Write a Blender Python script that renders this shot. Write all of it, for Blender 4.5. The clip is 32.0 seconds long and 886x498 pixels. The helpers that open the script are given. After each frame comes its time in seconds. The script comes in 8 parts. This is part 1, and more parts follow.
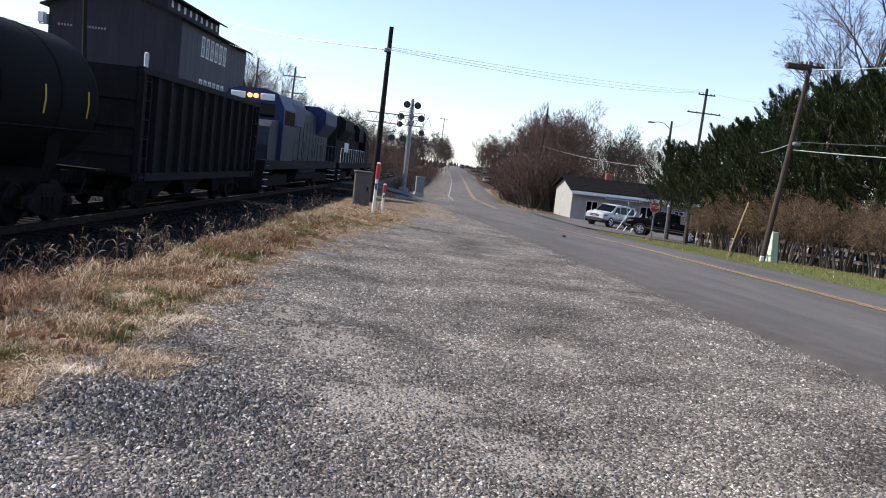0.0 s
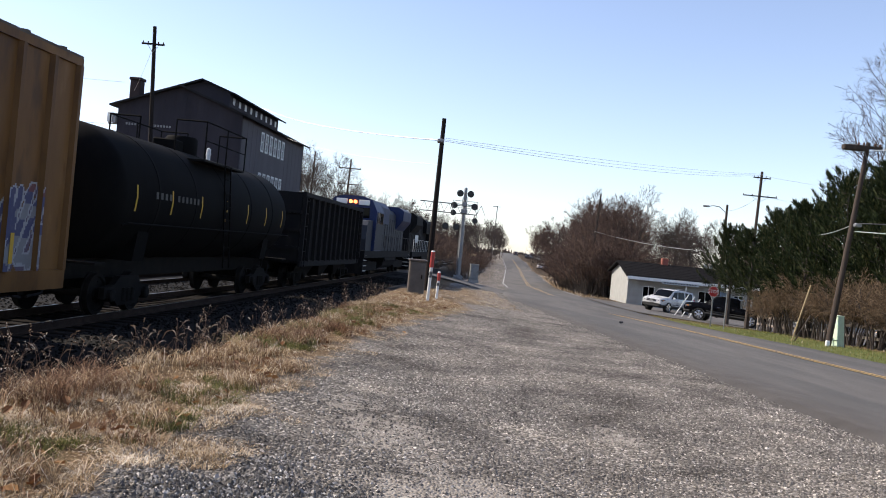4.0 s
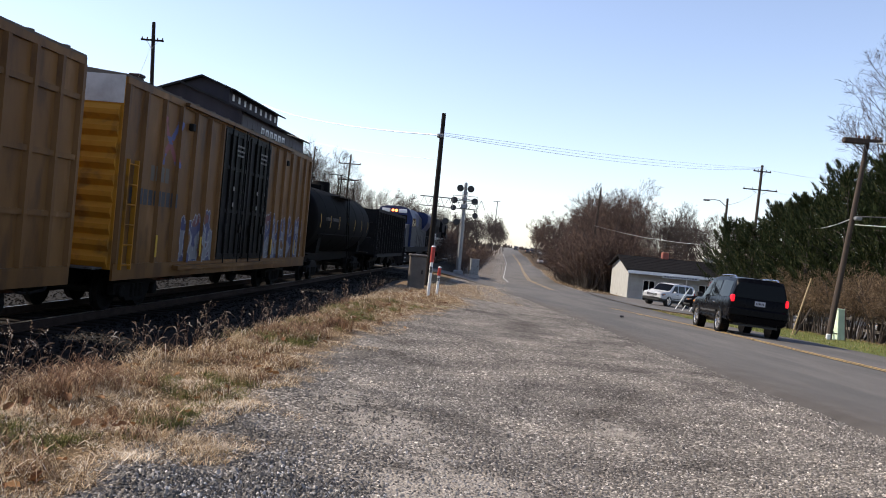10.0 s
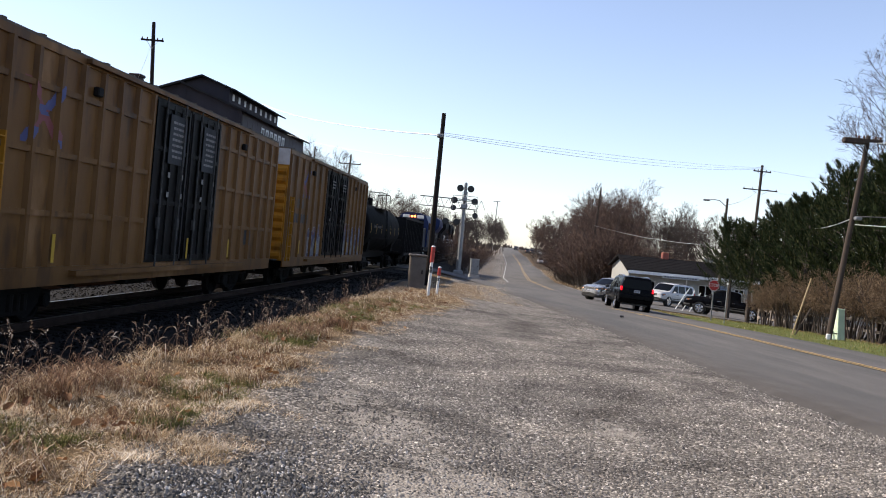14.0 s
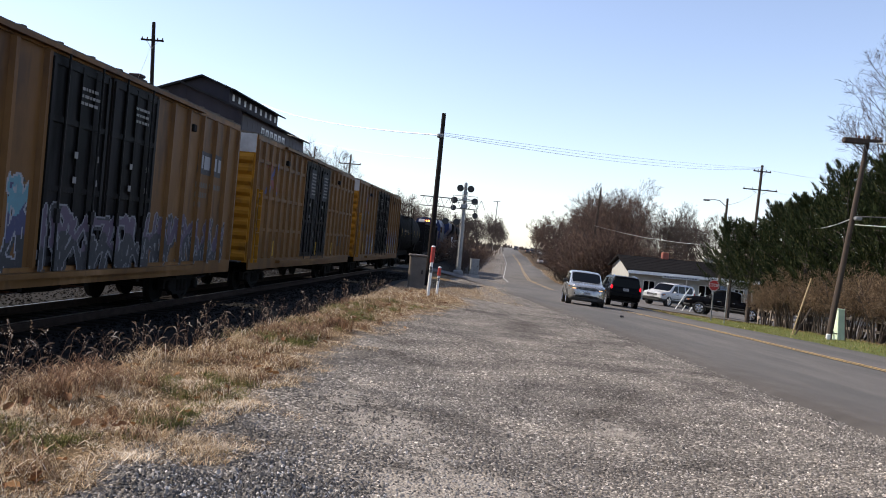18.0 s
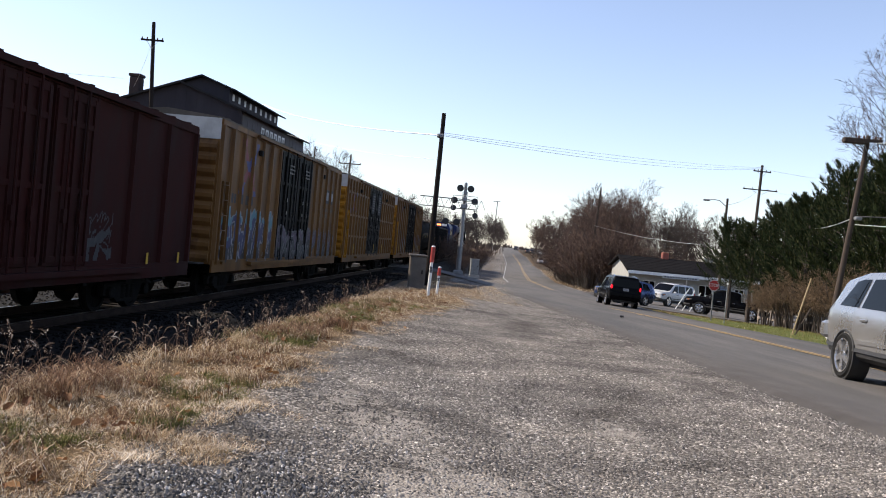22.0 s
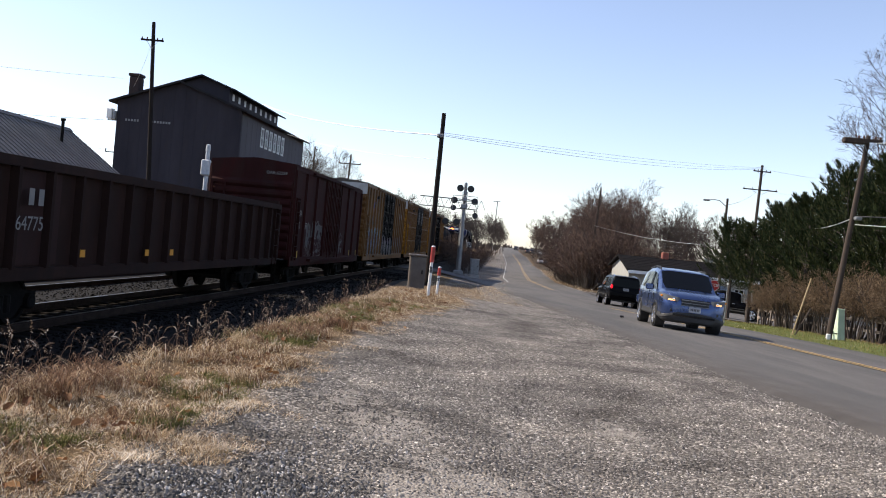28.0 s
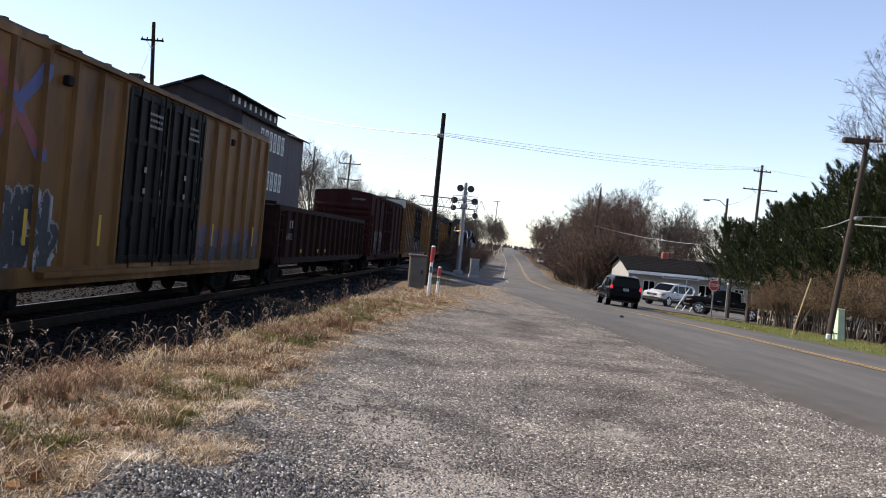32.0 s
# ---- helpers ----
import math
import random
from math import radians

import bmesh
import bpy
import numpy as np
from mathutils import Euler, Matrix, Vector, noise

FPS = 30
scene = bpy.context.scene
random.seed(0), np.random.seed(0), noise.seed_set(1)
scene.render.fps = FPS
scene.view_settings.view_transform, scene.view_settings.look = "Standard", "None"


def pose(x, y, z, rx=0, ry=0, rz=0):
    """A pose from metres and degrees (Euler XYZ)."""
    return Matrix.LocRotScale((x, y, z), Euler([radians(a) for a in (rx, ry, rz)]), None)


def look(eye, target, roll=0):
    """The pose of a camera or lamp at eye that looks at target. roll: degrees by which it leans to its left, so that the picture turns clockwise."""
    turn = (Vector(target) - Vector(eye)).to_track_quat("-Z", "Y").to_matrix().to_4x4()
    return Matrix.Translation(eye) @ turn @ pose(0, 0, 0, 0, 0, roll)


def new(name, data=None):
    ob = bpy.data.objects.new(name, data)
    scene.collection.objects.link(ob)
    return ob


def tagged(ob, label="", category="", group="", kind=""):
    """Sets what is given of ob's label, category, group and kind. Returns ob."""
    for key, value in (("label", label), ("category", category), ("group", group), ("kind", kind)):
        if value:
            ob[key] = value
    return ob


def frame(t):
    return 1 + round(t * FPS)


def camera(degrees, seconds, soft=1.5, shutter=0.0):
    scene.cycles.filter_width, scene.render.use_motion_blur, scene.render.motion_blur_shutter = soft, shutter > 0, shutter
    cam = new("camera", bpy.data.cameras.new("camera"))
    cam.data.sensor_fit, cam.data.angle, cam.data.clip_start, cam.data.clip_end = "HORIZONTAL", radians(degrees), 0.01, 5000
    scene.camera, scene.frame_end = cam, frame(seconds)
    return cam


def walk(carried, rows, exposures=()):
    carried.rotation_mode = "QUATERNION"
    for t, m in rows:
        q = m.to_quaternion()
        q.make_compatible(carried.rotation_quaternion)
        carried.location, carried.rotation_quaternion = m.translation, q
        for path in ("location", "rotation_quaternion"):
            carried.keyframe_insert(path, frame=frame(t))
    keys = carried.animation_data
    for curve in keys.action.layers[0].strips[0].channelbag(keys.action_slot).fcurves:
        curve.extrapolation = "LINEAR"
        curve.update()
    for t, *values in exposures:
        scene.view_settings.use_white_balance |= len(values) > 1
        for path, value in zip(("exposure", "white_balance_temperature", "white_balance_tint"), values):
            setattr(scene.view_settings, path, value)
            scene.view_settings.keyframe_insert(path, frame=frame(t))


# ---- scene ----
import itertools

# ---- camera ----
LENS = 53.66
cam = camera(LENS, 32.0, soft=1.0)
EYE = Vector((0.0, 0.0, 1.2))


def aim(yaw, pitch, roll):
    """A pose at the eye: yaw to the right and pitch up from +y, in degrees."""
    a, b = radians(yaw), radians(pitch)
    way = Vector((math.sin(a) * math.cos(b), math.cos(a) * math.cos(b), math.sin(b)))
    return look(EYE, EYE + way, roll)


WALK = [
    (0.0, 4.115, -5.454, 6.37), (0.1, 5.54, -5.45, 6.3), (0.2, 6.11, -5.46, 6.2), (0.3, 6.32, -5.59, 6.1),
    (0.4, 6.0, -5.5, 6.0), (0.5, 3.566, -5.674, 5.81), (0.6, 2.42, -5.79, 5.78), (0.7, 1.60, -5.79, 5.75),
    (0.8, 1.37, -5.41, 5.7), (0.9, 1.3, -2.69, 5.6), (1.0, 1.007, -1.427, 5.56), (1.1, 0.61, -0.42, 5.6),
    (1.2, 0.34, -0.45, 5.65), (1.3, 0.15, -0.64, 5.7), (1.4, 0.06, -0.8, 5.71), (1.5, -0.038, -0.942, 5.715),
    (2.0, 0.126, -1.204, 5.68), (2.5, 0.131, -0.884, 5.63), (3.0, 0.066, -0.436, 5.59), (3.5, 0.0, -0.091, 5.51),
    (4.5, -0.005, -0.21, 5.41), (5.5, -0.007, -0.318, 5.31), (6.0, -0.01, -0.36, 5.28), (6.5, -0.006, -0.4, 5.22),
    (7.0, 0.0, -0.458, 5.2), (8.0, 0.0, -0.46, 5.2), (32.0, 0.0, -0.46, 5.2),
]
walk(cam, [(t, aim(y, p, r)) for t, y, p, r in WALK], exposures=[(0.0, 0.5, 6250, 11), (0.7, 0.5, 6300, 11), (1.0, 0.68, 6400, 11), (1.5, 0.63, 6500, 11), (2.2, 0.57, 6600, 11), (3.5, 0.5, 6600, 11), (7.0, 0.5, 6700, 11), (32.0, 0.5, 6700, 11)])

# ---- light ----
SUN_AZ = 14.0    # degrees from -x towards +y
SUN_EL = 41.0
sun_way = Vector((-math.cos(radians(SUN_AZ)) * math.cos(radians(SUN_EL)), math.sin(radians(SUN_AZ)) * math.cos(radians(SUN_EL)), math.sin(radians(SUN_EL))))
world = bpy.data.worlds.new("sky")
scene.world = world
world.use_nodes = True
wt = world.node_tree
sky = wt.nodes.new("ShaderNodeTexSky")
sky.sky_type = "NISHITA"
sky.sun_disc = False
sky.sun_elevation = radians(SUN_EL)
sky.sun_rotation = math.atan2(sun_way.x, sun_way.y)
sky.air_density, sky.dust_density, sky.ozone_density = 0.9, 0.35, 1.35
wt.nodes["Background"].inputs["Strength"].default_value = 0.15
pale = wt.nodes.new("ShaderNodeHueSaturation")    # a thin haze pales the blue
pale.inputs["Saturation"].default_value = 0.86
wt.links.new(sky.outputs["Color"], pale.inputs["Color"])
cool = wt.nodes.new("ShaderNodeMix")    # clear winter air
cool.data_type, cool.blend_type = "RGBA", "MULTIPLY"
cool.inputs[0].default_value = 1.0
cool.inputs[7].default_value = (0.97, 0.965, 1.045, 1)
wt.links.new(pale.outputs["Color"], cool.inputs[6])
wt.links.new(cool.outputs[2], wt.nodes["Background"].inputs["Color"])
sun = new("sun", bpy.data.lights.new("sun", "SUN"))
sun.data.energy = 5.0
sun.data.angle = radians(0.6)
sun.data.color = (1.0, 0.9, 0.76)
sun.matrix_world = look((0, 0, 60), Vector((0, 0, 60)) - sun_way)
# ---- mesh tools ----
class Mesh:
    """Collects faces for one mesh."""

    def __init__(self):
        self.v, self.f = [], []

    def add(self, verts, faces):
        n = len(self.v)
        self.v += [tuple(p) for p in verts]
        self.f += [tuple(n + i for i in face) for face in faces]
        return self

    def box(self, x0, x1, y0, y1, z0, z1, m=None):
        v = [(x0, y0, z0), (x1, y0, z0), (x1, y1, z0), (x0, y1, z0), (x0, y0, z1), (x1, y0, z1), (x1, y1, z1), (x0, y1, z1)]
        if m is not None:
            v = [m @ Vector(p) for p in v]
        return self.add(v, [(3, 2, 1, 0), (4, 5, 6, 7), (0, 1, 5, 4), (1, 2, 6, 5), (2, 3, 7, 6), (3, 0, 4, 7)])

    def block(self, x0, x1, y0, y1, z0, z1, b=0.01, m=None):
        """A box with chamfered upright and top edges."""
        b = min(b, (x1 - x0) * 0.45, (y1 - y0) * 0.45, (z1 - z0) * 0.45)
        rings = []
        for z, i in ((z0, b), (z0 + b, 0), (z1 - b, 0), (z1, b)):
            c = b
            rings.append([(x0 + i + c, y0 + i, z), (x1 - i - c, y0 + i, z), (x1 - i, y0 + i + c, z), (x1 - i, y1 - i - c, z),
                          (x1 - i - c, y1 - i, z), (x0 + i + c, y1 - i, z), (x0 + i, y1 - i - c, z), (x0 + i, y0 + i + c, z)])
        return self.loft(rings, m)

    def loft(self, rings, m=None, caps=True, closed=True):
        v, faces, k = [p for r in rings for p in r], [], len(rings[0])
        if m is not None:
            v = [m @ Vector(p) for p in v]
        for a in range(len(rings) - 1):
            for i in range(k if closed else k - 1):
                j = (i + 1) % k
                faces.append((a * k + i, a * k + j, (a + 1) * k + j, (a + 1) * k + i))
        if caps:
            faces.append(tuple(range(k - 1, -1, -1)))
            faces.append(tuple((len(rings) - 1) * k + i for i in range(k)))
        return self.add(v, faces)

    def tube(self, p, q, r, r2=None, n=8, caps=True):
        p, q = Vector(p), Vector(q)
        r2 = r if r2 is None else r2
        w = (q - p).normalized()
        a = w.orthogonal().normalized()
        b = w.cross(a)
        ring = lambda c, s: [c + (a * math.cos(2 * math.pi * i / n) + b * math.sin(2 * math.pi * i / n)) * s for i in range(n)]
        return self.loft([ring(p, r), ring(q, r2)], caps=caps)

    def path(self, pts, r, n=6):
        for p, q in zip(pts, pts[1:]):
            self.tube(p, q, r, n=n)
        return self

    def spin(self, profile, axis="x", n=20, at=(0, 0, 0), caps=True):
        """Turns (along, radius) pairs round an axis through at."""
        rings = []
        for d, r in profile:
            ring = []
            for i in range(n):
                c, s = r * math.cos(2 * math.pi * i / n), r * math.sin(2 * math.pi * i / n)
                p = {"x": (d, c, s), "y": (s, d, c), "z": (c, s, d)}[axis]
                ring.append((p[0] + at[0], p[1] + at[1], p[2] + at[2]))
            rings.append(ring)
        return self.loft(rings, caps=caps)

    def prism(self, outline, y0, y1, m=None, axis="y"):
        """Extrudes an outline of (a, b) pairs: along y as (x, z), along x as (y, z), along z as (x, y)."""
        put = {"y": lambda a, b, d: (a, d, b), "x": lambda a, b, d: (d, a, b), "z": lambda a, b, d: (a, b, d)}[axis]
        return self.loft([[put(a, b, y0) for a, b in outline], [put(a, b, y1) for a, b in outline]], m)

    def grid(self, fn, us, vs):
        k = len(vs)
        v = [fn(a, b) for a in us for b in vs]
        faces = [(i * k + j, (i + 1) * k + j, (i + 1) * k + j + 1, i * k + j + 1) for i in range(len(us) - 1) for j in range(k - 1)]
        return self.add(v, faces)

    def data(self, name, mat, smooth=0.0, fix=True):
        me = bpy.data.meshes.new(name)
        me.from_pydata(self.v, [], self.f)
        if fix and len(self.f) < 20000:
            bm = bmesh.new()
            bm.from_mesh(me)
            bmesh.ops.recalc_face_normals(bm, faces=bm.faces)
            bm.to_mesh(me)
            bm.free()
        if smooth:
            for p in me.polygons:
                p.use_smooth = True
            me.set_sharp_from_angle(angle=radians(smooth))
        me.materials.append(mat)
        return me


def part(name, mesh, mat, parent=None, label="", smooth=0.0, fix=True, m=None):
    """One mesh object, under a thing or a part where one is given."""
    ob = new(name, mesh if isinstance(mesh, bpy.types.Mesh) else mesh.data(name, mat, smooth, fix))
    if parent is not None:
        ob.parent = parent
    if m is not None:
        ob.matrix_basis = m
    return tagged(ob, label)


def thing(name, m, label, category, group="", kind=""):
    """An empty at a thing's base, which carries its parts."""
    ob = new(name)
    ob.empty_display_size = 0.2
    ob.matrix_basis = m
    return tagged(ob, label, category, group, kind)


def smooth01(x):
    x = min(1.0, max(0.0, x))
    return x * x * (3 - 2 * x)


def table(rows, x):
    """Linear between rows of (x, value)."""
    if x <= rows[0][0]:
        return rows[0][1]
    for (a, u), (b, v) in zip(rows, rows[1:]):
        if x <= b:
            return u + (v - u) * (x - a) / (b - a)
    return rows[-1][1]
# ---- materials ----
def surface(name, colors, rough=0.8, scale=1.0, detail=8.0, metal=0.0, bump=0.0, bump_scale=None, second=None, spread=(0.35, 0.65),
            random_tint=0.0, spec=0.5, stretch=(1, 1, 1), coat=0.0):
    """Colours mixed by noise in metres; second: (colour, scale, threshold, amount) of stains; random_tint: variation between objects."""
    mat = bpy.data.materials.new(name)
    mat.use_nodes = True
    nt = mat.node_tree
    b = nt.nodes["Principled BSDF"]
    co = nt.nodes.new("ShaderNodeTexCoord")
    mp = nt.nodes.new("ShaderNodeMapping")
    mp.inputs["Scale"].default_value = stretch
    nt.links.new(co.outputs["Object"], mp.inputs["Vector"])
    ns = nt.nodes.new("ShaderNodeTexNoise")
    ns.inputs["Scale"].default_value, ns.inputs["Detail"].default_value, ns.inputs["Roughness"].default_value = scale, detail, 0.62
    nt.links.new(mp.outputs["Vector"], ns.inputs["Vector"])
    rp = nt.nodes.new("ShaderNodeValToRGB")
    while len(rp.color_ramp.elements) < len(colors):
        rp.color_ramp.elements.new(0.5)
    for i, (e, c) in enumerate(zip(rp.color_ramp.elements, colors)):
        e.position = spread[0] + (spread[1] - spread[0]) * i / max(1, len(colors) - 1)
        e.color = (*c, 1)
    nt.links.new(ns.outputs["Fac"], rp.inputs["Fac"])
    out = rp.outputs["Color"]
    if second:
        c2, s2, th, amount = second
        n2 = nt.nodes.new("ShaderNodeTexNoise")
        n2.inputs["Scale"].default_value, n2.inputs["Detail"].default_value = s2, 6
        nt.links.new(mp.outputs["Vector"], n2.inputs["Vector"])
        mr = nt.nodes.new("ShaderNodeMapRange")
        mr.inputs["From Min"].default_value, mr.inputs["From Max"].default_value, mr.inputs["To Max"].default_value = th, th + 0.12, amount
        nt.links.new(n2.outputs["Fac"], mr.inputs["Value"])
        mx = nt.nodes.new("ShaderNodeMix")
        mx.data_type = "RGBA"
        mx.inputs[7].default_value = (*c2, 1)
        nt.links.new(mr.outputs["Result"], mx.inputs[0])
        nt.links.new(out, mx.inputs[6])
        out = mx.outputs[2]
    if random_tint:
        oi = nt.nodes.new("ShaderNodeObjectInfo")
        mr = nt.nodes.new("ShaderNodeMapRange")
        mr.inputs["To Min"].default_value, mr.inputs["To Max"].default_value = 1 - random_tint, 1 + random_tint
        nt.links.new(oi.outputs["Random"], mr.inputs["Value"])
        hs = nt.nodes.new("ShaderNodeHueSaturation")
        nt.links.new(mr.outputs["Result"], hs.inputs["Value"])
        nt.links.new(out, hs.inputs["Color"])
        out = hs.outputs["Color"]
    nt.links.new(out, b.inputs["Base Color"])
    rr = nt.nodes.new("ShaderNodeMapRange")
    rr.inputs["To Min"].default_value, rr.inputs["To Max"].default_value = max(0.02, rough - 0.12), min(1, rough + 0.12)
    nt.links.new(ns.outputs["Fac"], rr.inputs["Value"])
    nt.links.new(rr.outputs["Result"], b.inputs["Roughness"])
    b.inputs["Metallic"].default_value = metal
    b.inputs["Specular IOR Level"].default_value = spec
    b.inputs["Coat Weight"].default_value = coat
    b.inputs["Coat Roughness"].default_value = 0.08
    if bump:
        n3 = nt.nodes.new("ShaderNodeTexNoise")
        n3.inputs["Scale"].default_value, n3.inputs["Detail"].default_value = bump_scale or scale * 6, 4
        nt.links.new(mp.outputs["Vector"], n3.inputs["Vector"])
        bp = nt.nodes.new("ShaderNodeBump")
        bp.inputs["Strength"].default_value, bp.inputs["Distance"].default_value = bump, 0.02
        nt.links.new(n3.outputs["Fac"], bp.inputs["Height"])
        nt.links.new(bp.outputs["Normal"], b.inputs["Normal"])
    return mat


def glow(name, color, strength):
    mat = bpy.data.materials.new(name)
    mat.use_nodes = True
    b = mat.node_tree.nodes["Principled BSDF"]
    b.inputs["Base Color"].default_value = (*color, 1)
    b.inputs["Emission Color"].default_value = (*color, 1)
    b.inputs["Emission Strength"].default_value = strength
    return mat


def glassy(name, color, rough=0.03, spec=0.2):
    mat = bpy.data.materials.new(name)
    mat.use_nodes = True
    b = mat.node_tree.nodes["Principled BSDF"]
    b.inputs["Base Color"].default_value = (*color, 1)
    b.inputs["Roughness"].default_value = rough
    b.inputs["Specular IOR Level"].default_value = spec
    return mat


ASPHALT = surface("asphalt", [(0.078, 0.071, 0.065), (0.112, 0.102, 0.094)], 0.9, 1.6, bump=0.35, bump_scale=160, second=((0.052, 0.05, 0.047), 0.3, 0.5, 0.6), stretch=(2.2, 0.35, 1))


def edge_dirt(mat):
    """Dark dirt washed along the road's edge, where the mesh carries it."""
    nt = mat.node_tree
    b = nt.nodes["Principled BSDF"]
    clean = b.inputs["Base Color"].links[0].from_socket
    at, ns, mu, mx, co = (nt.nodes.new(k) for k in ("ShaderNodeAttribute", "ShaderNodeTexNoise", "ShaderNodeMath", "ShaderNodeMix", "ShaderNodeTexCoord"))
    at.attribute_name = "dirt"
    ns.inputs["Scale"].default_value, ns.inputs["Detail"].default_value = 2.5, 8
    nt.links.new(co.outputs["Object"], ns.inputs["Vector"])
    mu.operation, mu.use_clamp = "MULTIPLY", True
    nt.links.new(at.outputs["Fac"], mu.inputs[0])
    nt.links.new(ns.outputs["Fac"], mu.inputs[1])
    mx.data_type = "RGBA"
    mx.inputs[7].default_value = (0.03, 0.024, 0.02, 1)
    nt.links.new(mu.outputs[0], mx.inputs[0])
    nt.links.new(clean, mx.inputs[6])
    nt.links.new(mx.outputs[2], b.inputs["Base Color"])


edge_dirt(ASPHALT)
PAINT_WHITE = surface("road_paint_white", [(0.25, 0.25, 0.24), (0.5, 0.5, 0.48)], 0.85, 6, second=((0.12, 0.115, 0.11), 4, 0.5, 0.8))
PAINT_YELLOW = surface("road_paint_yellow", [(0.42, 0.27, 0.09), (0.52, 0.35, 0.13)], 0.8, 6, second=((0.13, 0.12, 0.11), 9, 0.48, 0.7))
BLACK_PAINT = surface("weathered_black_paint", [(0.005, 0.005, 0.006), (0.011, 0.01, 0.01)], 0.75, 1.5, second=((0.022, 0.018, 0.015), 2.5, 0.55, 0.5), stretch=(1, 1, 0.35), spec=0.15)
DOOR_BLACK = surface("glossy_black_door", [(0.002, 0.002, 0.002), (0.006, 0.0055, 0.0055), (0.022, 0.021, 0.022)], 0.5, 1.3, second=((0.02, 0.015, 0.013), 3.0, 0.58, 0.5), stretch=(1, 1, 0.16), spec=0.07)
TANK_BLACK = surface("sooty_tank_paint", [(0.003, 0.003, 0.0032), (0.008, 0.0075, 0.007)], 0.8, 1.5, stretch=(1, 1, 0.35), spec=0.06)
STEEL_DARK = surface("dirty_steel", [(0.005, 0.0045, 0.004), (0.015, 0.013, 0.011)], 0.8, 4, spec=0.1)
RAIL_STEEL = surface("rail_steel", [(0.03, 0.02, 0.015), (0.055, 0.038, 0.028)], 0.8, 5, spec=0.1)
RAIL_TOP = surface("worn_rail_head", [(0.25, 0.24, 0.23), (0.34, 0.33, 0.32)], 0.4, 5, metal=1.0)
TIE_WOOD = surface("tie_wood", [(0.012, 0.01, 0.009), (0.028, 0.024, 0.021)], 0.95, 9, spec=0.04, random_tint=0.25, stretch=(1, 6, 6))
# Weathered yellow, with the sides' shade also darkened into it; YELLOW_END stays brighter.
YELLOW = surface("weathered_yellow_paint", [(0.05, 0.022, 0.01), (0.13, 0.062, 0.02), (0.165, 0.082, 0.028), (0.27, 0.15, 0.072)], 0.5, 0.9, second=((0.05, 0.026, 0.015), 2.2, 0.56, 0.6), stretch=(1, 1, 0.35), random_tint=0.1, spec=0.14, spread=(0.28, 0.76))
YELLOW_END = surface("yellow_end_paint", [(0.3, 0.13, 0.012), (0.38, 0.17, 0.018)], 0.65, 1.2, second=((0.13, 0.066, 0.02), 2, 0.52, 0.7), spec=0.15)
OXIDE = surface("oxide_red_paint", [(0.023, 0.0056, 0.0048), (0.038, 0.009, 0.0075)], 0.8, 1.2, second=((0.026, 0.012, 0.01), 2.0, 0.5, 0.6), stretch=(1, 1, 0.3), spec=0.12)
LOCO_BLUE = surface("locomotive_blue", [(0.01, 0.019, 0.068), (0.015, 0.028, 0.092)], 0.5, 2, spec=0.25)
LOCO_GREY = surface("locomotive_grey", [(0.022, 0.025, 0.034), (0.038, 0.042, 0.052)], 0.6, 2, spec=0.25)
WHITE_PAINT = surface("white_paint", [(0.7, 0.7, 0.68), (0.8, 0.8, 0.78)], 0.6, 2, second=((0.5, 0.49, 0.46), 4, 0.55, 0.4))
GALV = surface("galvanised_steel", [(0.2, 0.205, 0.21), (0.3, 0.305, 0.31)], 0.6, 6, metal=0.5)
TRAIN_STEEL = surface("dull_train_steel", [(0.035, 0.034, 0.033), (0.075, 0.072, 0.07)], 0.7, 5, spec=0.2)
TRAIN_ROOF = surface("dusty_car_roof", [(0.07, 0.06, 0.05), (0.12, 0.1, 0.085)], 0.8, 2, spec=0.15)
POLE_WOOD = surface("weathered_pole_wood", [(0.03, 0.021, 0.016), (0.065, 0.046, 0.035)], 0.95, 4, stretch=(4, 4, 0.3), bump=0.3)
CREOSOTE = surface("creosoted_pole", [(0.01, 0.008, 0.0075), (0.024, 0.019, 0.017)], 0.9, 4, stretch=(4, 4, 0.3), spec=0.15)
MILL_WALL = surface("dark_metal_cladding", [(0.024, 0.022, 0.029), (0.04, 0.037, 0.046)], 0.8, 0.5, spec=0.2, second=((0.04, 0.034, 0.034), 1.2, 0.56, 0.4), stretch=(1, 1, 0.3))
# Paler copy of MILL_WALL: the track side's brighter light is in its colour.
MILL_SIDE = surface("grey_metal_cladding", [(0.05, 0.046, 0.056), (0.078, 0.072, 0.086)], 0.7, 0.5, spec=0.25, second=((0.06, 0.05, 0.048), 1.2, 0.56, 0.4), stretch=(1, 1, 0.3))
MILL_ROOF = surface("dark_roof_sheet", [(0.014, 0.014, 0.016), (0.028, 0.028, 0.03)], 0.85, 0.8, spec=0.15)
TIN_ROOF = surface("tin_roof", [(0.1, 0.092, 0.09), (0.16, 0.148, 0.145)], 0.7, 0.9, spec=0.2, second=((0.11, 0.075, 0.06), 1.8, 0.55, 0.6))
SHINGLE = surface("dark_roof_shingle", [(0.007, 0.0065, 0.007), (0.014, 0.013, 0.013)], 0.95, 3, spec=0.04)
WHITE_WALL = surface("white_siding", [(0.3, 0.3, 0.28), (0.37, 0.37, 0.35)], 0.75, 1.5, second=((0.3, 0.29, 0.27), 3, 0.57, 0.4))
RUBBER = surface("tyre_rubber", [(0.01, 0.01, 0.01), (0.02, 0.02, 0.02)], 0.9, 8, spec=0.12)
DARK_GLASS = glassy("dark_window_glass", (0.003, 0.0035, 0.0045), 0.03, 0.09)
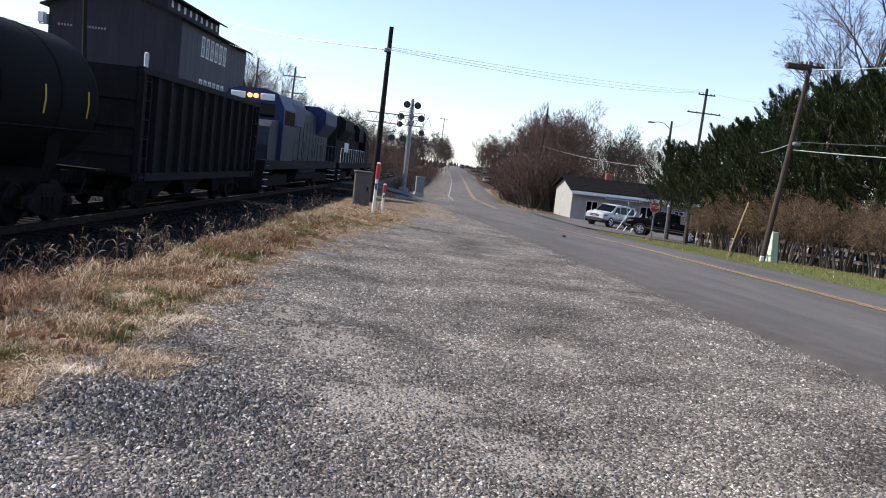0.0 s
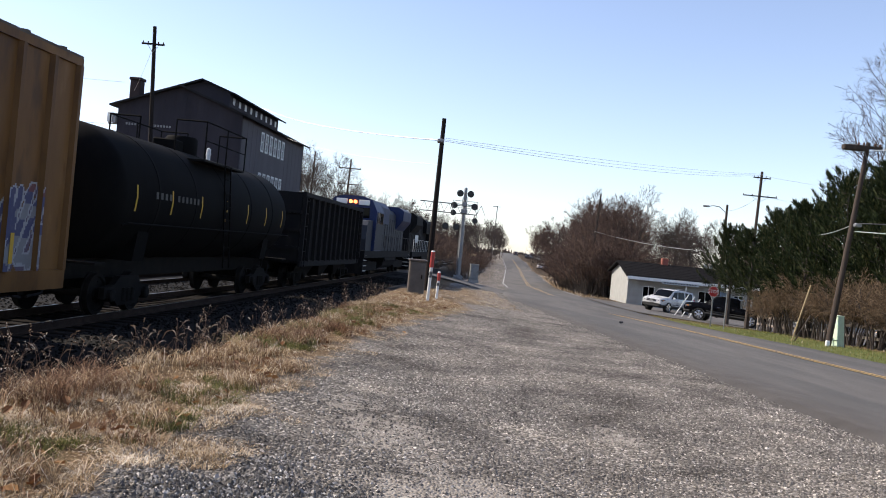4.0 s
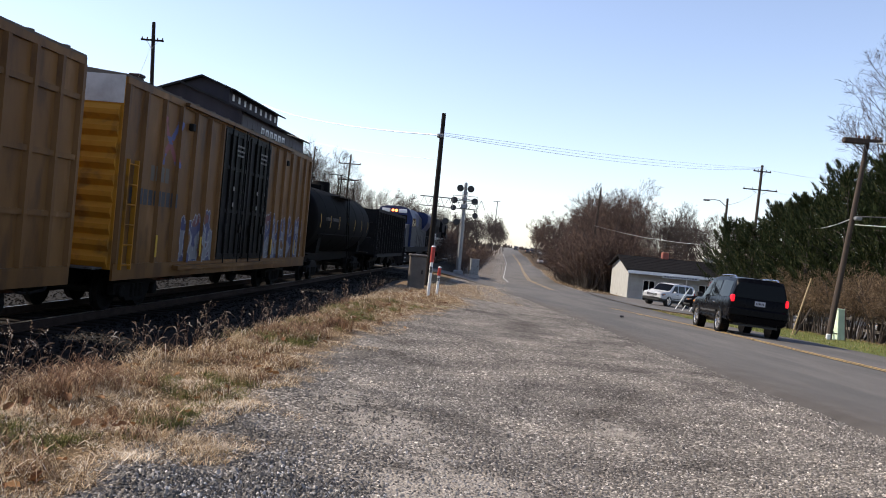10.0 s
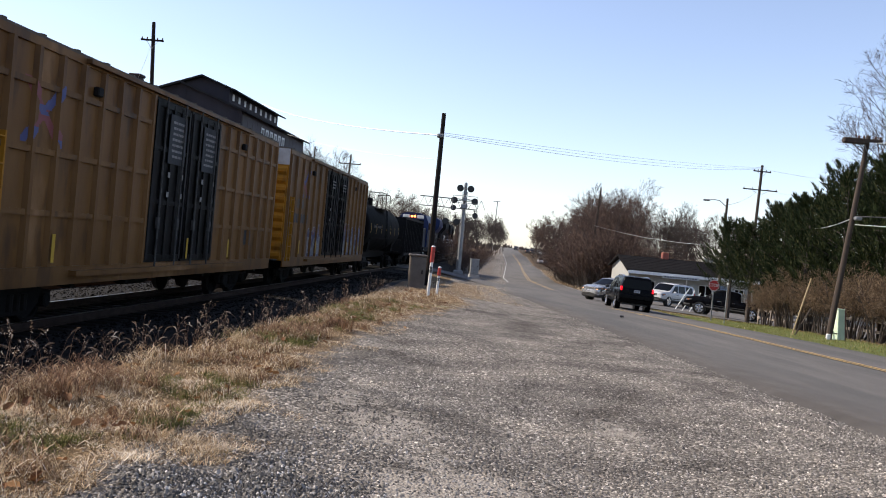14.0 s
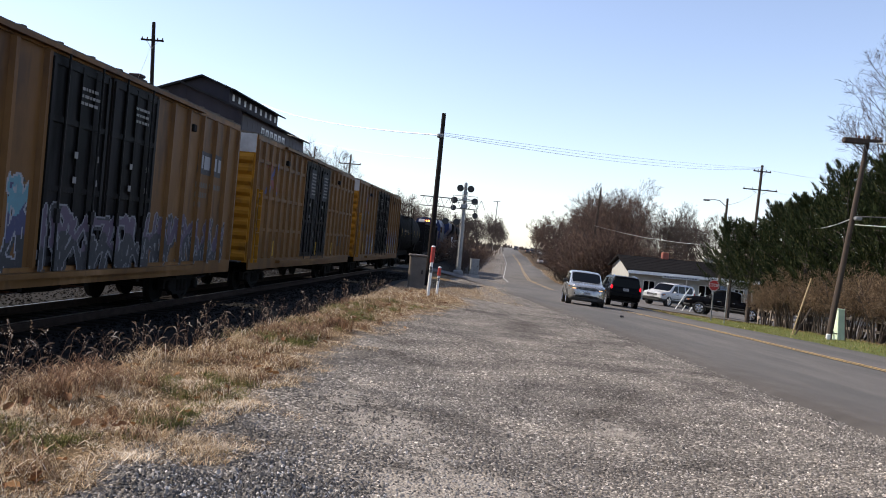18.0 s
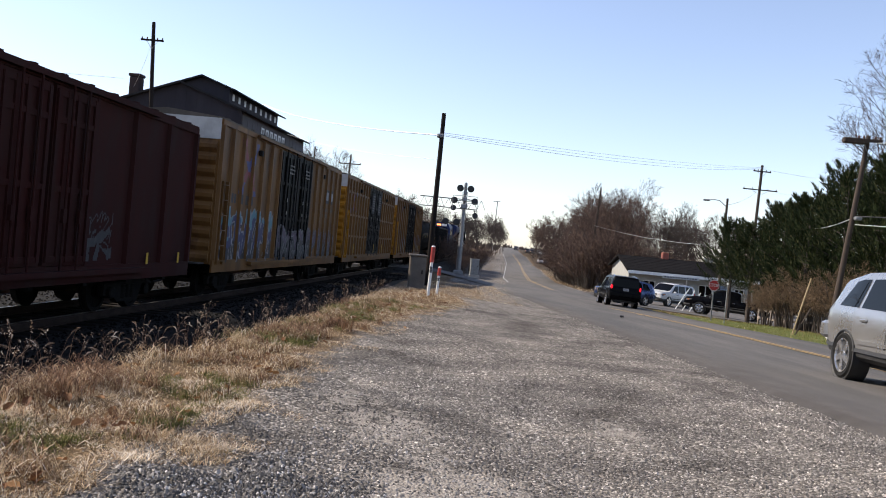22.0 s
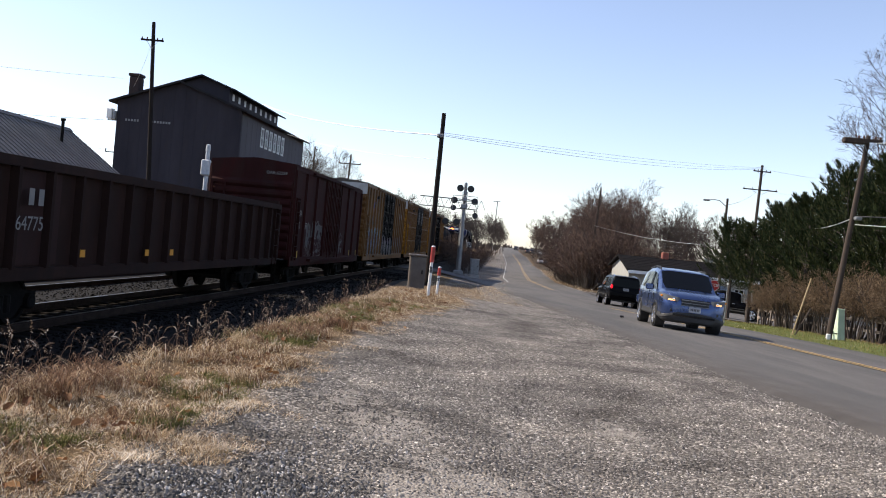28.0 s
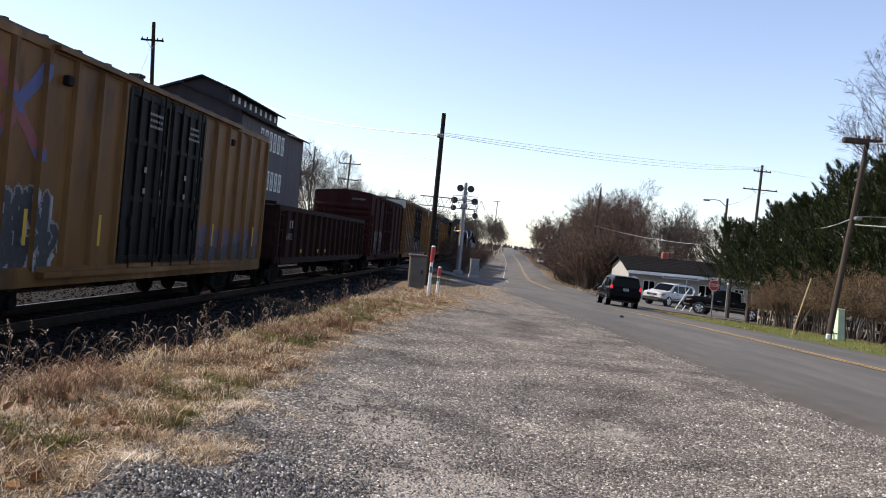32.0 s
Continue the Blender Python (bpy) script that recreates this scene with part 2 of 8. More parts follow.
RED_GLOW = glow("lit_red_lamp", (1.0, 0.008, 0.02), 0.9)
AMBER_GLOW = glow("lit_amber_lamp", (1.0, 0.25, 0.06), 5.0)
HEAD_GLOW = glow("lit_headlamp", (1.0, 0.86, 0.68), 1.3)
DIRTY_WHITE = surface("dirty_white_paint", [(0.34, 0.32, 0.3), (0.48, 0.46, 0.44)], 0.6, 2)
WARM_GLOW = glow("lit_warm_side_lamp", (1.0, 0.5, 0.2), 0.9)
# ---- terrain ----
ROAD_X = [(-80, 8.9), (45, 8.9), (70, 9.6), (116, 11.7), (220, 19.6), (390, 29.0), (900, 62.0)]
ROAD_Z = [(-80, 1.0), (-20, 0.45), (0, -0.08), (30, -0.91), (45, -1.43), (70, -2.05), (116, -2.85), (160, -3.1), (220, -2.7), (390, 0.95), (480, 1.2), (900, -4)]
RAIL_TOP_Z = -0.98
TRACK_A, TRACK_B = -9.69, 0.0795
TRACK_TURN = -math.degrees(math.atan(TRACK_B))


def track_x(y):
    return TRACK_A + TRACK_B * y


def road_half(y):
    """Left and right half widths of the asphalt."""
    k = smooth01((y - 42) / 60)
    return 5.2 - 1.5 * k, 4.3 - 0.6 * k


def road_z(x, y):
    cf = -0.045 * (1 - smooth01((y - 50) / 60))
    return table(ROAD_Z, y) + cf * (x - table(ROAD_X, y))


def side_z(x):
    """The side street's height from the crossing down to the main road."""
    return RAIL_TOP_Z - 0.02 - 1.15 * smooth01((x + 2.0) / 9.0)


def side_blend(x, y):
    if x > 9 or x < -60:
        return 0.0
    return 1 - smooth01((abs(y - 70 - 0.25 * x) - 4.5) / 5.0)


def crest_x(y):
    return table([(-50, -8.1), (0, -2.8), (5, -2.34), (6.5, -2.26), (8.8, -2.0), (12.8, -1.68), (17, -1.45), (25, -1.35), (60, -1.6), (120, 3.5)], y)


def ground_z(x, y):
    xc = table(ROAD_X, y)
    left, right = road_half(y)
    u = x - xc
    if u > right:
        base = road_z(xc + right, y) - 0.03 - (0.02 + 0.03 * smooth01((y - 48) / 8)) * min(u - right, 14) - 0.006 * max(0, min(u - right - 14, 80))
        far = smooth01((u - 60) / 120)
        return base * (1 - far) + (-2.0) * far
    if u > -left:
        return road_z(x, y)
    # the gravel lot, a little lower than the road's plane near the camera
    lot = 0.32 - 0.045 * x - 0.0275 * min(y, 40) if y < 40 else road_z(xc - left, y) + 0.02 * (-left - u)
    d = smooth01((-left - u) / 3.2) * (1 - smooth01((y + 2) / 24)) * (1 if y > -10 else 1)
    lot = lot - 0.28 * d
    lot = min(lot, 0.15)
    # towards the track
    xt = track_x(y)
    w = x - xt
    crest = crest_x(y) - xt
    bed = RAIL_TOP_Z - 0.2
    ditch = bed - 0.4 * (1 - smooth01((y - 30) / 20))
    if w > crest:
        z = lot
    else:
        k = smooth01((crest - w) / 1.9)
        z = lot * (1 - k) + ditch * k
    if w < 3.6:
        k = smooth01((3.6 - w) / 1.3)
        z = z * (1 - k) + bed * k
    if w < -6.4:
        k = smooth01((-6.4 - w) / 1.5)
        z = bed * (1 - k) + (bed - 0.35) * k
        if w < -14:
            z += 0.012 * min(-14 - w, 60)
    s = side_blend(x, y)
    if s > 0:
        z = z * (1 - s) + (side_z(x) - 0.03) * s
    return z


def spaced(lo, hi, near, step, grow, most):
    """Steps that widen away from near."""
    out, d, s = [near], 0.0, step
    while near + d < hi:
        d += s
        out.append(min(near + d, hi))
        if d > grow:
            s = min(most, s * 1.12)
    d, s = 0.0, step
    while near - d > lo:
        d += s
        out.insert(0, max(near - d, lo))
        if d > grow:
            s = min(most, s * 1.12)
    return out


def rough_z(x, y):
    z = ground_z(x, y)
    xc, (left, right) = table(ROAD_X, y), road_half(y)
    if -left - 0.05 < x - xc < right + 0.05:
        return z - 0.06
    k = 0.03 if x > xc else 0.025
    if y < 30 and crest_x(y) - 0.3 < x < 0.8:
        z += 0.05 * noise.noise((x * 2.1, y * 2.1, 8.0)) * (1 - smooth01((x + 1.2 - 0.06 * y) / 0.6))
    return z + k * noise.noise((x * 0.45, y * 0.45, 0.0)) + 0.4 * k * noise.noise((x * 1.9, y * 1.9, 3.0))


DUST = [(0.34, (0.46, 0.435, 0.41)), (0.45, (0.78, 0.75, 0.72)), (0.56, (1.04, 1.0, 0.95)), (0.68, (1.42, 1.35, 1.25))]
GROUND = bpy.data.materials.new("gravel_grass_ground")


def ground_material(mat):
    """Gravel lot, dry grass, ballast and lawn, parted by the plan's own borders."""
    mat.use_nodes = True
    nt = mat.node_tree
    b = nt.nodes["Principled BSDF"]
    co = nt.nodes.new("ShaderNodeTexCoord")

    def noise_tex(scale, detail=6.0, rough=0.6):
        n = nt.nodes.new("ShaderNodeTexNoise")
        n.inputs["Scale"].default_value, n.inputs["Detail"].default_value, n.inputs["Roughness"].default_value = scale, detail, rough
        nt.links.new(co.outputs["Object"], n.inputs["Vector"])
        return n.outputs["Fac"]

    def ramp(fac, stops):
        r = nt.nodes.new("ShaderNodeValToRGB")
        while len(r.color_ramp.elements) < len(stops):
            r.color_ramp.elements.new(0.5)
        for e, (p, c) in zip(r.color_ramp.elements, stops):
            e.position, e.color = p, (*c, 1)
        nt.links.new(fac, r.inputs["Fac"])
        return r.outputs["Color"]

    def mix(fac, a, c):
        m = nt.nodes.new("ShaderNodeMix")
        m.data_type = "RGBA"
        nt.links.new(fac, m.inputs[0])
        nt.links.new(a, m.inputs[6])
        nt.links.new(c, m.inputs[7])
        return m.outputs[2]

    # gravel: stones as cells, each with a grey of its own
    vo = nt.nodes.new("ShaderNodeTexVoronoi")
    vo.inputs["Scale"].default_value = 55
    nt.links.new(co.outputs["Object"], vo.inputs["Vector"])
    sep = nt.nodes.new("ShaderNodeSeparateColor")
    nt.links.new(vo.outputs["Color"], sep.inputs["Color"])
    stones = ramp(sep.outputs["Red"], [(0.0, (0.064, 0.059, 0.055)), (0.45, (0.144, 0.134, 0.125)), (0.8, (0.238, 0.223, 0.208)), (1.0, (0.44, 0.417, 0.392))])
    patches = ramp(noise_tex(0.9, 8), DUST)
    mul = nt.nodes.new("ShaderNodeMix")
    mul.data_type, mul.blend_type = "RGBA", "MULTIPLY"
    mul.inputs[0].default_value = 1.0
    nt.links.new(stones, mul.inputs[6])
    nt.links.new(patches, mul.inputs[7])
    fine = ramp(noise_tex(60, 8, 0.75), [(0.35, (0.17, 0.145, 0.12)), (0.5, (0.27, 0.243, 0.214)), (0.65, (0.44, 0.402, 0.36))])
    dry = ramp(noise_tex(30, 10, 0.8), [(0.33, (0.025, 0.015, 0.009)), (0.48, (0.1, 0.064, 0.034)), (0.56, (0.19, 0.13, 0.072)), (0.68, (0.5, 0.37, 0.23))])
    green = ramp(noise_tex(9, 8, 0.7), [(0.3, (0.05, 0.07, 0.02)), (0.55, (0.11, 0.13, 0.04)), (0.75, (0.2, 0.17, 0.08))])
    # near-black: the train's deep shade is put into the ballast's colour
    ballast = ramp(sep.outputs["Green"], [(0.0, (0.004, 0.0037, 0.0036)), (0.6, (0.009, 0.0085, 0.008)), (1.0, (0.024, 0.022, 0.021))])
    att = nt.nodes.new("ShaderNodeAttribute")
    att.attribute_name = "cover"
    sp = nt.nodes.new("ShaderNodeSeparateColor")
    nt.links.new(att.outputs["Color"], sp.inputs["Color"])

    def mask(channel, scale, width):
        """Breaks up a soft border with noise."""
        ad = nt.nodes.new("ShaderNodeMath")
        ad.operation = "ADD"
        su = nt.nodes.new("ShaderNodeMath")
        su.operation = "MULTIPLY_ADD"
        su.inputs[1].default_value, su.inputs[2].default_value = width, -width * 0.5
        nt.links.new(noise_tex(scale, 8, 0.7), su.inputs[0])
        nt.links.new(channel, ad.inputs[0])
        nt.links.new(su.outputs[0], ad.inputs[1])
        mr = nt.nodes.new("ShaderNodeMapRange")
        mr.inputs["From Min"].default_value, mr.inputs["From Max"].default_value = 0.4, 0.6
        nt.links.new(ad.outputs[0], mr.inputs["Value"])
        return mr.outputs["Result"]

    gravel = mix(mask(att.outputs["Alpha"], 5.0, 1.7), mul.outputs[2], fine)    # dusty fines between the stones
    grassy = mask(sp.outputs["Red"], 1.6, 1.1)
    c = mix(grassy, gravel, dry)
    c = mix(mask(sp.outputs["Green"], 0.9, 1.2), c, green)
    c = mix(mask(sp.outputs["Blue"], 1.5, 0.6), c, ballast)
    nt.links.new(c, b.inputs["Base Color"])
    b.inputs["Roughness"].default_value = 0.9
    b.inputs["Specular IOR Level"].default_value = 0.12
    bp = nt.nodes.new("ShaderNodeBump")
    bp.inputs["Strength"].default_value, bp.inputs["Distance"].default_value = 1.0, 0.016
    nt.links.new(vo.outputs["Distance"], bp.inputs["Height"])
    bare = nt.nodes.new("ShaderNodeMapRange")    # stones stand out where no grass grows
    bare.inputs["To Min"].default_value, bare.inputs["To Max"].default_value = 1.0, 0.1
    nt.links.new(grassy, bare.inputs["Value"])
    nt.links.new(bare.outputs["Result"], bp.inputs["Strength"])
    bp.invert = True
    nt.links.new(bp.outputs["Normal"], b.inputs["Normal"])


ground_material(GROUND)


def cover(x, y):
    """Red: dry grass, green: green grass, blue: the near-black ballast colour."""
    xc, (left, right) = table(ROAD_X, y), road_half(y)
    u, w = x - xc, x - track_x(y)
    red = green = blue = 0.0
    if u > right:
        red = 1.0
        if y < 52:
            green = 0.82 if u < right + 6 else 0.4
        if y > 86:
            blue = 0.52
    elif u < -left:
        edge = table([(-60, -2.0), (3.3, -1.75), (4, -1.5), (5.3, -1.35), (8, -1.2), (12.6, -0.85), (15, -0.5), (18, 0.15), (22, 0.9), (26, 0.6), (32, 0.0), (60, 0.5), (90, 3.0)], y)
        red = smooth01((edge - x) / 0.7 * 0.5 + 0.5)
        if 27 < y < 62 and x > edge:
            red = 0.55 * smooth01((2.2 + 0.03 * (y - 27) - x) / 1.0)
        green = (0.3 + 0.22 * noise.noise((x * 1.3, y * 0.9, 7.0))) if x < edge else 0.0
        if y > 95:
            red = 0.42 * smooth01((-left - u - 0.8) / 1.0)
        # from the crest down the shaded bank takes the near-black ballast colour
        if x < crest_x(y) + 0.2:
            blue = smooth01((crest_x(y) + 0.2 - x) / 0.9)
            green = green * (1 - blue)
        if w < -7.5:
            blue, red, green = 0.0, 0.75, 0.35
    return red, green, blue


DUST_AT = [(0.12, 4.4, 0.62, 0.85), (-0.25, 5.8, 0.5, 0.8), (0.75, 3.7, 0.55, 0.5), (-0.6, 6.6, 0.3, 0.6), (1.4, 6.5, 0.25, 0.8)]


def dust(x, y):
    """How far dusty fines cover the gravel."""
    if y > 12 or y < 1:
        return 0.0
    return max(0.72 * math.exp(-((x - a) / w) ** 2 - ((y - b) / d) ** 2) for a, b, w, d in DUST_AT)


def build_ground():
    xs = spaced(-900, 900, 0.0, 0.22, 9.0, 60)
    ys = spaced(-70, 1500, 6.0, 0.22, 16.0, 60)
    m = Mesh().grid(lambda x, y: (x, y, rough_z(x, y)), xs, ys)
    me = m.data("ground", GROUND, fix=False)
    col = me.color_attributes.new("cover", "FLOAT_COLOR", "POINT")
    vals = np.ones((len(m.v), 4), dtype=np.float32)
    for i, (x, y, z) in enumerate(m.v):
        vals[i, :3] = cover(x, y)
        vals[i, 3] = dust(x, y)
    col.data.foreach_set("color", vals.ravel())
    for p in me.polygons:
        p.use_smooth = True
    tagged(new("ground", me), "grey gravel lot with dry grass verge and lawn", "ground", kind="structure")


build_ground()


def ribbon(x_of, w0, w1, y0, y1, step, lift, z_of=None):
    """A strip that follows the road's surface, w0 to w1 beside x_of."""
    n = max(2, int((y1 - y0) / step) + 1)
    m = Mesh()
    for y in np.linspace(y0, y1, n):
        y = float(y)
        for w in (w0(y), w1(y)):
            x = x_of(y) + w
            m.v.append((x, y, (z_of or road_z)(x, y) + lift))
    m.f += [(2 * i, 2 * i + 1, 2 * i + 3, 2 * i + 2) for i in range(n - 1)]
    return m


def road_x(y):
    return table(ROAD_X, y)


def build_road():
    ys = [float(y) for y in np.concatenate([np.arange(-70, 130, 2.0), np.arange(130, 560, 10.0)])]
    m = Mesh()
    us = [-1.0, -0.97, -0.85, -0.68, -0.3, 0.0, 0.5, 0.96, 1.0]
    dirt = []
    for y in ys:
        left, right = road_half(y)
        for i, u in enumerate(us):
            jag = 0.12 * noise.noise((y * 0.7, u * 3.0, 5.0)) if abs(u) > 0.9 else 0.0
            x = road_x(y) + (u * left if u < 0 else u * right) + jag
            m.v.append((x, y, road_z(x, y) + (0.012 if abs(u) < 0.99 else -0.07)))
            dirt.append(max(0.0, 1.2 - 4.0 * (1 + u)) * (1 - smooth01((y - 45) / 15)) + (0.35 if u > 0.9 else 0.0))
    k = len(us)
    for i in range(len(ys) - 1):
        for j in range(k - 1):
            m.f.append((i * k + j, i * k + j + 1, (i + 1) * k + j + 1, (i + 1) * k + j))
    road = part("road", m, ASPHALT, smooth=40, fix=False)
    road.data.attributes.new("dirt", "FLOAT", "POINT").data.foreach_set("value", dirt)
    tagged(road, "worn grey two-lane asphalt road", "road", kind="structure")
    line = lambda off, y0, y1, wd, mat, name, label: tagged(part(name, ribbon(road_x, lambda y: off(y) - wd / 2, lambda y: off(y) + wd / 2, y0, y1, 2.0, 0.024), mat), label, "road marking", kind="structure")
    line(lambda y: -0.13, -70, 45, 0.13, PAINT_YELLOW, "centre_line", "faded yellow centre line on asphalt")
    line(lambda y: 0.13, -70, 45, 0.13, PAINT_YELLOW, "centre_line", "faded yellow centre line on asphalt")
    line(lambda y: -0.12, 78, 300, 0.09, PAINT_YELLOW, "centre_line", "faded yellow centre line on asphalt")
    line(lambda y: 0.2, 78, 300, 0.09, PAINT_YELLOW, "centre_line", "faded yellow centre line on asphalt")
    line(lambda y: road_half(y)[1] - 0.35, 86, 104, 0.14, PAINT_WHITE, "edge_line", "white edge line on asphalt")
    line(lambda y: -road_half(y)[0] + 0.3, 92, 300, 0.14, PAINT_WHITE, "edge_line", "white edge line on asphalt")
    # the side street over the tracks
    m = Mesh()
    xs = [float(x) for x in np.linspace(-55, 8.0, 50)]
    for x in xs:
        fl = 3.0 * smooth01((x - 1) / 6)
        for w in (-3.6 - fl, 0, 3.6 + fl):
            y = 70 + 0.25 * x + w
            m.v.append((x, y, max(side_z(x), road_z(x, y) if x > 5 else -9) + 0.008))
    m.f += [(i * 3 + j, i * 3 + 3 + j, i * 3 + 4 + j, i * 3 + 1 + j) for i in range(len(xs) - 1) for j in range(2)]
    tagged(part("side_street", m, ASPHALT, fix=False), "grey asphalt side street over the railway", "road", kind="structure")


build_road()


def build_parking():
    xs = [float(v) for v in np.linspace(0, 1, 14)]
    ys = [float(v) for v in np.linspace(57.5, 85.5, 22)]

    def at(u, y):
        x0 = road_x(y) + road_half(y)[1] - 0.15
        x = x0 + (40.0 - x0) * u
        return x, y + 0.4 * noise.noise((x * 0.4, y, 3.0)), ground_z(x, y) + 0.05
    tagged(part("parking_lot", Mesh().grid(at, xs, ys), ASPHALT, smooth=60), "worn grey asphalt parking lot by the shop", "parking lot", kind="structure")


build_parking()


# ---- railway ----
def rail_pose(y, dx=0.0):
    return pose(track_x(y) + dx, y, RAIL_TOP_Z, 0, 0, TRACK_TURN)


def build_track(dx, dz, name):
    y0, y1 = -45.0, 420.0
    m = rail_pose(0) @ pose(dx, 0, dz)
    tr = thing(name, m, "railway track with rusty rails and wooden ties in ballast", "railway track", kind="structure")
    for s in (-0.75, 0.75):
        prof = [(-0.07, -0.17), (0.07, -0.17), (0.07, -0.155), (0.012, -0.14), (0.012, -0.04), (0.036, -0.03), (0.036, -0.004), (-0.036, -0.004), (-0.036, -0.03), (-0.012, -0.04), (-0.012, -0.14), (-0.07, -0.155)]
        rail = part("rail", Mesh().prism([(a + s, b) for a, b in prof], y0, y1), RAIL_STEEL, tr)
        part("railhead", Mesh().box(s - 0.03, s + 0.03, y0, y1, -0.004, 0.0), RAIL_TOP, rail, "polished steel rail head")
    tie = Mesh().block(-1.3, 1.3, -0.11, 0.11, -0.33, -0.17, 0.012).data("tie", TIE_WOOD)
    rest = Mesh()
    for i in range(int((y1 - y0) / 0.55)):
        y = y0 + 0.55 * i + random.uniform(-0.02, 0.02)
        if 2 < y < 100:
            part("tie", tie, TIE_WOOD, tr, m=pose(random.uniform(-0.03, 0.03), y, 0, 0, 0, random.uniform(-1, 1)))
        else:
            rest.box(-1.3, 1.3, y - 0.11, y + 0.11, -0.33, -0.17)
    tagged(part("ties", rest, TIE_WOOD, tr), kind="stuff")
    return tr


build_track(0.0, 0.0, "railway_track_1")
build_track(-4.2, -0.05, "railway_track_2")
# ---- train ----
def train_s(t):
    return 2.66 * t + 0.0261 * t * t


TRAIN = []    # (thing, place of its centre when s is 0, wheels)


def wheelset(parent, y, r=0.46):
    ob = part("wheelset", WHEEL_MESH, STEEL_DARK, parent, m=pose(0, y, r))
    return ob


def wheel_mesh(r=0.46):
    m = Mesh()
    for s in (-1, 1):
        m.spin([(s * 0.69, r + 0.025), (s * 0.72, r + 0.025), (s * 0.73, r), (s * 0.84, r - 0.01), (s * 0.84, r - 0.08), (s * 0.8, r - 0.1), (s * 0.8, 0.15), (s * 0.84, 0.13), (s * 0.84, 0.0)], "x", 24)
    m.tube((-0.8, 0, 0), (0.8, 0, 0), 0.09, n=10)
    for s in (-1, 1):
        for k in range(3):
            a = k * 2.094
            m.box(s * 0.80 - 0.01, s * 0.80 + 0.012, -0.02 + 0.26 * math.cos(a), 0.02 + 0.26 * math.cos(a), -0.06 + 0.26 * math.sin(a), 0.06 + 0.26 * math.sin(a))
    return m.data("wheelset", STEEL_DARK, 35)


WHEEL_MESH = wheel_mesh()


def truck_mesh(base=1.75):
    """Two side frames with springs, and the bolster between them."""
    m = Mesh()
    h = base / 2
    for s in (-1, 1):
        o = [(-h - 0.25, 0.38), (-h - 0.25, 0.62), (-h + 0.2, 0.68), (-0.42, 0.86), (0.42, 0.86), (h - 0.2, 0.68), (h + 0.25, 0.62), (h + 0.25, 0.38), (h - 0.15, 0.4), (0.45, 0.22), (-0.45, 0.22), (-h + 0.15, 0.4)]
        x0, x1 = (0.98, 1.12) if s > 0 else (-1.12, -0.98)
        m.prism(o, x0, x1, axis="x")
        for k in (-0.22, 0, 0.22):
            m.tube((s * 1.12, k, 0.3), (s * 1.12, k, 0.6), 0.07, n=8)
        for k in (-h, h):
            m.spin([(s * 1.0, 0.15), (s * 1.2, 0.14), (s * 1.22, 0.1)], "x", 12, (0, k, 0.46))
    m.box(-1.1, 1.1, -0.2, 0.2, 0.5, 0.8)
    return m.data("truck", STEEL_DARK)


TRUCK_MESH = truck_mesh()


def running_gear(car, length, wheels, inset=2.3, base=1.75):
    for s in (-1, 1):
        y = s * (length / 2 - inset)
        part("truck", TRUCK_MESH, STEEL_DARK, car, m=pose(0, y, 0))
        for k in (-base / 2, base / 2):
            wheels.append((wheelset(car, y + k), 0.46, (0, y + k, 0.46)))
        m = Mesh()
        m.box(-0.14, 0.14, s * length / 2 - 0.1, s * (length / 2) + 0.1, 0.78, 1.05)
        m.box(-0.09, 0.09, min(s * length / 2, s * (length / 2 + 0.72)), max(s * length / 2, s * (length / 2 + 0.72)), 0.8, 0.98)
        m.box(-0.16, 0.16, s * (length / 2 + 0.72) - 0.16, s * (length / 2 + 0.72) + 0.16, 0.74, 1.04)
        part("coupler", m, STEEL_DARK, car)
        part("air_hose", Mesh().path([(0.4, s * (length / 2 + 0.05), 0.85), (0.42, s * (length / 2 + 0.4), 0.5), (0.35, s * (length / 2 + 0.8), 0.45)], 0.03), RUBBER, car)


def ladder(car, x, y, z0, z1, width, along, mat):
    """Rungs between two rails; along: 'y' on a side, 'x' on an end."""
    m = Mesh()
    n = int((z1 - z0) / 0.42) + 1
    for i in range(n):
        z = z0 + (z1 - z0) * i / (n - 1)
        if along == "y":
            m.tube((x + 0.09, y - width / 2, z), (x + 0.09, y + width / 2, z), 0.015, n=6)
        else:
            m.tube((x - width / 2, y - 0.09, z), (x + width / 2, y - 0.09, z), 0.015, n=6)
    for s in (-1, 1):
        if along == "y":
            m.box(x, x + 0.1, y + s * width / 2 - 0.02, y + s * width / 2 + 0.02, z0 - 0.1, z1 + 0.1)
        else:
            m.box(x + s * width / 2 - 0.02, x + s * width / 2 + 0.02, y - 0.1, y, z0 - 0.1, z1 + 0.1)
    part("ladder", m, mat, car)


def bars(car, x, y0, z0, rows, h, mat, gap=0.6, name="lettering", label=""):
    """Writing that cannot be read: rows of plain bars on a side; rows are lists of lengths along -y."""
    m = Mesh()
    for r, lengths in enumerate(rows):
        y = y0
        for ln in lengths:
            if ln > 0:
                m.box(x, x + 0.004, y - ln, y, z0 - r * h * (1 + gap) - h, z0 - r * h * (1 + gap))
            y -= abs(ln) + h * 0.5
    return part(name, m, mat, car, label)


